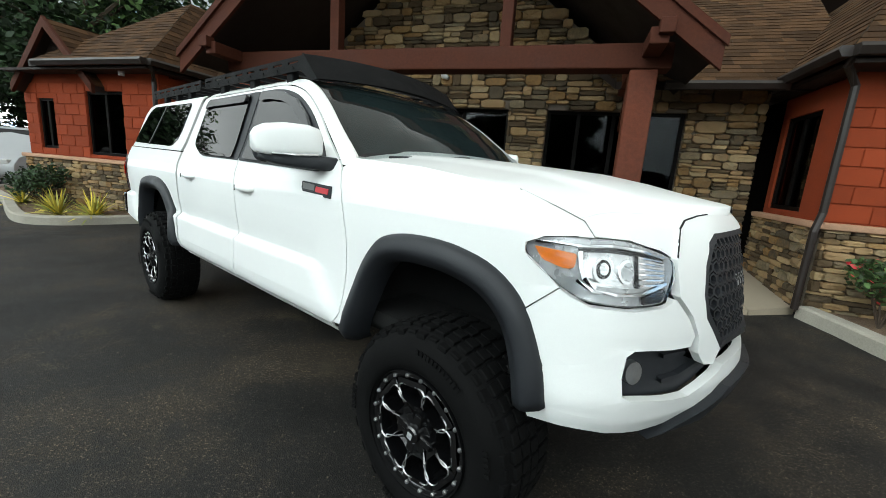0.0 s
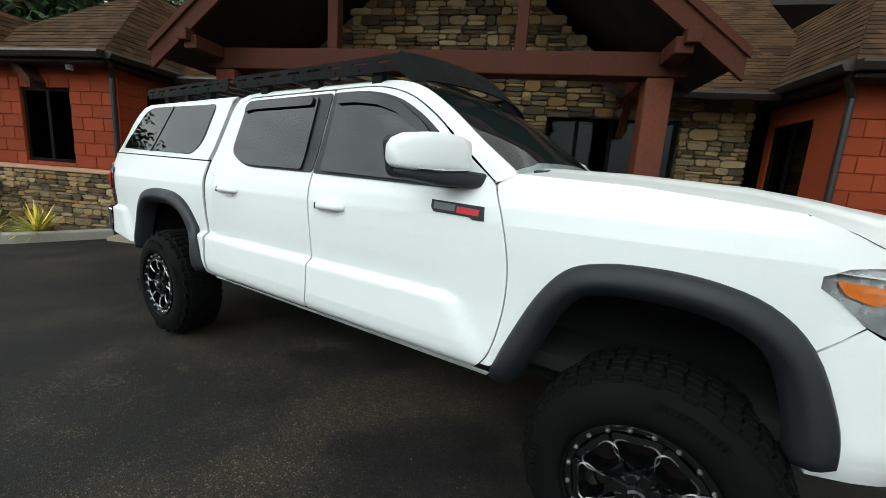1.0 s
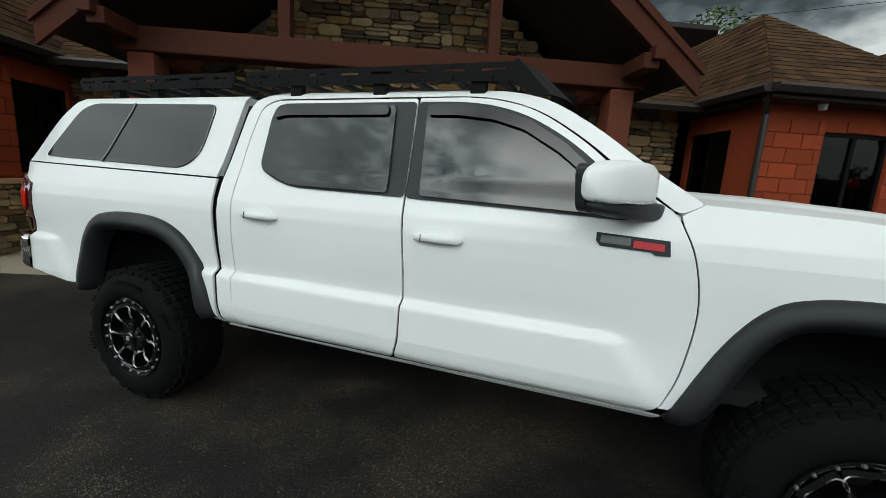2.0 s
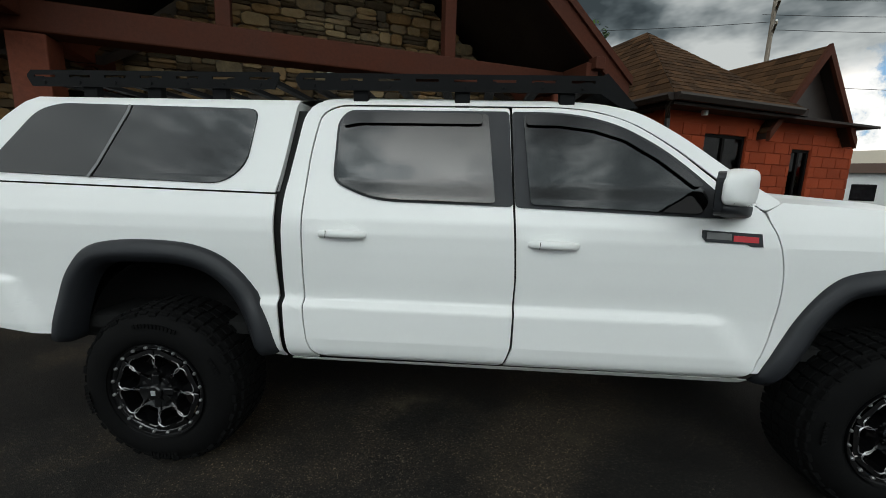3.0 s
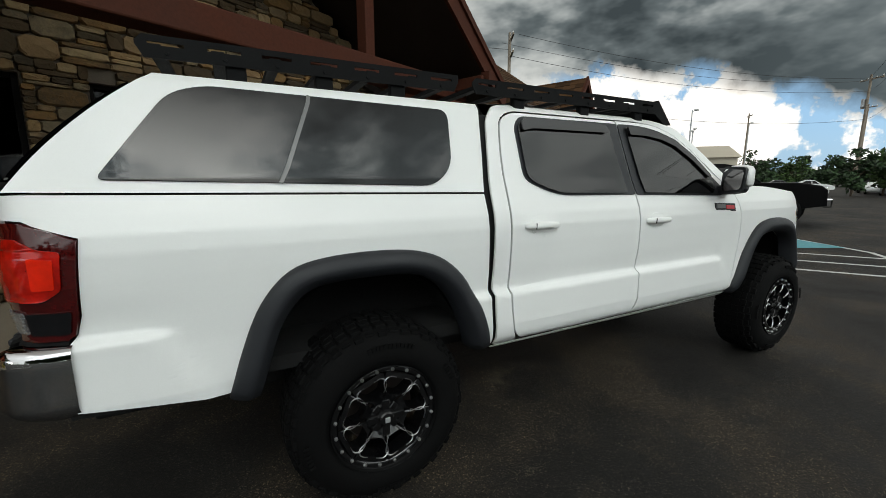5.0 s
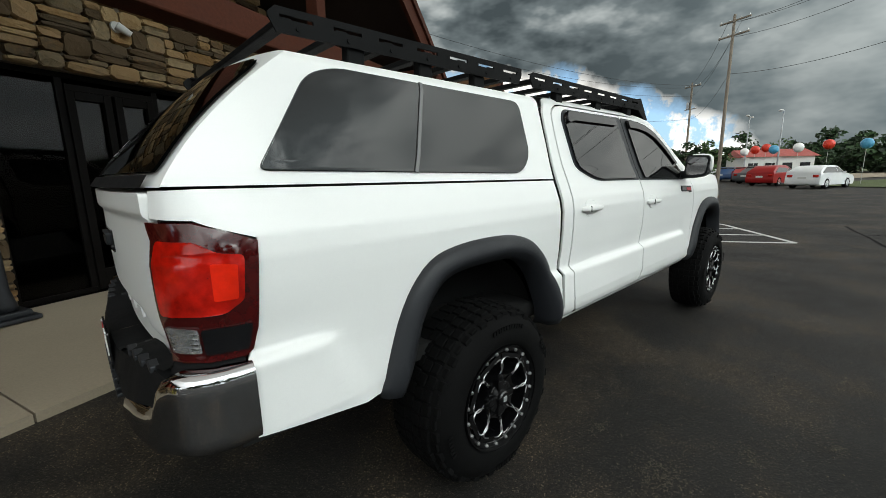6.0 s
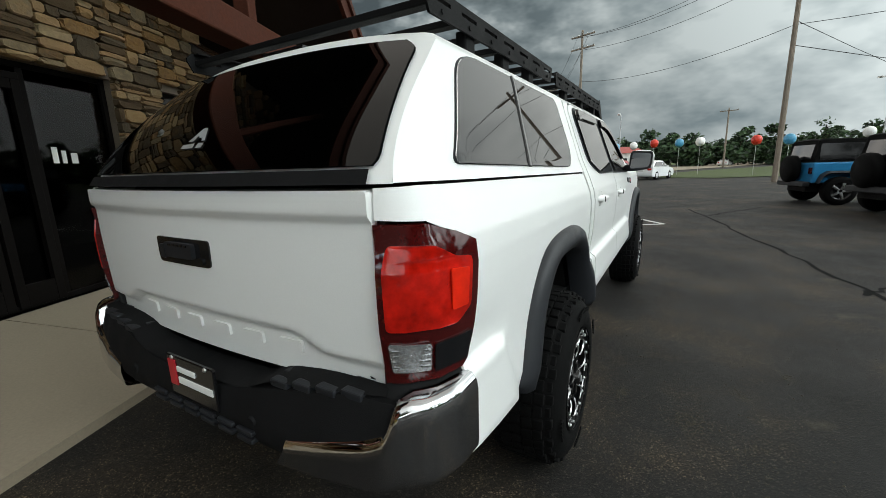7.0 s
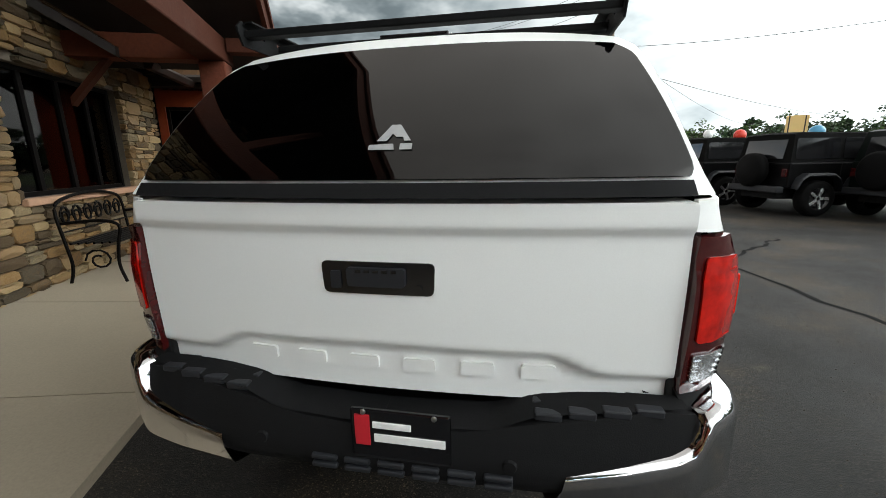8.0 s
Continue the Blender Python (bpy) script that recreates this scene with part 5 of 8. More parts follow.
        part("lower_grille", skin([(4.13, .735), (S_END, .735), (S_END, .665), (4.32, .665), (4.13, .63)], pl, -.04, 0), GLOSS, tr)
        part("lower_valance", skin([(4.02, .462), (4.10, .502), (4.20, .553), (4.32, .606), (S_END, .616), (S_END, .44), (4.12, .43)], pl, .036, .06), PLASTIC, tr)
        # tail light
        tl = [(S_REAR + .004, 1.186), (-1.06, 1.182), (-.98, 1.160), (-.908, 1.130), (-.930, .90), (-.945, .842), (-.965, .828), (S_REAR + .010, .824), (S_REAR + .004, .95)]
        t = part("tail_light", skin(tl, pl, .012, .03), DARK_RED, tr, "red and clear tail light")
        # added black strip, painted as the dark gap above the bumper
        part("lamp_foot", skin([(S_REAR + .006, .834), (-.965, .834), (-.972, .79), (S_REAR + .012, .786)], pl, -.006, .03), STEP_PAD, t)
        part("brake_lens", skin(rounded([(S_REAR + .018, 1.09), (S_REAR + .03, 1.142), (-1.05, 1.138), (-1.0, 1.108), (-.945, 1.10), (-.955, .985), (-1.0, .955), (S_REAR + .02, .952)], .012, 3), pl, .016, .004), RED_LENS, t, "bright red brake lens")
        part("brake_insert", skin(rounded([(-1.02, 1.085), (-.962, 1.078), (-.968, .99), (-1.02, .99)], .006, 3), pl, .0185, .003), BRIGHT_LENS, t)
        part("reverse_lens", skin(rounded([(S_REAR + .022, .922), (-1.066, .920), (-1.066, .853), (S_REAR + .028, .852)], .006, 3), pl, .017, .004), REVERSE, t, "clear ribbed reverse lens")
        for k in range(4):
            part("lens_rib", ribbon([(S_REAR + .03, .866 + k * .0135), (-1.070, .866 + k * .0135)], .0028, pl, .020, .003), SILVER, t)
        part("smoked_lens", skin(rounded([(-1.058, .918), (-.942, .918), (-.955, .848), (-1.058, .848)], .006, 3), pl, .017, .004), GLOSS, t)
    build_truck_middle(tr)
    # wheels
    w0 = wheel()
    w0.parent = tr
    down = body_at.inverted()
    w0.matrix_basis = down @ pose(0, -.785, .394, 0, 0, 0)
    for x, s, spin in ((3.236, 1, 14), (0, -1, 30), (3.236, -1, 51)):
        m = down @ pose(x, -.785 * s, .394, 0, 0, 0 if s == 1 else 180) @ Matrix.Rotation(radians(spin), 4, "Y")
        copy_thing(w0, m)
    return tr


def smooth_close(pts, n=3):
    k = len(pts)
    out = []
    P = [np.array(p, float) for p in pts]
    for i in range(k):
        a, b, c, d = P[i - 1], P[i], P[(i + 1) % k], P[(i + 2) % k]
        for j in range(n):
            t = j / n
            out.append(tuple(0.5 * (2 * b + (c - a) * t + (2 * a - 5 * b + 4 * c - d) * t * t + (3 * b - a - 3 * c + d) * t ** 3)))
    return out


def blob(rows, sign=1, close=True):
    """Skins closed rings of a door mirror's points and caps their ends."""
    bm = bmesh.new()
    R = [[bm.verts.new((p[0] - (abs(p[1]) - .80) * .55, (-.80 + (p[1] + .80) * .88) * sign, p[2])) for p in r] for r in rows]
    n = len(R[0])
    for a, b in zip(R, R[1:]):
        for k in range(n):
            bm.faces.new((a[k], a[(k + 1) % n], b[(k + 1) % n], b[k]))
    if close:
        bm.faces.new(R[0])
        bm.faces.new(R[-1])
    bmesh.ops.recalc_face_normals(bm, faces=bm.faces)
    return bm


def mirror_ring(y, x0, x1, z0, z1, n=24, p=4.2):
    out = []
    for k in range(n):
        a = 2 * math.pi * k / n
        c, s = math.cos(a), math.sin(a)
        out.append(((x0 + x1) / 2 + (x1 - x0) / 2 * math.copysign(abs(c) ** (2 / p), c), y, (z0 + z1) / 2 + (z1 - z0) / 2 * math.copysign(abs(s) ** (2 / p), s)))
    return out


def mirror_cap(sign):
    return blob([mirror_ring(-.800, 2.43, 2.530, 1.256, 1.352), mirror_ring(-.815, 2.425, 2.546, 1.252, 1.376), mirror_ring(-.86, 2.422, 2.556, 1.250, 1.388), mirror_ring(-.94, 2.422, 2.554, 1.250, 1.390), mirror_ring(-1.00, 2.422, 2.540, 1.252, 1.382), mirror_ring(-1.028, 2.424, 2.518, 1.258, 1.366), mirror_ring(-1.040, 2.428, 2.490, 1.272, 1.345)], sign)


def mirror_base(sign):
    return blob([mirror_ring(-.735, 2.41, 2.55, 1.195, 1.258), mirror_ring(-.79, 2.415, 2.55, 1.198, 1.262), mirror_ring(-.88, 2.425, 2.545, 1.202, 1.262), mirror_ring(-.97, 2.428, 2.525, 1.215, 1.262), mirror_ring(-1.015, 2.43, 2.48, 1.232, 1.262)], sign)


def mirror_back(sign):
    """The dark rim round the mirror's glass."""
    return blob([[(x, y, z) for y, z in rounded([(-.80, 1.205), (-1.015, 1.222), (-1.036, 1.372), (-.815, 1.384)], .035, 4)] for x in (2.432, 2.402)], sign)


def mirror_glass(sign):
    return blob([[(x, y, z) for y, z in rounded([(-.815, 1.222), (-1.0, 1.238), (-1.02, 1.356), (-.83, 1.368)], .03, 4)] for x in (2.403, 2.399)], sign)


def mirror_strip(sign):
    return blob([[(2.545, -.83, 1.256), (2.556, -.83, 1.262), (2.552, -.83, 1.268)], [(2.542, -.92, 1.250), (2.557, -.92, 1.256), (2.553, -.92, 1.262)], [(2.515, -.99, 1.252), (2.540, -.995, 1.258), (2.530, -.995, 1.264)], [(2.47, -1.03, 1.260), (2.47, -1.036, 1.264), (2.47, -1.032, 1.268)]], sign)


def sheet(nu, nv, f, mat_thick=0.0):
    """A grid sheet f(a, b) over the unit square."""
    bm = bmesh.new()
    V = [[bm.verts.new(f(i / nu, j / nv)) for j in range(nv + 1)] for i in range(nu + 1)]
    for i in range(nu):
        for j in range(nv):
            bm.faces.new((V[i][j], V[i + 1][j], V[i + 1][j + 1], V[i][j + 1])).smooth = True
    return bm


def up_normals(bm, way):
    bm.normal_update()
    f = max(bm.faces, key=lambda q: q.calc_area())
    if f.normal.dot(Vector(way)) < 0:
        bmesh.ops.reverse_faces(bm, faces=bm.faces[:])
    return bm


def build_truck_middle(tr):
    pl = body_place(1)

    # hood
    def hood(a, b, off=0.0):
        x = 2.60 + a * 1.34
        e = float(np.interp(x, [2.6, 3.2, 3.5, 3.6, 3.72, 3.82, 3.91, 3.94], [.742, .742, .730, .695, .635, .475, .275, .06]))
        z = float(np.interp(x, [2.6, 3.0, 3.4, 3.6, 3.72, 3.82, 3.91, 3.94], [1.256, 1.240, 1.208, 1.145, 1.098, 1.105, 1.142, 1.155]))
        crown = float(np.interp(x, [2.6, 3.4, 3.6, 3.72, 3.82, 3.91, 3.94], [.045, .052, .085, .108, .083, .032, .012]))
        c = 2 * b - 1
        k = min(1.0, abs(c) * 1.06)
        y = e * c
        skirt = .05 * step01(abs(c), .955, 1.0)
        zz = z + crown * (1 - k ** 2.6) + .010 * step01(.62 - k, -.06, .06) - skirt
        return (x, y, zz + off)
    part("hood", up_normals(sheet(44, 60, hood), (0, 0, 1)), PAINT, tr, "white sculpted hood")
    # black sheet below the hood in place of the shade there
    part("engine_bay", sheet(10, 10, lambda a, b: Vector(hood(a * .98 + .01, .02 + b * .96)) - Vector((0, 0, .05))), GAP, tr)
    # roof
    def roof(a, b):
        x = .66 + a * 1.36
        y = -.545 + 1.09 * b
        drop = .05 * step01(x, 1.75, 2.02) + .02 * (1 - step01(x, .66, .80))
        return (x, y, 1.690 + .045 * (1 - abs(y / .545) ** 2.2) - drop * (1 - .5 * abs(y / .545) ** 2))
    part("cab_roof", up_normals(sheet(24, 20, roof), (0, 0, 1)), PAINT, tr)

    def cab_back(a, b):
        z = .9 + b * .80
        p = pl(.655, z, -.02)
        return (p.x - .0, p.y * (1 - 2 * a), z)
    # closes the cab's rear; the shade before the shell is in its colour
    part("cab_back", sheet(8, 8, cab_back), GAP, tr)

    # windshield between the pillars
    def shield(a, b, off=0.0):
        s = 2.655 - b * .655
        z = float(np.interp(s, [2.0, 2.15, 2.33, 2.5, 2.655], [1.672, 1.630, 1.520, 1.392, 1.245]))
        p = pl(s, z, -.012)
        bulge = .11 * (1 - (2 * a - 1) ** 2) * (1 - .45 * b)
        return (p.x + bulge + off * .6, p.y * (1 - 2 * a), p.z + off + .02 * b * (1 - (2 * a - 1) ** 2))
    # added sheet that tints the glass as if it mirrored the sky
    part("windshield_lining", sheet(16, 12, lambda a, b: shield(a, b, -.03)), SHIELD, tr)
    g = part("windshield", up_normals(sheet(20, 16, shield), (1, 0, 1)), SHIELD_GLASS, tr, "tinted laminated windshield")
    g.visible_shadow = False
    bm = bmesh.new()
    for a0, a1 in ((.12, .50), (.50, .86)):
        add_tube(bm, [Vector(shield(a0 + (a1 - a0) * k / 6, .03 + .05 * k / 6, .012)) for k in range(7)], .008, 5)
    part("wiper", bm, PLASTIC, tr)
    part("cowl", up_normals(sheet(16, 2, lambda a, b: (Vector(shield(a, 0.0)) * (1 - b) + Vector(hood(0.0, a)) * b) + Vector((0, 0, .002 + .006 * b))), (0, 0, 1)), PLASTIC, tr)

    def sfront(a, b):
        p = pl(.552 + .05 * b, 1.25 + b * .41, -.005)
        return (p.x, p.y * (1 - 2 * a), p.z)
    part("shell_front", sheet(8, 6, sfront), PAINT, tr)
    # the hatch follows the shell's edge; its glass is one smooth bend a little proud of it
    ez = [q[1] for q in SHELL_EDGE]
    ep = [shell_place(1)(q[0], q[1], .004) for q in SHELL_EDGE]
    fx, fy = np.polyfit(ez, [q.x for q in ep], 2), np.polyfit(ez, [q.y for q in ep], 2)

    def hatch(y01, z01, off=0.0, exact=False):
        z = 1.268 + z01 * .40
        if exact:
            ex, ey = float(np.interp(z, ez, [q.x for q in ep])), float(np.interp(z, ez, [q.y for q in ep]))
        else:
            ex, ey = float(np.polyval(fx, z)), float(np.polyval(fy, z))
        k = abs(2 * y01 - 1)
        crown = .028 * (1 - k ** 2.5) * max(0.0, (z01 - .4) / .6) ** 2
        return (ex - .075 * (1 - k ** 2.4) * (1 - .35 * z01) - off, ey * (1 - 2 * y01), z + crown + off * .3)
    def hatch_frame(a, b):
        w = step01(min(a, 1 - a), .004, .03)
        p, q = Vector(hatch(a, b, 0.0, True)), Vector(hatch(a, b, 0.0))
        return p * (1 - w) + q * w
    part("shell_hatch_frame", up_normals(sheet(60, 32, hatch_frame), (-1, 0, 0)), PAINT, tr)

    def pane(off):
        def f(a, b):
            e = .017 + .006 * b + .03 * (max(0.0, (b - .88) / .12) ** 2 + max(0.0, (.08 - b) / .08) ** 2 * .3)
            return hatch(e + (1 - 2 * e) * a, .085 + .82 * b, off)
        return f

    def sroof(a, b):
        top = Vector(hatch(b, 1.0, 0.0, True))
        y = -.575 + 1.15 * b
        flat = Vector((0, 0, 1.664 + .052 * (1 - abs(y / .575) ** 3.0)))
        w = step01(a, 0.0, .12)
        return (top.x * (1 - a) + .605 * a, top.y * (1 - a) + y * a, top.z * (1 - w) + flat.z * w)
    part("shell_roof", up_normals(sheet(40, 24, sroof), (0, 0, 1)), PAINT, tr, "white camper shell roof")
    # added black sheet, the shaded inside seen through the hatch
    part("hatch_lining", sheet(32, 24, pane(.009)), GLOOM, tr)
    g = part("hatch_glass", up_normals(sheet(32, 24, pane(.016)), (-1, 0, 0)), TINT, tr, "dark frameless hatch glass")
    g.visible_shadow = False
    part("hatch_rail", up_normals(sheet(24, 2, lambda a, b: hatch(.026 + .948 * a, -.014 + .078 * b, .020)), (-1, 0, 0)), STEP_PAD, tr)
    # decals on the glass: plain pale shapes
    for quad in (((.53, .30), (.50, .30), (.487, .355), (.475, .33), (.455, .33), (.45, .30), (.43, .30), (.468, .425), (.495, .425)), ((.55, .235), (.475, .235), (.48, .28), (.55, .272)), ((.46, .235), (.425, .235), (.425, .28), (.46, .28))):
        bm = bmesh.new()
        bm.faces.new([bm.verts.new(hatch(.482 + (a - .49) * .6, .29 + (b - .30) * .75, .019)) for a, b in quad])
        part("glass_decal", up_normals(bm, (-1, 0, 0)), GREY_MARK, tr)
    part("brake_lamp_strip", box((-.735, -.10, 1.698), (-.700, .11, 1.712), .003), GLOSS, tr)

    # tailgate
    def gate(y, z, off=0.0):
        x = -1.098 - .050 * (1 - (y / .69) ** 2)
        zc = float(np.interp(abs(y), [0, .40, .49, .69], [.912, .908, .862, .858]))
        x += .026 * (1 - step01(z, zc - .022, zc + .006))
        x -= .014 * step01(z, 1.185, 1.205)
        x -= .010 * step01(z, .76, 1.1)
        return Vector((x - off, y, z))
    part("tailgate", skin(rounded([(-.668, .780), (.668, .780), (.668, 1.256), (-.668, 1.256)], .012, 3), gate, 0, .03, .028, .010), PAINT, tr, "white pressed tailgate")
    part("gate_top", up_normals(sheet(24, 3, lambda a, b: gate(-.666 + 1.332 * a, 1.254, -.004 - .085 * b) + Vector((0, 0, .003 * b))), (0, 0, 1)), PAINT, tr)
    # black pieces painted as the shade behind and beside the gate
    part("gate_back", box((-1.06, -.63, .76), (-1.03, .63, 1.23)), GAP, tr)
    for sg in (1, -1):
        part("gate_gap", box((-1.094, min(sg * .660, sg * .690), .78), (-1.05, max(sg * .660, sg * .690), 1.25), .004), GAP, tr)
    h = part("gate_handle", skin(rounded([(-.132, 1.045), (.132, 1.045), (.136, 1.122), (-.136, 1.122)], .014, 3), gate, .004, .006), GLOSS, tr, "black tailgate handle bezel with camera")
    part("handle_lever", skin(rounded([(-.068, 1.066), (.068, 1.066), (.070, 1.110), (-.070, 1.110)], .008, 3), gate, .016, .014), PLASTIC, h)
    for k in range(5):
        part("lever_rib", skin([(-.05 + k * .021, 1.100), (-.037 + k * .021, 1.100), (-.037 + k * .021, 1.106), (-.05 + k * .021, 1.106)], gate, .018, .003), GLOSS, h)
    part("reverse_camera", skin([(-.098 + .009 * math.cos(.5 * k), 1.062 + .009 * math.sin(.5 * k)) for k in range(12)], gate, .009, .006), GLOSS, h)
    part("lever_catch", skin(rounded([(.088, 1.058), (.112, 1.058), (.112, 1.10), (.088, 1.10)], .004, 2), gate, .010, .006), PLASTIC, h)
    # embossed model name: six plain raised blocks
    for k in range(6):
        c = .345 - k * .143
        part("embossed_block", skin(rounded([(c - .040, .836), (c + .040, .836), (c + .040, .872), (c - .040, .872)], .009, 3), gate, .008, .010, .03), PAINT, tr)
    part("gate_nick", skin([(-.625, .806), (-.610, .812), (-.612, .806)], gate, .003, .002), GAP, tr)

    # rear bumper
    BP = even_path([(-.955, -.834), (-1.04, -.832), (-1.12, -.800), (-1.175, -.715), (-1.205, -.56), (-1.222, -.38), (-1.228, 0)], .01, .04)
    BA = np.concatenate([[0], np.cumsum(np.linalg.norm(np.diff(BP, axis=0), axis=1))])
    BT = np.gradient(BP, axis=0)
    end = float(BA[-1])
    zt = lambda q: float(np.interp(q, [0, .25, .45, .62, .72, end], [.808, .808, .800, .785, .745, .735]))

    def bumper(sign):
        def f(q, z, off):
            q = min(max(q, 0), end)
            x, y = np.interp(q, BA, BP[:, 0]), np.interp(q, BA, BP[:, 1])
            tx, ty = np.interp(q, BA, BT[:, 0]), np.interp(q, BA, BT[:, 1])
            n = math.hypot(tx, ty)
            k = off - float(np.interp(z, [.54, .59, .62, .66, .72, .80, .825], [.085, .022, .004, .0, .012, .034, .052]))
            return Vector((x - ty / n * k, sign * (y + tx / n * k), z))
        return f
    for sign in (1, -1):
        bp = bumper(sign)
        qy = lambda y: float(BA[np.argmin(abs(BP[20:, 1] + y)) + 20])
        crest = lambda q: float(np.interp(q, [0, qy(.765), qy(.735), qy(.705), qy(.66), qy(.46), qy(.40)], [.812, .812, .796, .730, .708, .672, .660]))
        lip = [(-.080, 0.0), (-.045, .004), (-.018, .0), (-.005, -.014), (0.0, -.040)]

        def corner(a, b):
            q = a * (qy(.455) + .06 * b)
            h = crest(q)
            o, d = (float(np.interp(b, [0, .10, .20, .30, .42], [w[k] for w in lip])) for k in (0, 1))
            if b > .42:
                u = (b - .42) / .58
                o, d = -.05 * max(0.0, (u - .72) / .28) ** 2, -.040 - u * (h - .040 - .572)
            p = bp(q, .66, o)
            return (p.x, p.y, h + d)
        part("rear_bumper_corner", up_normals(sheet(48, 24, corner), (-1, -.6 * sign, 0)), CHROME, tr, "chromed rear bumper corner")
        pad = [(qy(.730), .790), (qy(.715), .735), (qy(.66), .69), (qy(.46), .655), (qy(.44), .640), (qy(.43), .590), (end, .585), (end, .725), (qy(.2), .735), (qy(.36), .765), (qy(.62), .800)]
        part("bumper_step", skin(pad, bp, -.008, .03, .035, .02), STEP_PAD, tr)

        def top(a, b):
            q = qy(.705) + a * (end - qy(.705))
            p = bp(q, zt(q) + .0, -.006)
            return (p.x * (1 - b) + -1.10 * b, p.y * (1 - b) + (p.y * .985) * b, zt(q) + .008 * b)
        part("bumper_tread", up_normals(sheet(20, 4, top), (0, 0, 1)), STEP_PAD, tr)
        for k in range(4):
            for r in range(2):
                q = qy(.62) + k * .075
                p0 = bp(q, .75, -.03 - r * .045)
                part("tread_rib", box((p0.x - .013, p0.y - .030, zt(q) - .016), (p0.x + .013, p0.y + .030, zt(q) + .003), .004), PLASTIC, tr)
        part("parking_sensor", lathe([(0, -.006), (.014, -.006), (.018, 0)], 14, m=pose(-1.212, sign * .31, .668, 0, 0, -90)), STEP_PAD, tr)
    # ribbed step under the plate
    for k in range(6):
        for z in (.616, .638):
            y = .17 - k * .085 - .03
            part("step_rib", box((-1.226, y - .033, z - .007), (-1.205, y + .033, z + .007), .004), PLASTIC, tr)
    # plate with plain bars in place of the dealer's name
    pt = part("licence_plate", box((-1.222, -.178, .655), (-1.216, .062, .785), .006), GLOSS, tr, "black dealer plate with pale bars")
    for (y0, y1, z0, z1, mt) in ((.015, .052, .690, .770, RED_MARK), (-.085, .008, .738, .754, WHITE_MARK), (-.165, .005, .702, .722, WHITE_MARK)):
        part("plate_bar", box((-1.2255, y0, z0), (-1.221, y1, z1), .001), mt, pt)
    for y in (.03, -.14):
        part("plate_bolt", lathe([(0, -.005), (.006, -.004), (.007, 0)], 10, m=pose(-1.222, y, .777, 0, 0, -90)), MILLED, pt)
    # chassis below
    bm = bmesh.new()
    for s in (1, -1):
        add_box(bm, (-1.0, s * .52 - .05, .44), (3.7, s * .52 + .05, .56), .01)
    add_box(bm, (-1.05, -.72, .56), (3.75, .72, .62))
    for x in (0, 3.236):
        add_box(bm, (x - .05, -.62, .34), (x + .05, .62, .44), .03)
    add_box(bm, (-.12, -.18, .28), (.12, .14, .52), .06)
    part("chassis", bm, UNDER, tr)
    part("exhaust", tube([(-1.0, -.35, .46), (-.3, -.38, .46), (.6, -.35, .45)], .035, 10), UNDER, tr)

    # roof racks
    for x0, x1, nose in ((-.74, .505, False), (.585, 2.13, True)):
        rk = part("roof_rack", box((x0 + .03, -.583, 1.742), (x0 + .075, .583, 1.764), .004), RACK, tr, "black slatted aluminium roof rack")
        xe = x1 - .2 if nose else x1 - .02
        for k in range(1, 7):
            x = x0 + .03 + (xe - x0 - .07) * k / 6
            part("rack_slat", box((x, -.583, 1.742), (x + .045, .583, 1.764), .004), RACK, rk)
        for s in (1, -1):
            part("rack_side", rack_side(x0, x1, nose, s), RACK, rk)
        for x in (x0 + .30, (x0 + x1) / 2, x1 - .30):
            for s in (1, -1):
                part("rack_foot", box((x - .035, s * .555 - .02, 1.655), (x + .035, s * .555 + .02, 1.735), .006), RACK, rk)
        if nose:
            fair = bmesh.new()
            cols = []
            for k in range(13):
                y = -.585 + 1.17 * k / 12
                u = 1 - (2 * k / 12 - 1) ** 2
                cols.append([fair.verts.new(p) for p in ((1.985 + .10 * u, y, 1.800 + .02 * u), (2.135 + .10 * u, y, 1.660 + .025 * u), (2.128 + .10 * u, y, 1.655 + .025 * u), (1.978 + .10 * u, y, 1.795 + .02 * u))])
            for p, q in zip(cols, cols[1:]):
                for k in range(4):
                    fair.faces.new((p[k], p[(k + 1) % 4], q[(k + 1) % 4], q[k]))
            part("wind_fairing", fair, RACK, rk)


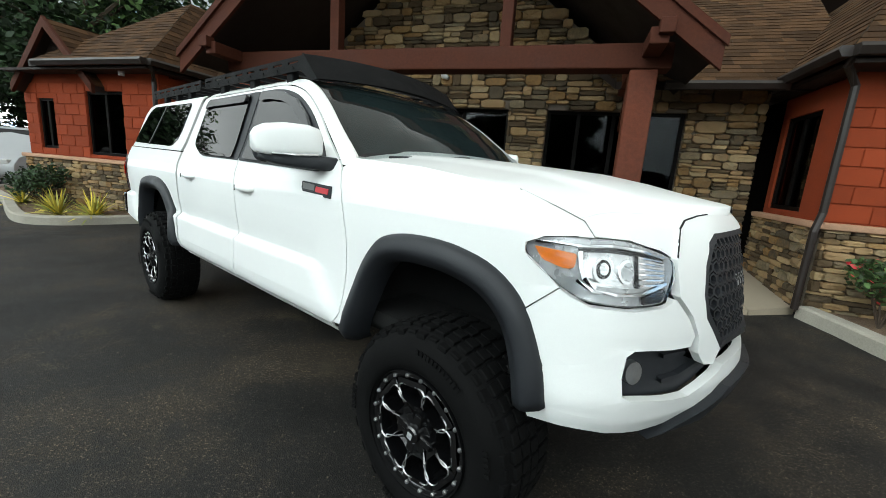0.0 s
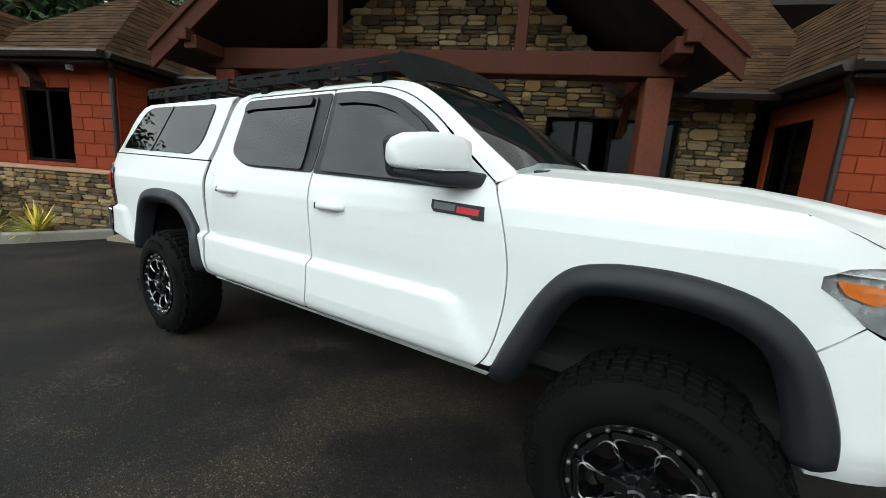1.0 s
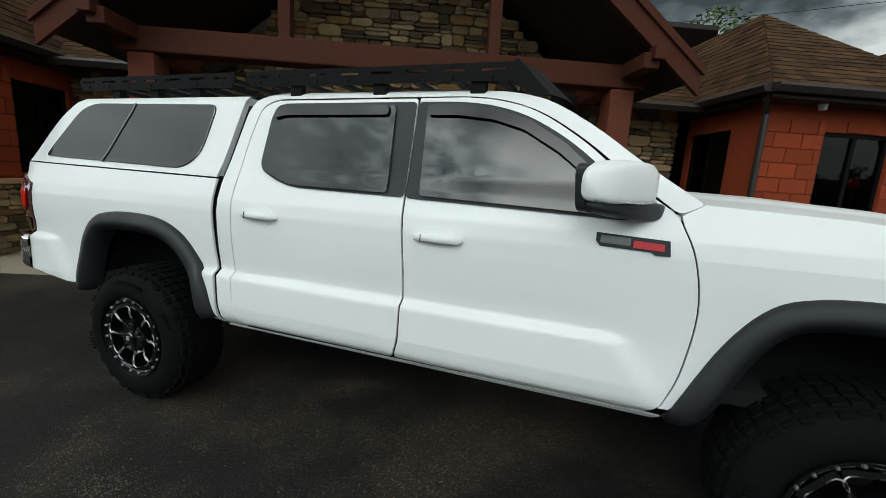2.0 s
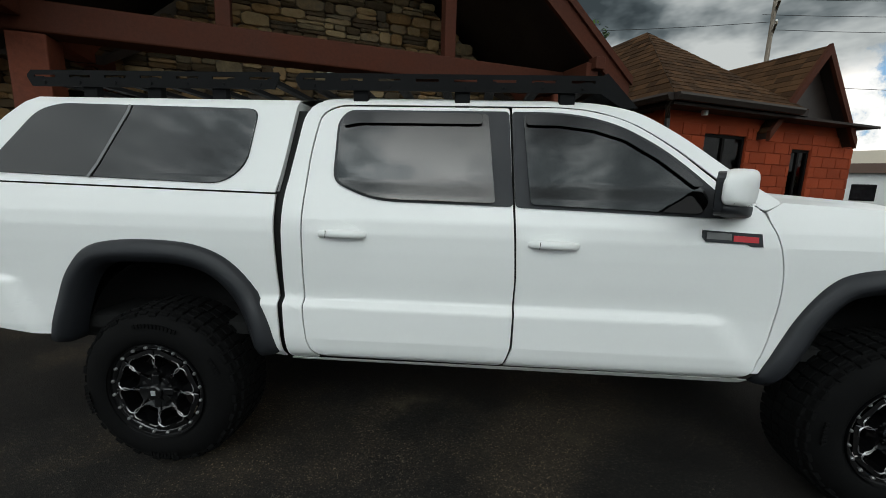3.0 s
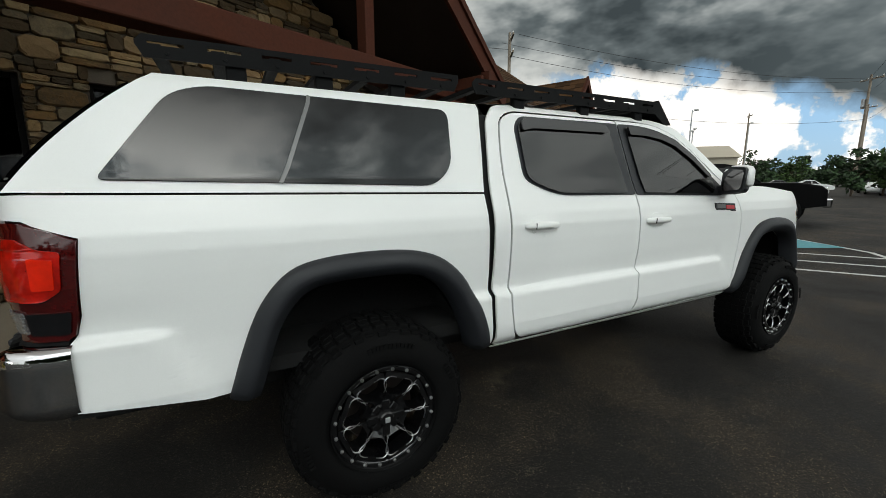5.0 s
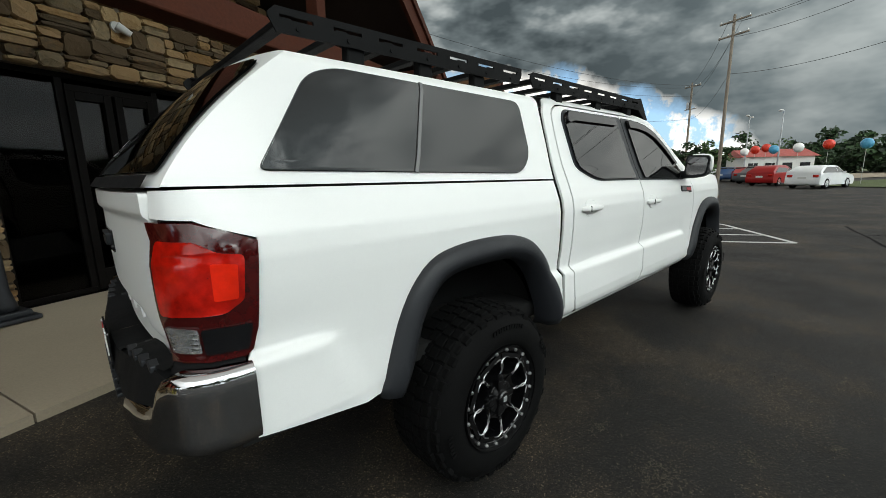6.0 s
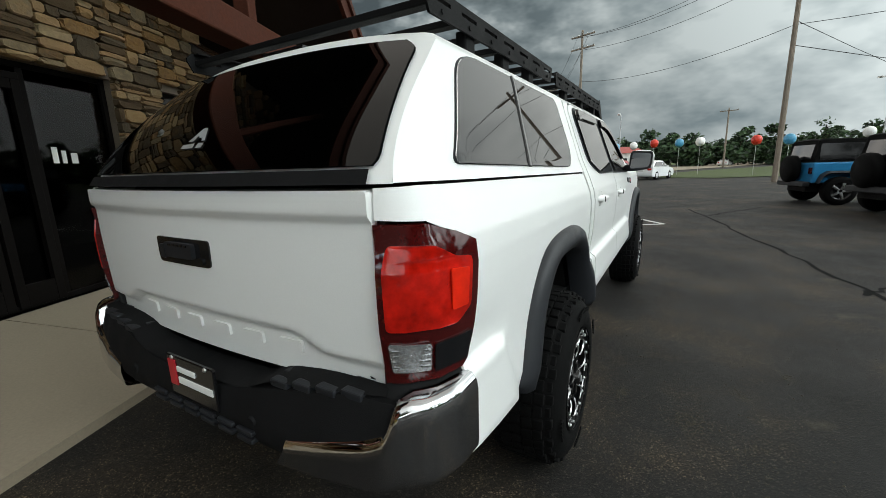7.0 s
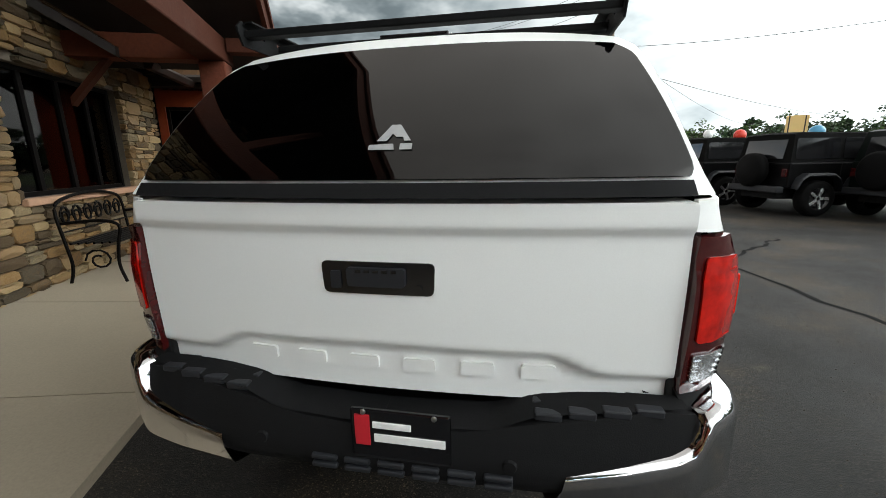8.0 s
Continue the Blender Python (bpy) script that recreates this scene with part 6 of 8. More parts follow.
def rack_side(x0, x1, nose, s):
    """A side plate pierced by a row of long thin slots, with a narrow flange on top."""
    bm = bmesh.new()
    y0, y1 = sorted((s * .580, s * .588))
    zt, zb, s0, s1 = 1.790, 1.716, 1.757, 1.769
    xe = x1 - .15 if nose else x1
    n = int((xe - x0) / .165)
    pitch = (xe - x0) / n
    cuts = [x0]
    for k in range(n):
        cuts += [x0 + pitch * k + .035, x0 + pitch * (k + 1) - .035]
    cuts.append(xe)
    levels = [zb, s0, s1, zt]
    grid = {}

    def at(i, j, y):
        key = (i, j, y)
        if key not in grid:
            x = cuts[i]
            # rounded free ends
            if j in (0, 3) and i == 0:
                x += .022
            if j == 0 and i == len(cuts) - 1 and not nose:
                x -= .022
            grid[key] = bm.verts.new((x, y, levels[j]))
        return grid[key]
    full = {(i, j) for i in range(len(cuts) - 1) for j in range(3) if not (j == 1 and i % 2 == 1)}
    for i, j in full:
        c = [(i, j), (i + 1, j), (i + 1, j + 1), (i, j + 1)]
        bm.faces.new([at(*q, y0) for q in c])
        bm.faces.new([at(*q, y1) for q in c[::-1]])
        for k, nb in enumerate(((i, j - 1), (i + 1, j), (i, j + 1), (i - 1, j))):
            if nb not in full:
                a, b = c[k], c[(k + 1) % 4]
                bm.faces.new((at(*a, y1), at(*b, y1), at(*b, y0), at(*a, y0)))
    a, b = sorted((s * .548, s * .580))
    add_box(bm, (x0 + .03, a, zt - .006), (xe - .01, b, zt - .001), .0)
    if nose:
        q = [(xe, zt), (x1 - .135, zt + .012), (x1 + .01, 1.655), (x1 - .06, 1.655), (x1 - .16, zb), (xe, zb)]
        v0 = [bm.verts.new((p[0], y0, p[1])) for p in q]
        v1 = [bm.verts.new((p[0], y1, p[1])) for p in q]
        bm.faces.new(v0)
        bm.faces.new(v1[::-1])
        for k in range(len(q)):
            bm.faces.new((v0[k], v1[k], v1[(k + 1) % len(q)], v0[(k + 1) % len(q)]))
    for k in range(n):
        add_lathe(bm, [(0, -.004), (.007, -.004), (.008, 0)], 8, m=pose(x0 + pitch * (k + .5), s * .589, 1.735, 0, 0, 0 if s == -1 else 180))
    bmesh.ops.recalc_face_normals(bm, faces=bm.faces)
    return bm


build_truck()
# ---- The lot, the walk, the beds ----
def flat_poly(poly, z, mat, name, label, category, thick=0.0):
    bm = bmesh.new()
    f = bm.faces.new([bm.verts.new((p[0], p[1], z)) for p in poly])
    bm.normal_update()
    if f.normal.z < 0:
        bmesh.ops.reverse_faces(bm, faces=[f])
    if thick:
        r = bmesh.ops.extrude_face_region(bm, geom=bm.faces[:])
        for v in [g for g in r["geom"] if isinstance(g, bmesh.types.BMVert)]:
            v.co.z -= thick
        bmesh.ops.recalc_face_normals(bm, faces=bm.faces)
    ob = part(name, bm, mat)
    return tagged(ob, label, category)


def at_b(u, v, z=0.0):
    return BUILD @ Vector((u, v, z))


def build_ground():
    bm = bmesh.new()
    bmesh.ops.create_grid(bm, x_segments=24, y_segments=24, size=900)
    g = part("ground", bm, ASPHALT)
    tagged(g, "dark worn asphalt parking lot", "ground", kind="structure")
    # concrete walk in slabs, rising gently to the wall
    wk = thing("pavement", "tan concrete walk along the building", "walk", BUILD, kind="structure")
    edges = [-5.45, -3.9, -2.5, -1.0, .6, 2.1, 3.5]
    for a, b in zip(edges, edges[1:]):
        bm = bmesh.new()
        g = .006
        pts = [(a + g, -1.86), (b - g, -1.86), (b - g, .0), (a + g, .0)]
        top = [bm.verts.new((u, v, walk_top(v))) for u, v in pts]
        low = [bm.verts.new((u, v, -.05)) for u, v in pts]
        bm.faces.new(top)
        for k in range(4):
            bm.faces.new((top[k], low[k], low[(k + 1) % 4], top[(k + 1) % 4]))
        bmesh.ops.recalc_face_normals(bm, faces=bm.faces)
        part("slab", bm, CONCRETE, wk)
    bm = bmesh.new()
    pts = [(3.5, -1.86), (4.05, -1.52), (4.05, .0), (3.5, .0)]
    top = [bm.verts.new((u, v, walk_top(v))) for u, v in pts]
    low = [bm.verts.new((u, v, -.05)) for u, v in pts]
    bm.faces.new(top)
    for k in range(4):
        bm.faces.new((top[k], low[k], low[(k + 1) % 4], top[(k + 1) % 4]))
    bmesh.ops.recalc_face_normals(bm, faces=bm.faces)
    part("slab", bm, CONCRETE, wk)

    # planting beds with kerbs
    for name, line, close in (("left", smooth_line([(-5.62, -1.62), (-5.95, -2.2), (-6.35, -2.72), (-6.95, -2.82), (-8.2, -2.35), (-9.6, -1.75), (-12.0, -.9), (-12.6, -.2)], 5), [(-12.4, 2.0), (-5.62, -1.2)]),
                              ("right", smooth_line([(4.10, -1.62), (4.22, -2.1), (4.38, -2.8), (4.9, -3.7), (6.2, -4.3), (9.0, -4.5)], 5), [(9.0, -1.3), (4.12, -1.3)])):
        bed = flat_poly([at_b(u, v)[:2] for u, v in line + close], .09, MULCH, "planting_bed", "mulched planting bed against the stone wainscot", "planting bed")
        bed.location.z = 0.0
        bm = bmesh.new()
        P = [at_b(u, v) for u, v in line]
        rows = []
        for i, p in enumerate(P):
            d = (P[min(i + 1, len(P) - 1)] - P[max(i - 1, 0)]).normalized()
            n = Vector((d.y, -d.x, 0)) * (1 if name == "right" else 1)
            rows.append([bm.verts.new(p + n * x + Vector((0, 0, z))) for x, z in ((-.09, -.02), (-.09, .12), (-.07, .14), (.06, .14), (.085, .12), (.10, .0), (.10, -.02))])
        for a, b in zip(rows, rows[1:]):
            for k in range(6):
                bm.faces.new((a[k], a[k + 1], b[k + 1], b[k]))
        for q in (rows[0], rows[-1]):
            bm.faces.new(q)
        bmesh.ops.recalc_face_normals(bm, faces=bm.faces)
        k = part("kerb", bm, KERB)
        tagged(k, "rounded pale concrete kerb round the bed", "kerb", kind="structure")
    # paint lines
    def line(a, b, w=.10, mat=LINE):
        a, b = Vector((*a, 0)), Vector((*b, 0))
        d = (b - a).normalized()
        n = Vector((-d.y, d.x, 0)) * w / 2
        o = flat_poly([(a + n)[:2], (b + n)[:2], (b - n)[:2], (a - n)[:2]], .004, mat, "parking_line", "worn white painted parking line on asphalt", "marking")
        tagged(o, group="parking lines")
    for a, b in (((7.1, .70), (8.2, -1.0)), ((8.2, -1.0), (10.3, .55)), ((10.3, .55), (11.4, 2.4)), ((7.1, .70), (8.7, 2.7)), ((7.7, 1.45), (8.95, -.45)), ((8.3, 2.15), (9.7, .1)), ((11.4, 2.4), (12.4, 4.2)), ((-5.2, -2.6), (-6.6, -6.5)), ((-8.1, -2.7), (-9.4, -6.5)), ((-11.2, -2.2), (-12.6, -6.5)), ((-5.6, -2.2), (-5.2, -2.6))):
        line(a, b)
    o = flat_poly([(9.6, 1.5), (10.6, 1.0), (11.3, 2.3), (10.3, 2.9)], .006, BLUE_LINE, "painted_symbol", "faded blue painted square on asphalt", "marking")
    # sealed cracks
    r = random.Random(3)
    for a, b in (((1.1, -3.45), (11.5, -1.55)), ((9.9, -1.8), (12.5, -3.3)), ((3.6, -2.85), (5.5, -4.6))):
        a, b = Vector(a), Vector(b)
        n = 26
        pts = [a + (b - a) * k / n + Vector((r.uniform(-.05, .05), r.uniform(-.05, .05))) for k in range(n + 1)]
        bm = bmesh.new()
        rows = []
        for i, p in enumerate(pts):
            d = (pts[min(i + 1, n)] - pts[max(i - 1, 0)]).normalized()
            q = Vector((-d.y, d.x)) * r.uniform(.018, .035)
            rows.append([bm.verts.new((*(p + q), .003)), bm.verts.new((*(p - q), .003))])
        for p, q in zip(rows, rows[1:]):
            bm.faces.new((p[0], p[1], q[1], q[0]))
        tagged(part("crack_seal", bm, SEALANT), "black sealed crack across the asphalt", "crack", kind="structure")
    # loose grit round the truck
    V, F = [], []
    for k in range(1500):
        x, y = r.uniform(-2.5, 5.5), r.uniform(-4.2, -.7)
        s = r.uniform(.002, .006)
        o = len(V)
        V += [(x - s, y - s * .6, .001), (x + s, y - s, .001), (x + s * .4, y + s, .001), (x, y, s * 1.3)]
        F += [(o, o + 1, o + 3), (o + 1, o + 2, o + 3), (o + 2, o, o + 3)]
    # sand spilled in small drifts
    for cx, cy, n, spread in ((.52, -1.37, 420, .055), (.66, -1.02, 120, .03), (.95, -1.62, 110, .028), (.30, -1.62, 160, .07), (.1, -1.2, 90, .05), (1.3, -1.9, 60, .02)):
        for k in range(n):
            x, y, s = cx + r.gauss(0, spread * 1.5), cy + r.gauss(0, spread), r.uniform(.0015, .0045)
            o = len(V)
            V += [(x - s, y - s * .6, .001), (x + s, y - s, .001), (x + s * .4, y + s, .001), (x, y, s * .9)]
            F += [(o, o + 1, o + 3), (o + 1, o + 2, o + 3), (o + 2, o, o + 3)]
    me = bpy.data.meshes.new("grit")
    me.from_pydata(V, [], F)
    me.materials.append(SAND)
    tagged(part("grit", me, None), "loose pale grit on the asphalt", "grit", kind="stuff")
    # grass verge, road and field beyond the lot
    def strip(name, pts, z, mat, label, cat):
        o = flat_poly(pts, z, mat, name, label, cat)
        return tagged(o, kind="structure")
    strip("grass_verge", [(38, 3.5), (60, -4), (105, -24), (150, -60), (90, -60), (40, -13), (34, -3.5)], .05, GRASS, "green mown grass verge", "grass")
    strip("road", [(52, 6), (60, 10), (200, -22), (260, -70), (205, -60), (110, -17), (60, 0)], .07, CONCRETE, "pale grey road beyond the verge", "road")
    strip("field", [(62, 14), (200, 40), (420, 140), (420, -260), (260, -120), (205, -10), (90, 8)], .04, GRASS, "green field beyond the road", "grass")
    strip("field_west", [(-45, 30), (-45, -60), (-300, -60), (-300, 120), (-30, 120), (-20, 30)], .04, GRASS, "grass behind the lot", "grass")


build_ground()


# ---- Plants ----
def yucca(at, size, seed):
    r = random.Random(seed)
    th = thing("yucca", "yellow and green striped yucca in mulch", "plant", Matrix.Translation(at), "bed plants")
    bm = bmesh.new()
    for k in range(60):
        a, e = r.uniform(0, 2 * math.pi), r.uniform(.15, 1.35)
        L = size * r.uniform(.7, 1.1)
        w = .018 * r.uniform(.8, 1.3)
        d = Vector((math.cos(a) * math.cos(e), math.sin(a) * math.cos(e), math.sin(e)))
        s = d.cross(Vector((0, 0, 1))).normalized() * w
        prev = None
        for j in range(5):
            t = j / 4
            p = d * L * t - Vector((0, 0, L * .28 * t * t * math.cos(e)))
            ww = s * (1 - t ** 2 * .95)
            row = (bm.verts.new(p - ww), bm.verts.new(p + ww + Vector((0, 0, .004))))
            if prev:
                bm.faces.new((prev[0], prev[1], row[1], row[0]))
            prev = row
    part("leaves", bm, YUCCA, th)


def leaf_cloud(r, centres, n, size, flat=.7):
    V, F = [], []
    for k in range(n):
        c, rad = centres[r.randrange(len(centres))]
        d = Vector((r.gauss(0, 1), r.gauss(0, 1), r.gauss(0, 1))).normalized() * rad * r.random() ** .4
        p = Vector(c) + Vector((d.x, d.y, d.z * flat))
        a = Vector((r.gauss(0, 1), r.gauss(0, 1), r.gauss(0, .6))).normalized()
        b = a.cross(Vector((r.gauss(0, 1), r.gauss(0, 1), r.gauss(0, 1)))).normalized()
        s = size * r.uniform(.6, 1.4)
        o = len(V)
        V += [p - a * s, p - b * s * .55, p + a * s, p + b * s * .55]
        F.append((o, o + 1, o + 2, o + 3))
    return V, F


def tree(at, h, spread, seed, mat=None, leaves=2600, leaf=.16, label="broad green leafy tree", trunk_h=.3, group="trees"):
    r = random.Random(seed)
    th = thing("tree", label, "tree", Matrix.Translation(at), group)
    bm = bmesh.new()
    top = h * .75
    pts = [Vector((0, 0, -.1))]
    for k in range(1, 7):
        pts.append(Vector((r.uniform(-.04, .04) * h, r.uniform(-.04, .04) * h, top * k / 6)))
    add_tube(bm, pts, h * .022, 7, h * .006)
    cents = []
    for k in range(13):
        i = 1 + k % 5
        base = pts[max(1, int(trunk_h * 6) + k % 4)] if int(trunk_h * 6) + k % 4 < 7 else pts[5]
        a = k * 2.4 + r.uniform(-.4, .4)
        rad = spread * r.uniform(.35, .95)
        e = base + Vector((math.cos(a) * rad, math.sin(a) * rad, h * r.uniform(.04, .32)))
        e.z = min(e.z, h * .9)
        m = (base + e) / 2 + Vector((0, 0, h * .03))
        add_tube(bm, [base, m, e], h * .009, 5, h * .003)
        cents.append((e, spread * r.uniform(.28, .50)))
        cents.append((m + Vector((0, 0, h * .06)), spread * r.uniform(.22, .36)))
    cents.append((Vector((0, 0, h * .9)), spread * .38))
    part("trunk", bm, BARK, th)
    V, F = leaf_cloud(r, cents, leaves, leaf)
    me = bpy.data.meshes.new("crown")
    me.from_pydata([tuple(v) for v in V], [], F)
    me.materials.append(mat or LEAF)
    part("crown", me, None, th)
    return th


def shrub(at, size, seed, mat, label, flowers=0):
    r = random.Random(seed)
    th = thing("shrub", label, "shrub", Matrix.Translation(at), "bed plants")
    bm = bmesh.new()
    cents = []
    for k in range(9):
        a = k * 2.4
        e = Vector((math.cos(a) * size * .35, math.sin(a) * size * .35, size * r.uniform(.45, .9)))
        add_tube(bm, [(0, 0, 0), e * .5 + Vector((0, 0, .03)), e], .012, 5, .004)
        cents.append((e, size * .28))
    part("stems", bm, BARK, th)
    V, F = leaf_cloud(r, cents, 900, .035, .9)
    me = bpy.data.meshes.new("leaves")
    me.from_pydata([tuple(v) for v in V], [], F)
    me.materials.append(mat)
    part("leaves", me, None, th)
    if flowers:
        V, F = leaf_cloud(r, [(c, q * 1.08) for c, q in cents], flowers, .028, .9)
        me = bpy.data.meshes.new("blossoms")
        me.from_pydata([tuple(v) for v in V], [], F)
        me.materials.append(RED_MARK)
        part("blossoms", me, None, th, "small red blossoms")


for k, (u, v, s) in enumerate(((-6.25, -2.2, .55), (-6.75, -2.42, .55), (-7.4, -2.2, .42), (-6.55, -1.95, .45), (-8.7, -1.95, .5))):
    yucca(at_b(u, v, .08), s, 40 + k)
shrub(at_b(-8.0, -2.0, .08), .75, 51, LEAF_DARK, "dark green rounded shrub in the bed")
shrub(at_b(-8.6, -1.8, .08), .65, 52, LEAF_DARK, "dark green rounded shrub in the bed")
shrub(at_b(4.55, -1.95, .08), .62, 53, LEAF, "green shrub with small red blossoms", 90)
shrub(at_b(5.5, -2.7, .08), .70, 54, LEAF, "green shrub with small red blossoms", 70)

# trees behind and beside the building
for k, (x, y, h, sp, m) in enumerate(((-24, 6, 8.6, 3.8, LEAF_DARK), (-27, 1.0, 10.2, 4.2, LEAF_DARK), (-31, 9, 9.4, 4.0, LEAF), (-30, -4, 12.0, 5.0, LEAF_DARK), (-20, 15, 7.2, 3.0, LEAF), (-36, 2, 11.5, 5, LEAF_DARK),
                                     (-38, -8, 14, 5.6, LEAF), (8.5, 26, 12.0, 4.2, LEAF), (4.0, 27, 12.5, 4.6, LEAF_DARK), (0, 27, 12, 4.4, LEAF), (-6, 24, 12.2, 4.4, LEAF_DARK), (-18.5, 1.6, 11, 4.4, LEAF_DARK), (-19.5, 6.0, 11.5, 4.6, LEAF), (-22, -2.6, 10.5, 4.2, LEAF_DARK))):
    tree((x, y, 0), h, sp, 200 + k, m, 9000, .15, "broad leafy tree behind the building")
# trees across the street, seen mirrored in the glass
for k in range(15):
    tree((-36 + 3.5 * k + 1.0 * math.sin(k * 2.1), -29 - 2.5 * math.sin(k * 1.3), 0), 9.8 + 1.6 * math.sin(k * 1.9), 3.9 + .6 * math.sin(k), 600 + k, LEAF_DARK, 4500, .42, "broad leafy tree across the street", .15, "street trees")
# tree line along the road, and far clumps
for k in range(30):
    a = radians(-46 + k * 2.45)
    d = 120 + 35 * ((k * 7) % 5) / 4
    big = 3 <= (k - 15) <= 9
    if -46 + k * 2.45 > 26:
        continue
    tree((d * math.cos(a), d * math.sin(a), 0), (8.0 if -31 < math.degrees(a) < 11 else 6.5) * (1 + .25 * math.sin(k * 1.7)), 5.2 + math.sin(k * 2.3), 300 + k, LEAF_DARK, 3200, .55, "distant leafy tree by the road", .06, "road trees")
for k in range(26):
    a = radians(-45 + k * 2.1 + .8 * math.sin(k * 2.9))
    d = 112 + 9 * math.sin(k * 1.7)
    tree((d * math.cos(a), d * math.sin(a), 0), 5.6 + 1.3 * math.sin(k * 2.2), 4.6 + .8 * math.sin(k), 900 + k, LEAF_DARK, 2200, .55, "low leafy tree in the dense row by the road", .08, "road trees")
for k, (x, y, h) in enumerate(((62, 36, 5), (70, 31, 6), (76, 28, 5), (48, 12.5, 4.2), (51, 11.3, 4.4), (84, 14, 6), (92, 10, 6.5), (100, 16, 7), (53, 46, 5), (66, -15, 4.5), (58, -29, 5), (46, -31, 4.2), (64, -22, 6.4), (60, -34, 6.6), (66, -38, 7.2), (54, -36, 6.2), (70, -28, 6.8), (58, -44, 7.0), (50, -40, 6.4), (74, -18, 6.6), (62, -50, 7.2))):
    tree((x, y, 0), h, h * .42, 400 + k, LEAF_DARK if k % 2 else LEAF, 1000, .22, "small leafy tree beyond the lot", .2)


# ---- Poles, wires, lamps ----
def utility_pole(x, y, h, arms=1, turn=20, lamp=False):
    th = thing("utility_pole", "weathered wooden utility pole with crossarm", "pole", pose(x, y, 0, 0, 0, turn), "utility poles")
    part("mast", tube([(0, 0, -.2), (0, 0, h)], .15, 8, .10), POLE_WOOD, th)
    for k in range(arms):
        z = h - .5 - k * 1.1
        a = part("crossarm", box((-1.2, -.16, z), (1.2, -.04, z + .12), .01), POLE_WOOD, th)
        for q in (-1.1, -.45, .45, 1.1):
            part("insulator", lathe([(0, .14), (.05, .12), (.06, .03), (.03, 0)], 8, "z", pose(q, -.1, z + .12)), LIGHT_METAL, a)
    if lamp:
        part("transformer", lathe([(0, .9), (.22, .88), (.22, .05), (.18, 0), (0, 0)], 12, "z", pose(.34, 0, h - 3.2)), STEEL, th)
    return th


def street_lamp(x, y, h, turn=0, heads=1):
    th = thing("street_lamp", "slim grey metal street lamp", "lamp post", pose(x, y, 0, 0, 0, turn), "street lamps")
    part("mast", tube([(0, 0, 0), (0, 0, h)], .09, 8, .05), STEEL, th)
    for k in range(heads):
        s = 1 if k == 0 else -1
        part("arm", tube([(0, 0, h - .3), (s * .5, 0, h), (s * .9, 0, h + .1)], .03, 6), STEEL, th)
        part("head", box((min(s * .8, s * 1.35), -.14, h + .05), (max(s * .8, s * 1.35), .14, h + .2), .04), LIGHT_METAL, th)


def wire(a, b, sag, r=.014):
    a, b = Vector(a), Vector(b)
    pts = [a + (b - a) * (k / 14) - Vector((0, 0, sag * 4 * (k / 14) * (1 - k / 14))) for k in range(15)]
    o = part("cable", tube(pts, r, 4), WIRE)
    tagged(o, "black overhead cable between poles", "cable", "overhead cables")


utility_pole(27.5, -5.9, 12.4, 1, 70)
utility_pole(40, 7.6, 13.5, 2, 70)
utility_pole(17.5, 22.0, 11.5, 2, 60)
utility_pole(58, 15.5, 12, 1, 60, True)
utility_pole(74, 34, 12, 1, 40)
utility_pole(62, 43, 11, 1, 40)
utility_pole(80, 22, 12, 1, 60)
utility_pole(14, -30, 12.5, 1, 75, True)
utility_pole(3.5, -17, 10.5, 1, 80, True)
utility_pole(75, -7, 9, 1, 70)
for dz, off in ((12.1, -1.0), (12.1, .9), (11.0, 0), (8.2, 0)):
    wire((27.5, -5.9 + off * .5, dz), (40, 7.6 + off * .5, dz + .8), .7)
    wire((27.5, -5.9 + off * .5, dz), (14, -30 + off * .5, dz - .2), .9)
    wire((40, 7.6 + off * .5, dz + .8), (58, 15.5 + off * .5, dz - .6), .8)
    wire((14, -30 + off * .5, dz - .2), (3.5, -17 + off, min(dz - 1.8, 10.2)), .7)
    wire((58, 15.5 + off, dz - .6), (17.5, 22 + off, dz - 1), 1.0)
wire((27.5, -5.9, 8.4), (120, -62, 9.0), 2.0, .02)
wire((27.5, -5.9, 7.2), (90, -70, 8.0), 1.6, .02)
wire((-30, 16, 9.5), (17.5, 22, 10.4), 1.2)
for q in ((51, -17, 8.2, 30), (57, 9, 7.0, 0), (43, 24, 6.5, 40), (62, 28, 9, 10), (48, 4.8, 6.5, 20), (36, 20, 7.5, 15)):
    street_lamp(*q, heads=2 if q[0] in (43, 57) else 1)


# ---- Balloons on poles along the verge ----
BALLOON = {"red": material("red_balloon", (0.62, 0.04, 0.02), 0.3, vary=0.05, bump=0), "blue": material("blue_balloon", (0.06, 0.28, 0.45), 0.3, vary=0.05, bump=0), "white": material("white_balloon", (0.80, 0.80, 0.78), 0.3, vary=0.04, bump=0)}


def balloon(x, y, z, hue, d=.75):
    th = thing("balloon", hue + " round balloon on a thin upright pole", "balloon", pose(x, y, 0), "balloons")
    prof = [(0, -.62), (.05, -.60), (.03, -.56)] + [(.5 * math.sin(a) ** .9, -.06 - .5 * math.cos(a) * (1.0 if a > 1.57 else 1.08)) for a in [math.pi * k / 12 + .08 for k in range(12)]] + [(0, .45)]
    part("skin", lathe([(r * d, h * d) for r, h in prof], 18, "z", pose(0, 0, z)), BALLOON[hue], th, smooth=True)
    part("pole", tube([(0, 0, 0), (0, 0, z - d * .55)], .015, 5), LIGHT_METAL, th)


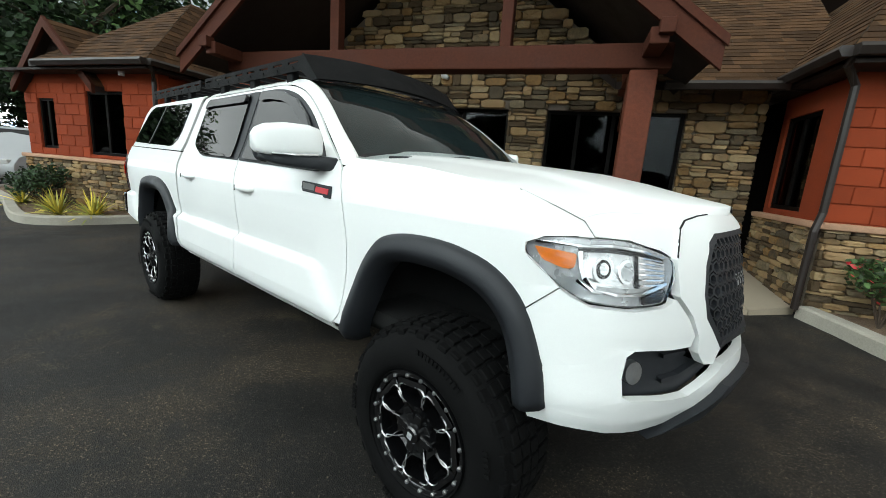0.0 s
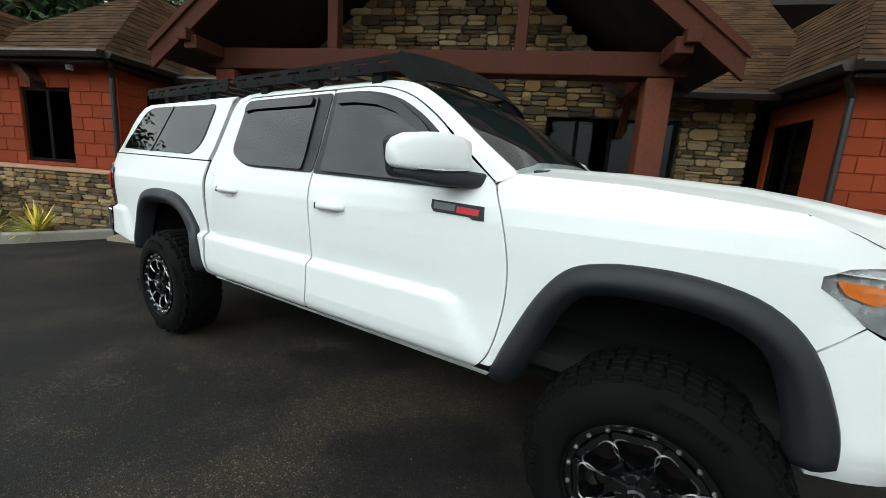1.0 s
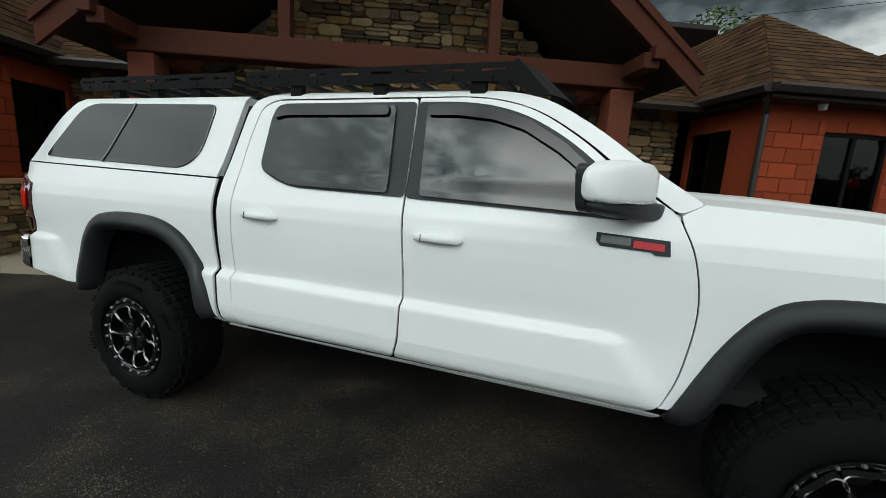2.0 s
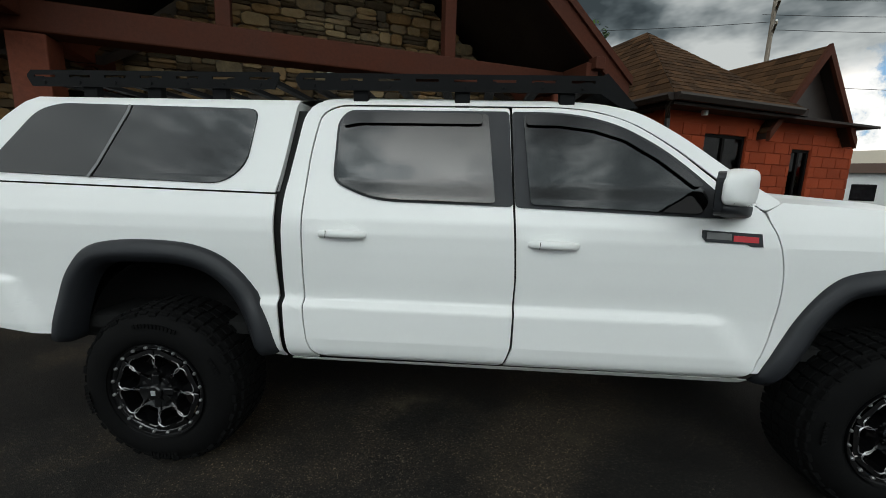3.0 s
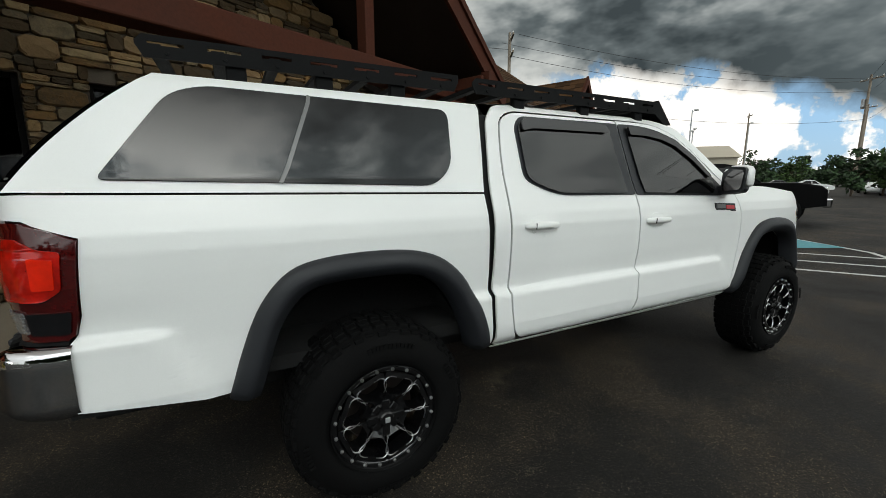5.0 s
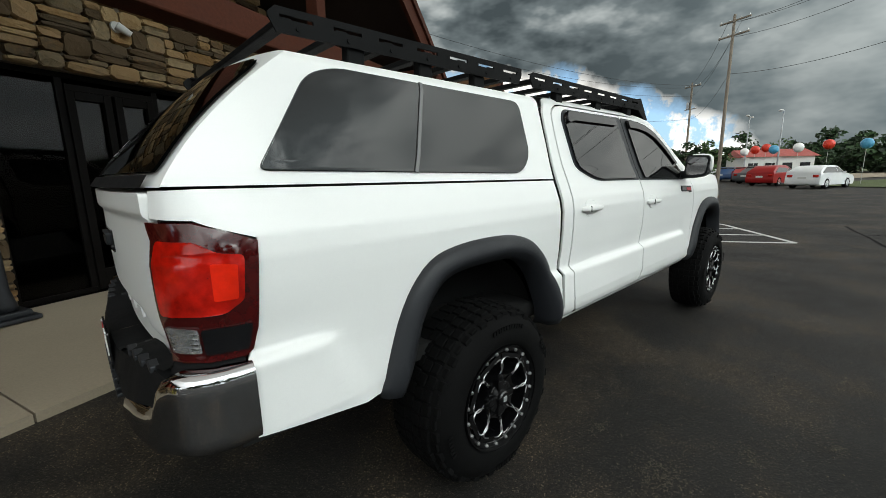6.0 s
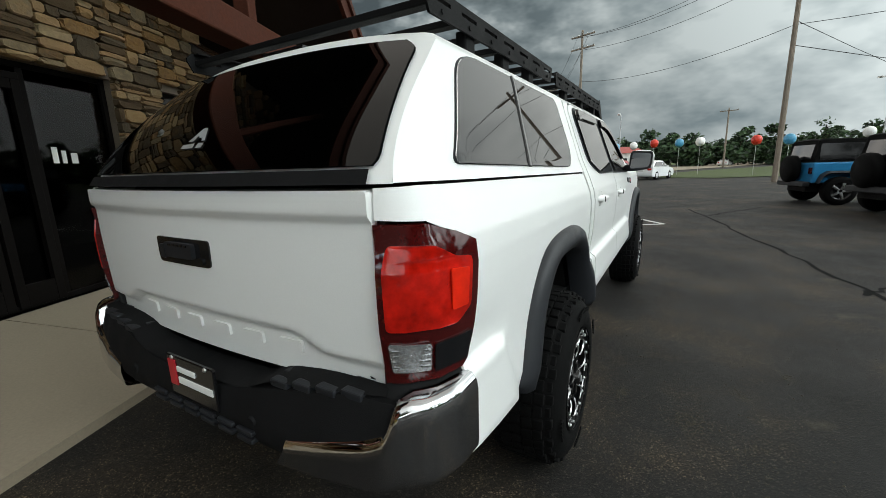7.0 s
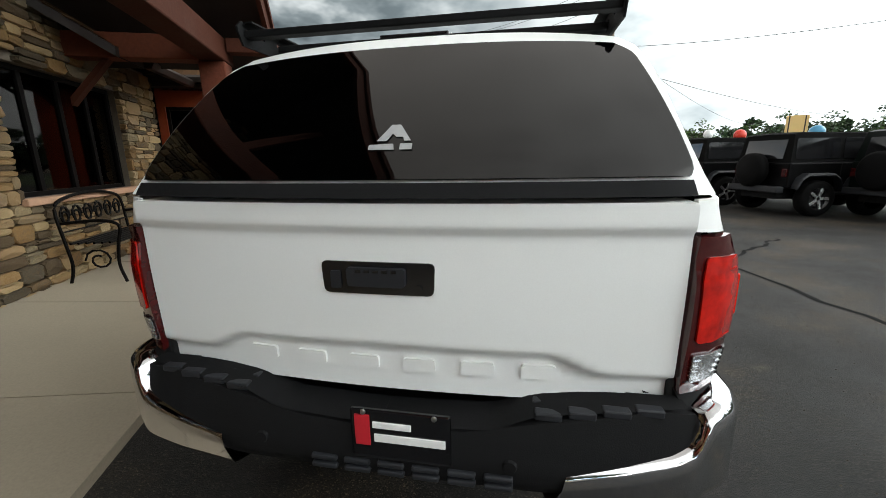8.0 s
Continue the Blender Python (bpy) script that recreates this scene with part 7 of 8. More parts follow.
for k, (x, y, z, h) in enumerate(((39, -6.3, 2.85, "red"), (36, -7.8, 2.7, "blue"), (41, -2.6, 3.0, "white"), (42, -1.0, 3.0, "blue"), (43, 1.1, 3.1, "red"), (44, 3.0, 3.0, "white"), (46, 4.9, 3.0, "blue"), (47, 5.6, 3.2, "red"), (48, 6.6, 3.1, "red"), (50, 7.8, 3.0, "white"),
                                  (30, -13.2, 2.8, "white"), (24, -12.4, 2.45, "red"), (20, -13.7, 2.35, "blue"), (33, -11, 2.8, "white"))):
    balloon(x, y, z, h, .75 if x > 35 else .62)

# ---- Yellow sign, far buildings, hills ----
YELLOW = material("yellow_sign", (0.72, 0.50, 0.20), 0.6, vary=0.06, bump=0.05)
sg = thing("road_sign", "tall yellow roadside sign with dark stripes", "sign", pose(44, -26.5, 0, 0, 0, -30))
part("panel", box((-.15, -.85, 2.0), (.15, .85, 4.9), .03), YELLOW, sg)
for y in (-.6, .6):
    part("stripe", box((-.156, y - .05, 2.1), (-.149, y + .05, 4.85)), GUTTER, sg)
part("post", tube([(0, 0, 0), (0, 0, 2.1)], .15, 8), STEEL, sg)
TAN = material("tan_cladding", (0.46, 0.41, 0.33), 0.8, vary=0.1, fine=8, coarse=.4, bump=0.1)
WHITE_WALL = material("white_siding", (0.62, 0.62, 0.60), 0.8, vary=0.08, fine=8, coarse=.4, bump=0.1)
RED_ROOF = material("red_metal_roof", (0.35, 0.05, 0.035), 0.5, vary=0.1, bump=0.05)


def far_building(x, y, w, d, h, turn, wall, roof, label, openings=5):
    th = thing("far_building", label, "building", pose(x, y, 0, 0, 0, turn), "far buildings")
    part("wall", box((-w / 2, -d / 2, 0), (w / 2, d / 2, h)), wall, th)
    part("roof", prism([(-d / 2 - .5, h), (d / 2 + .5, h), (0, h + d * .16)], -w / 2 - .4, w / 2 + .4, "x"), roof, th)
    for k in range(openings):
        u = -w / 2 + w * (k + .5) / openings
        p = part("window", box((u - w / openings * .28, -d / 2 - .04, h * .25), (u + w / openings * .28, -d / 2 + .02, h * .7), .01), FRAME, th)
        part("pane", box((u - w / openings * .25, -d / 2 - .06, h * .28), (u + w / openings * .25, -d / 2 - .041, h * .67)), GLOSS, p)


far_building(52, 44, 34, 12, 4.4, -48, TAN, TAN, "long low tan commercial building", 7)
far_building(38, 33, 8, 6, 3.0, -48, WHITE_WALL, ROOF_DECK, "small white building beyond the lot", 3)
far_building(52, 38, 7, 5, 2.6, -40, WHITE_WALL, TAN, "small white building beyond the lot", 2)
far_building(74, 9.5, 8, 7, 2.8, -60, WHITE_WALL, RED_ROOF, "white building with a red metal roof", 4)


def hills():
    bm = bmesh.new()
    rows = []
    for k in range(61):
        a = radians(-60 + 2.6 * k)
        d = 850
        h = 18 + 13 * noise.noise((k * .23, 3, 0)) + 8 * noise.noise((k * .6, 9, 0))
        rows.append([bm.verts.new((q * math.cos(a), q * math.sin(a), z)) for q, z in ((d - 60, -1), (d, h * .6), (d + 30, h), (d + 80, -1))])
    for p, q in zip(rows, rows[1:]):
        for k in range(3):
            bm.faces.new((p[k], p[k + 1], q[k + 1], q[k])).smooth = True
    tagged(part("backdrop_hills", bm, HILL), "low blue-green hills on the horizon", "hills", kind="structure")


hills()


# ---- Bench of scrolled iron ----
def bench(u):
    th = thing("bench", "dark wrought iron scroll bench on the walk", "bench", BUILD @ pose(u, -.42, walk_top(-.4)), "iron benches")
    bm = bmesh.new()
    for k in range(7):
        add_tube(bm, [(-.58, -.22 + k * .07, .43), (.58, -.22 + k * .07, .43)], .012, 6)
    part("seat", bm, FRAME, th)
    bm = bmesh.new()
    arch = [(-.58, .24, .43), (-.58, .27, .78), (-.40, .28, .88), (0, .28, .92), (.40, .28, .88), (.58, .27, .78), (.58, .24, .43)]
    add_tube(bm, smooth_line(arch, 4), .017, 6)
    add_tube(bm, [(-.57, .25, .55), (.57, .25, .55)], .008, 5)
    for k in range(6):
        c = -.46 + k * .184
        for s in (1, -1):
            add_tube(bm, [(c + s * .075 * math.cos(a) * (1 - a / 14), .265, .70 + .11 * math.sin(a) * (1 - a / 14)) for a in [j * .55 for j in range(16)]], .010, 5)
    part("backrest", bm, FRAME, th)
    for s in (1, -1):
        bm = bmesh.new()
        add_tube(bm, smooth_line([(s * .58, -.24, 0), (s * .58, -.20, .20), (s * .58, -.23, .43), (s * .58, -.26, .60), (s * .58, -.10, .66), (s * .58, .25, .64)], 4), .017, 6)
        add_tube(bm, smooth_line([(s * .58, .27, 0), (s * .58, .22, .20), (s * .58, .24, .43)], 4), .017, 6)
        add_tube(bm, [(s * .58, -.03 + .13 * math.cos(a) * (1 - a / 13), .25 + .12 * math.sin(a) * (1 - a / 13)) for a in [j * .6 for j in range(15)]], .011, 5)
        part("side_frame", bm, FRAME, th)


bench(1.75)
bench(-3.15)


# ---- Dropped cloth and ash stand by the entrance ----
BLUE_CLOTH = material("blue_cloth", (0.05, 0.24, 0.42), 0.9, vary=0.35, fine=60, coarse=14, bump=0.4)


def dropped_cloth(u, v):
    th = thing("cloth", "crumpled bright blue cloth dropped on the walk", "cloth", BUILD @ pose(u, v, walk_top(v), 0, 0, 12))
    bm = sheet(26, 18, lambda a, b: ((a - .5) * .44 * (1 - .25 * abs(b - .5)), (b - .5) * .20 * (1 + .3 * math.sin(a * 5)),
                                     max(.006, .034 * (1 - (2 * a - 1) ** 4) * (1 - (2 * b - 1) ** 4) * (1.1 + noise.noise((a * 7, b * 5, 2))) + .012)))
    bmesh.ops.solidify(bm, geom=bm.faces[:], thickness=.005)
    part("folds", bm, BLUE_CLOTH, th, smooth=True)


def ash_stand(u, v):
    th = thing("ash_stand", "black slim-necked ash stand beside the entrance doors", "ash stand", BUILD @ pose(u, v, walk_top(v)))
    part("base", box((-.16, -.16, 0), (.16, .16, .035), .008), PLASTIC, th)
    part("foot", box((-.12, -.12, .035), (.12, .12, .085), .012), PLASTIC, th)
    part("neck", lathe([(0, .085), (.075, .085), (.070, .14), (.045, .26), (.040, .70), (.050, .82), (.048, .90), (.030, .93), (0, .935)], 20, "z"), PLASTIC, th, smooth=True)
    part("mouth", box((-.018, -.054, .80), (.018, -.044, .86), .003), GAP, th)


dropped_cloth(-2.38, -.16)
ash_stand(-2.02, -.20)
# ---- Other vehicles in the lot ----
def paint(name, c):
    return material(name, c, 0.34, vary=0.06, fine=200, coarse=1.5, bump=0.0, coat=0.15, spec=0.25, rough_vary=0.03)


CAR_WHITE, CAR_SILVER = paint("car_white", (.72, .73, .73)), paint("car_silver", (.40, .41, .42))
CAR_RED, CAR_BLUE = paint("car_red", (.30, .015, .015)), paint("car_blue", (.03, .07, .16))
CAR_BLACK, CAR_GREY = material("car_black", (.0022, .0022, .0024), 0.45, vary=0.1, bump=0.0, spec=0.10), paint("car_grey", (.07, .075, .08))
JEEP_BLUE, JEEP_GREEN = paint("jeep_blue", (.02, .20, .42)), material("jeep_green", (.0035, .0062, .0050), 0.45, vary=0.1, bump=0.0, spec=0.12)
CLOTH = material("soft_top_cloth", (0.005, 0.005, 0.005), 0.9, vary=0.3, fine=60, bump=0.2, spec=0.1)


def car_wheel(parent, x, y, r, w, s):
    """y: centre; s: side of the face."""
    m = pose(x, y, r)
    t = part("tyre", lathe([(r * .62, -w / 2), (r * .85, -w / 2), (r * .97, -w * .4), (r, -w * .25), (r, w * .25), (r * .97, w * .4), (r * .85, w / 2), (r * .62, w / 2)], 24, m=m), RUBBER, parent, smooth=True)
    rim = part("rim", lathe([(r * .63, s * w * .48), (r * .60, s * w * .40), (r * .5, s * w * .32), (r * .15, s * w * .38), (0, s * w * .42)], 20, m=m), STEEL if parent.get("category") not in ("jeep", "truck") else GLOSS, t, smooth=True)
    bm = bmesh.new()
    for k in range(5):
        q = m @ Matrix.Rotation(2 * math.pi * k / 5, 4, "Y")
        a, b = sorted((s * w * .34, s * w * .46))
        add_box(bm, (r * .1, a, -r * .08), (r * .6, b, r * .08), .01, q)
    part("spokes", bm, MILLED if parent.get("category") not in ("jeep", "truck") else HOUSING, rim)


def loft_body(profile, width, top_in=0.0, z_belt=None, n=5):
    """A closed car body: a side profile (x, z) swept across with rounded flanks; above z_belt it leans in by top_in."""
    bm = bmesh.new()
    half = width / 2
    rows = []
    for y, k in ((-1, .94), (-.985, .985), (-.93, 1), (-.5, 1.006), (0, 1.01), (.5, 1.006), (.93, 1), (.985, .985), (1, .94)):
        cz = .62
        row = []
        for x, z in profile:
            lean = 0 if z_belt is None else top_in * step01(z, z_belt, z_belt + .55)
            row.append(bm.verts.new((x * (.985 + .015 * k), y * half * (1 - lean) , cz + (z - cz) * k)))
        rows.append(row)
    m = len(profile)
    for a, b in zip(rows, rows[1:]):
        for k in range(m):
            bm.faces.new((a[k], b[k], b[(k + 1) % m], a[(k + 1) % m])).smooth = True
    bm.faces.new(rows[0])
    bm.faces.new(rows[-1][::-1])
    bmesh.ops.recalc_face_normals(bm, faces=bm.faces)
    return bm


def side_panel(poly, width, top_in, z_belt, s, off=.008):
    bm = bmesh.new()
    half = width / 2
    vs = [bm.verts.new((x, s * (half * (1 - top_in * step01(z, z_belt, z_belt + .55)) + off - .03 * 0), z)) for x, z in poly]
    bm.faces.new(vs)
    r = bmesh.ops.extrude_face_region(bm, geom=bm.faces[:])
    for v in [g for g in r["geom"] if isinstance(g, bmesh.types.BMVert)]:
        v.co.y -= s * .03
    bmesh.ops.recalc_face_normals(bm, faces=bm.faces)
    return bm


def sedan(x, y, turn, mat, label, tall=1.45, length=4.5, hatch=False, group="parked cars"):
    """Heads along its own +x."""
    th = thing("car", label, "car", pose(x, y, 0, 0, 0, turn), group)
    L, w = length / 2, 1.78
    tail = -L * .93 if hatch else -L * .55
    prof = [(-L, .35), (-L * 1.0, .62), (-L * .97, .92), (tail - .12, .96 if not hatch else 1.05), (-L * .30 if not hatch else -L * .62, tall * .985), (-.1, tall), (.30, tall * .965), (L * .38, .98), (L * .86, .80), (L * .98, .62), (L, .42), (L * .95, .22), (-L * .95, .22)]
    part("body", loft_body(prof, w, .24, .9), mat, th)
    for s in (1, -1):
        part("side_glass", side_panel([(tail + .18, .98), (-.05, .96), (-.05, tall * .93), (-L * .28 if not hatch else -L * .5, tall * .92)], w, .24, .9, s), GLOSS, th)
        part("side_glass", side_panel([(.02, .96), (L * .34, .96), (.28, tall * .92), (.02, tall * .93)], w, .24, .9, s), GLOSS, th)
        part("headlight", box((L * .86, s * .62 - .14, .60), (L * .985, s * .62 + .14, .74), .03), LIGHT_METAL, th)
        part("tail_light", box((-L * 1.005, s * .66 - .14, .70), (-L * .94, s * .66 + .14, .86), .03), RED_LENS, th)
        part("mirror", box((L * .28, s * .93 - .08, .95), (L * .34, s * .93 + .08, 1.05), .03), mat, th)
        part("door_seam", box((-.04, s * w / 2 - .012 * s - .004, .32), (-.028, s * w / 2 - .012 * s + .012, .95)), GAP, th)
        for wx in (-L * .58, L * .60):
            part("wheel_arch", lathe([(.36, 0), (.36, -.05 * s), (0, -.05 * s)], 18, m=pose(wx, s * w / 2 + .004 * s, .33)), UNDER, th)
            car_wheel(th, wx, s * (w / 2 - .085), .32, .20, s)
    part("windshield", sheet(4, 4, lambda a, b: (L * .36 - b * (L * .36 - .32), (a - .5) * (w * .86 - b * .22), .985 + b * (tall * .955 - .985) + .012)), GLOSS, th)
    part("rear_glass", sheet(4, 4, lambda a, b: (tail - .03 + b * ((-L * .31 if not hatch else -L * .61) - tail) , (a - .5) * (w * .82 - b * .2), (.98 if not hatch else 1.07) + b * (tall * .96 - (.98 if not hatch else 1.07)) + .016)), GLOSS, th)
    part("plate", box((-L * 1.012, -.22, .62), (-L * .99, .22, .74), .005), LIGHT_METAL, th)
    return th


def jeep(x, y, turn, mat, label, four_door=False, top=None):
    """Heads along its own +x; the rear wheel stands at its own origin."""
    th = thing("jeep", label, "jeep", pose(x, y, 0, 0, 0, turn), "off-road cars")
    W = 1.56
    wb = 2.9 if four_door else 2.4
    h = 1.85
    top = top or CLOTH
    part("tub", box((-.62, -W / 2, .62), (wb - .55, W / 2, 1.20), .04), mat, th)
    part("hood", prism([(wb - .58, .66), (wb + .62, .66), (wb + .64, 1.12), (wb - .2, 1.20), (wb - .58, 1.21)], -W / 2 + .16, W / 2 - .16), mat, th)
    part("grille", box((wb + .62, -W / 2 + .16, .70), (wb + .68, W / 2 - .16, 1.12), .02), mat, th)
    for k in range(7):
        part("grille_slot", box((wb + .675, -.30 + k * .1 - .025, .80), (wb + .685, -.30 + k * .1 + .025, 1.04)), UNDER, th)
    r = bmesh.new()
    prof = [(-.60, 1.20), (-.52, h - .04), (-.40, h), (wb - .85, h - .02), (wb - .72, h - .06), (wb - .52, 1.22)]
    part("top", loft_top(prof, W - .06, .08), top, th, "black soft top")
    for s in (1, -1):
        cuts = [(-.50, .55), (.62, wb - .74)] if not four_door else [(-.50, .32), (.42, 1.18), (1.26, wb - .74)]
        for a, b in cuts:
            part("side_window", quad_side(a, b, 1.27, h - .13, W - .06, .08, s), GLOSS, th, "dark side window")
            d = part("door_line", box((b + .03, s * W / 2 - .006, .68), (b + .045, s * W / 2 + .006, 1.2)), GAP, th)
        for wx in (0, wb):
            part("fender", fender_flare(wx, s, W), PLASTIC, th, "black fender flare")
            car_wheel(th, wx, s * (W / 2 + .06), .40, .27, s)
        part("tail_light", box((-.66, s * (W / 2 - .10) - .06, .88), (-.60, s * (W / 2 - .10) + .06, 1.06), .01), DARK_RED, th)
        part("mirror", box((wb - .70, s * (W / 2 + .10) - .09, 1.24), (wb - .60, s * (W / 2 + .10) + .09, 1.40), .03), PLASTIC, th)
        part("headlight", lathe([(0, -.05), (.09, -.04), (.1, 0)], 14, m=pose(wb + .68, s * .46, .98, 0, 0, 90)), LIGHT_METAL, th)
        part("side_step", tube([(.45, s * (W / 2 + .02), .50), (wb - .5, s * (W / 2 + .02), .50)], .035, 8), PLASTIC, th)
    part("windshield_frame", box((wb - .56, -W / 2 + .06, 1.2), (wb - .50, W / 2 - .06, h - .06), .01, Matrix.Translation((0, 0, 0))), mat, th)
    part("rear_window", sheet(2, 2, lambda a, b: (-.615 + .07 * b, (a - .5) * 1.1, 1.28 + b * .42)), GLOSS, th)
    sp = part("spare_wheel", lathe([(.20, -.13), (.33, -.13), (.39, -.10), (.40, 0), (.39, .08), (.33, .12), (0, .12)], 28, m=pose(-.80, .05, 1.02, 0, 0, 90)), RUBBER, th, "rear mounted spare wheel", smooth=True)
    part("spare_rim", lathe([(.22, .11), (.20, .07), (.06, .10), (0, .12)], 20, m=pose(-.80, .05, 1.02, 0, 0, 90)), STEEL, sp, smooth=True)
    part("rear_bumper", box((-.80, -.72, .52), (-.62, .72, .66), .02), PLASTIC, th)
    part("front_bumper", box((wb + .72, -.74, .54), (wb + .88, .74, .70), .02), PLASTIC, th)
    part("underbody", box((-.6, -.5, .36), (wb + .6, .5, .64)), UNDER, th)
    return th


def loft_top(prof, w, lean):
    bm = bmesh.new()
    rows = []
    for y in (-1, -.96, 0, .96, 1):
        row = []
        for x, z in prof:
            k = (z - 1.2) / .65
            edge = .0 if abs(y) < .99 else .03 * (1 if z > 1.7 else 0)
            row.append(bm.verts.new((x, y * (w / 2 - lean * k), z - edge + (.02 if y == 0 and z > 1.7 else 0))))
        rows.append(row)
    m = len(prof)
    for a, b in zip(rows, rows[1:]):
        for k in range(m):
            bm.faces.new((a[k], b[k], b[(k + 1) % m], a[(k + 1) % m]))
    bm.faces.new(rows[0])
    bm.faces.new(rows[-1][::-1])
    bmesh.ops.recalc_face_normals(bm, faces=bm.faces)
    return bm


def quad_side(a, b, z0, z1, w, lean, s):
    bm = bmesh.new()
    y = lambda z: s * (w / 2 - lean * (z - 1.2) / .65)
    p = rounded([(a, z0), (b, z0), (b - .03, z1), (a + .03, z1)], .05, 3)
    f = [bm.verts.new((q[0], y(q[1]) + s * .012, q[1])) for q in p]
    g = [bm.verts.new((q[0], y(q[1]) - s * .01, q[1])) for q in p]
    bm.faces.new(f)
    for k in range(len(p)):
        bm.faces.new((f[k], g[k], g[(k + 1) % len(p)], f[(k + 1) % len(p)]))
    bmesh.ops.recalc_face_normals(bm, faces=bm.faces)
    return bm


def fender_flare(wx, s, W):
    line = [(wx - .52, .66), (wx - .44, .84), (wx - .30, .93), (wx + .30, .93), (wx + .44, .84), (wx + .56, .62)]
    bm = bmesh.new()
    rows = []
    for i, (x, z) in enumerate(line):
        rows.append([bm.verts.new((x, s * (W / 2 + o), z + d)) for o, d in ((-.02, .03), (.16, .02), (.19, -.02), (.16, -.05), (-.02, -.04))])
    for a, b in zip(rows, rows[1:]):
        for k in range(5):
            bm.faces.new((a[k], a[(k + 1) % 5], b[(k + 1) % 5], b[k]))
    bm.faces.new(rows[0])
    bm.faces.new(rows[-1][::-1])
    bmesh.ops.recalc_face_normals(bm, faces=bm.faces)
    return bm


def dark_pickup(x, y, turn):
    """Heads along its own +x; the rear wheel stands at its own origin."""
    th = thing("pickup_truck", "black crew-cab pickup parked in the lot", "truck", pose(x, y, 0, 0, 0, turn))
    W, wb = 1.98, 3.7
    body = [(-1.25, .62), (-1.28, 1.05), (-1.22, 1.30), (wb + .30, 1.30), (wb + .80, 1.22), (wb + .95, 1.10), (wb + .98, .62), (wb + .5, .52), (-1.0, .52)]
    part("body", loft_body(body, W), CAR_BLACK, th)
    cab = [(.62, 1.28), (.70, 1.82), (.90, 1.92), (2.0, 1.93), (2.35, 1.86), (3.05, 1.32)]
    part("cab", loft_body(cab, W * .96, .2, 1.3), CAR_BLACK, th)
    for s in (1, -1):
        for p in ([(.80, 1.36), (1.58, 1.36), (1.58, 1.80), (.92, 1.80)], [(1.68, 1.36), (2.78, 1.34), (2.28, 1.78), (1.68, 1.80)]):
            part("side_glass", side_panel(p, W * .96, .2, 1.3, s, .012), GLOSS, th)
        part("headlight", box((wb + .82, s * .80 - .16, .98), (wb + .985, s * .80 + .16, 1.16), .03), LIGHT_METAL, th)
        part("mirror", box((2.55, s * 1.10 - .14, 1.32), (2.68, s * 1.10 + .14, 1.54), .04), CAR_BLACK, th)
        part("badge_bar", box((2.62, s * W / 2 - .004, 1.10), (2.95, s * W / 2 + .010, 1.18), .004), LIGHT_METAL, th)
        for wx in (0, wb):
            part("wheel_arch", lathe([(.50, 0), (.50, -.06 * s), (0, -.06 * s)], 20, m=pose(wx, s * W / 2 + .006 * s, .50)), UNDER, th)
            car_wheel(th, wx, s * (W / 2 - .06), .42, .28, s)
        part("tail_light", box((-1.30, s * .86 - .10, .92), (-1.22, s * .86 + .10, 1.24), .02), RED_LENS, th)
        part("rocker", box((.6, s * W / 2 - .05, .50), (3.0, s * W / 2 + .04, .60), .02), PLASTIC, th)
    part("front_bumper", box((wb + .86, -.98, .56), (wb + 1.10, .98, .84), .05), CHROME, th)
    part("grille", box((wb + .90, -.62, .86), (wb + 1.0, .62, 1.18), .03), CHROME, th)
    part("rear_bumper", box((-1.42, -.95, .56), (-1.24, .95, .76), .04), CHROME, th)
    part("bed_well", box((-1.15, -.80, 1.305), (.55, .80, 1.312)), UNDER, th)


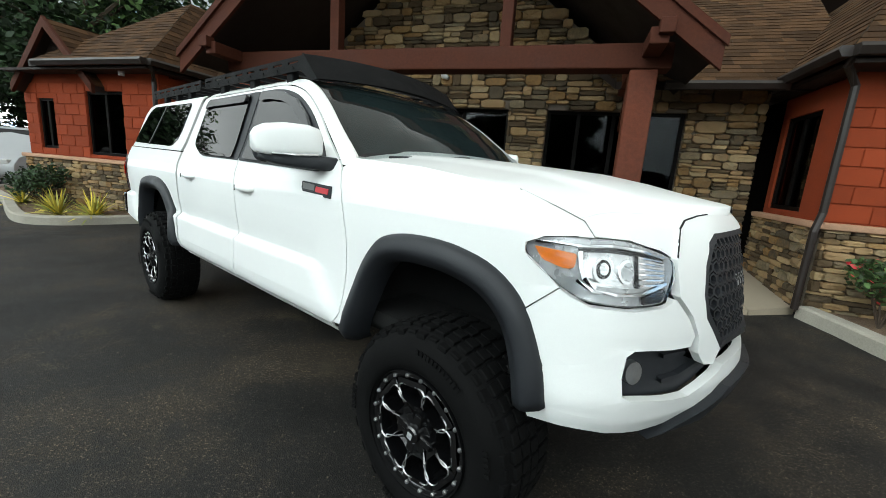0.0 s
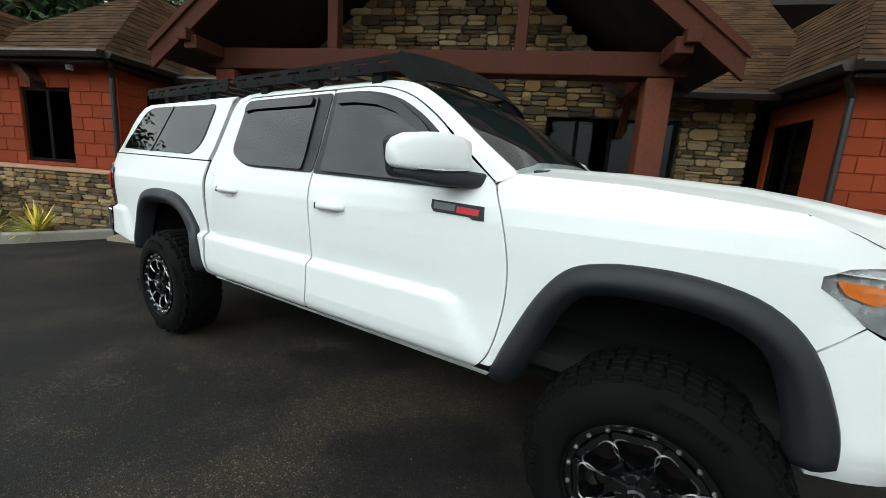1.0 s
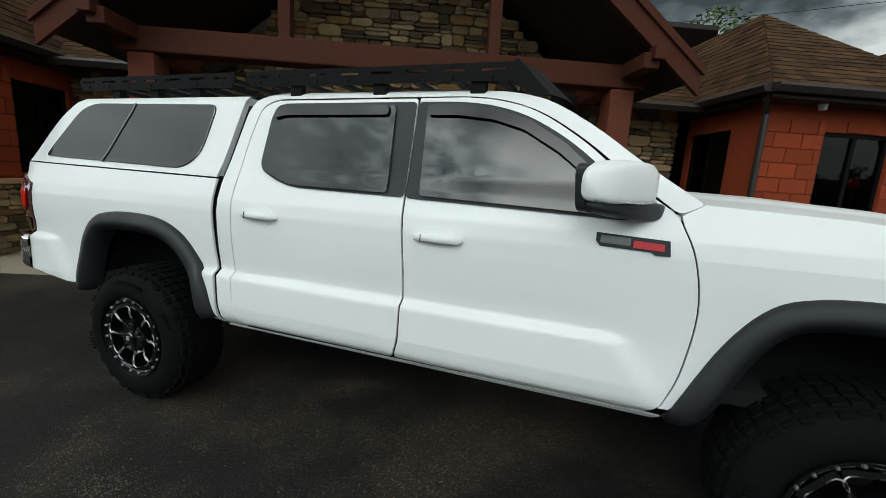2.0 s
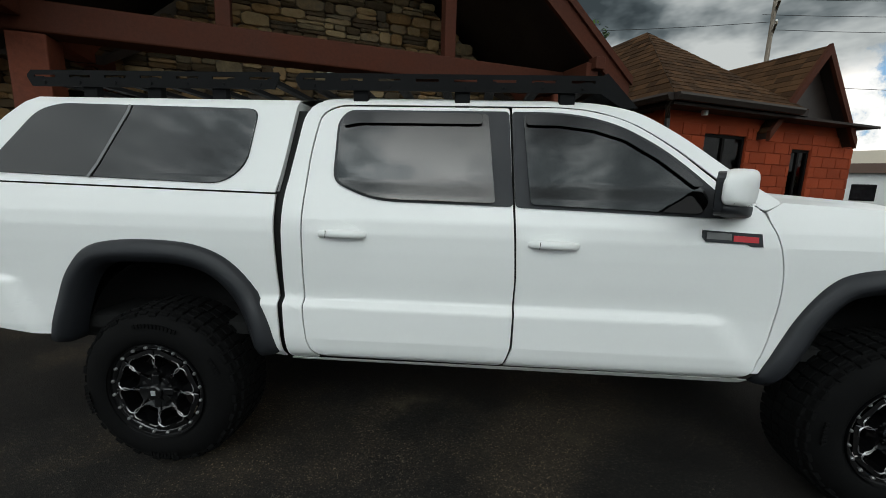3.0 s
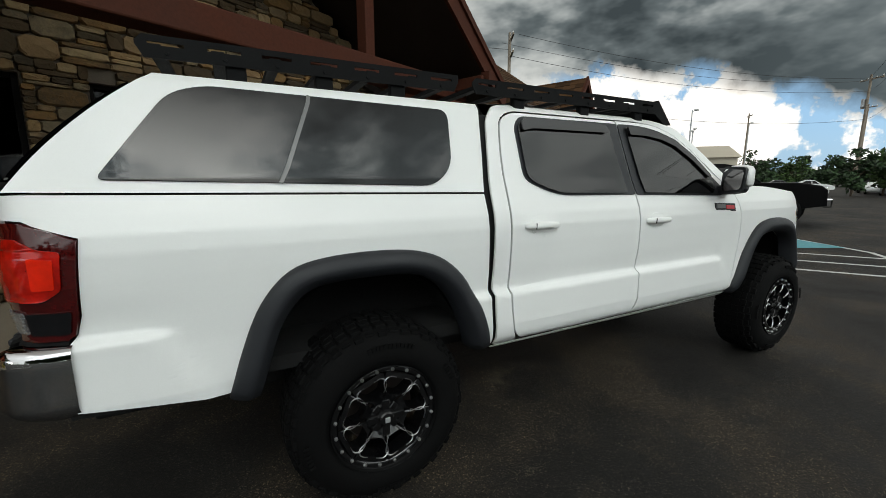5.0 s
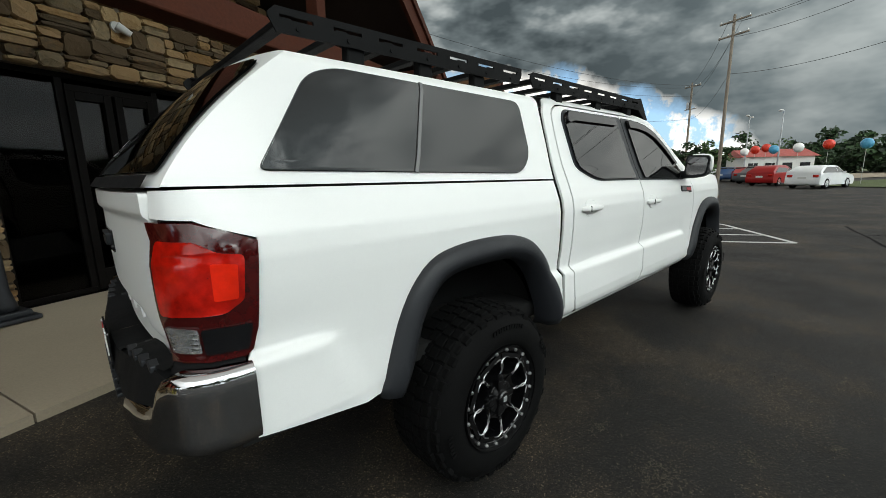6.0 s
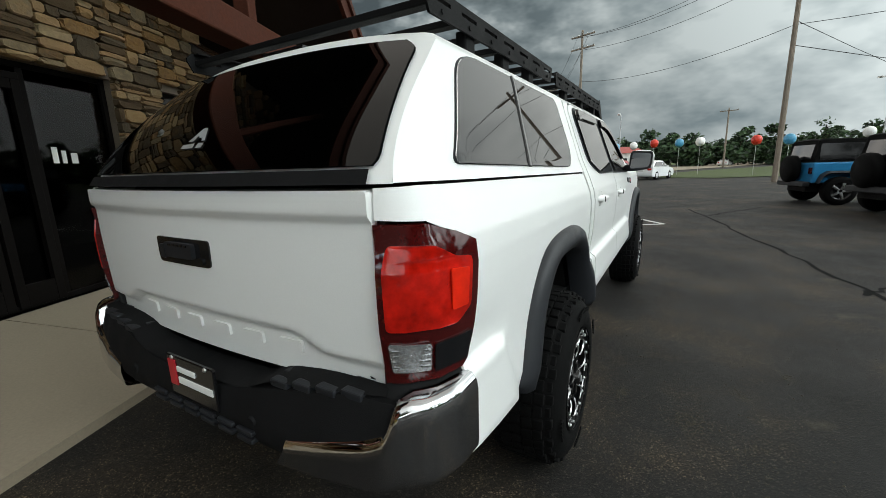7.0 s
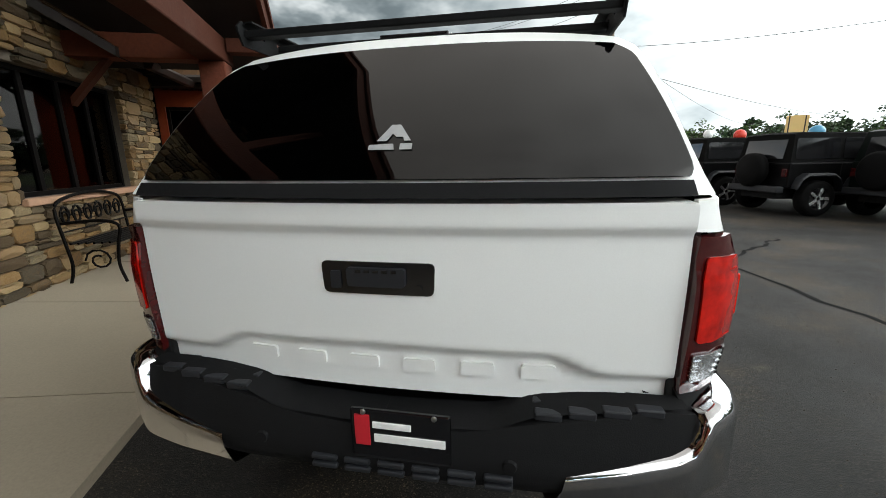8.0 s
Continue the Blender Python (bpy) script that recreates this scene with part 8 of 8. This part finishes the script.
dark_pickup(14.1, 7.6, -64)
jeep(14.4, -4.9, -76, JEEP_BLUE, "bright blue two-door off-road car with black soft top")
jeep(11.3, -5.7, -76, CAR_BLACK, "black two-door off-road car with soft top")
jeep(9.2, -6.6, -76, CAR_BLACK, "black two-door off-road car with soft top")
jeep(7.8, -8.2, -76, JEEP_GREEN, "dark green four-door off-road car with hard top", True, JEEP_GREEN)
sedan(34.2, .7, -18, CAR_WHITE, "white two-door hatchback parked by the verge", 1.42, 4.3, True)
sedan(38.5, 3.6, -15, CAR_RED, "dark red car parked in the lot", 1.5, 4.4, True)
sedan(43, 5.2, -20, CAR_GREY, "dark grey car parked in the lot", 1.5, 4.5)
sedan(103, -9.5, -20, CAR_WHITE, "white car on the road", 1.45, 4.5)
for k, (x, y, m, lab) in enumerate(((47.5, 7.2, CAR_RED, "dark red sedan in the row of parked cars"), (50.5, 9.2, CAR_BLUE, "dark blue sedan in the row of parked cars"), (54, 11.4, CAR_SILVER, "silver sedan in the row of parked cars"), (58, 13.6, CAR_WHITE, "white sedan in the row of parked cars"), (63, 15.6, CAR_BLACK, "black sedan in the row of parked cars"))):
    sedan(x, y, -165, m, lab, 1.46, 4.5, k % 2 == 1)
sedan(66, 22, -60, CAR_WHITE, "white sedan parked across the lot")
sedan(70, 27, -60, CAR_GREY, "dark sedan parked across the lot")
sedan(34, 25, -50, CAR_SILVER, "silver car parked before the far buildings", 1.5)
sedan(38, 24, -50, CAR_WHITE, "white van parked before the far buildings", 1.8, 4.6, True)
sedan(31, 23, -50, CAR_WHITE, "white car parked before the far buildings", 1.45)
sedan(-14.6, -0.8, -28, CAR_SILVER, "silver sport utility car parked by the bed", 1.65, 4.6, True)
sedan(-24.0, 1.2, -28, CAR_BLACK, "black sport utility car in the trees' shade", 1.65, 4.6, True)
# ---- Stones and blocks laid one by one ----
def lay_pieces():
    r = random.Random(5)
    for parent, rects, to, seed, _ in PENDING:
        for u, z, w, h in rects:
            ob = new("stone", STONES[r.randrange(len(STONES))])
            ob.parent = parent
            ob.location = to(u, 0.0, z)
            ob.scale = (w, 1.0, h)
    bm = box((-.5, -.014, -.5), (.5, .0, .5))
    for v in bm.verts:
        if v.co.y < -.001:
            v.co.x *= .97
            v.co.z *= .95
    block = finish(bm, "block", RED_BLOCK)
    for parent, rects, where, s, mx in BLOCKS:
        for u, z, w, h in rects:
            ob = new("block", block)
            ob.parent = parent
            if where == "front":
                ob.matrix_local = Matrix.LocRotScale((u, -1.45, z), None, (w, 1, h))
            else:
                ob.matrix_local = Matrix.LocRotScale((mx(4.12), u, z), Euler((0, 0, -math.pi / 2 * s)), (w, 1, h))


lay_pieces()
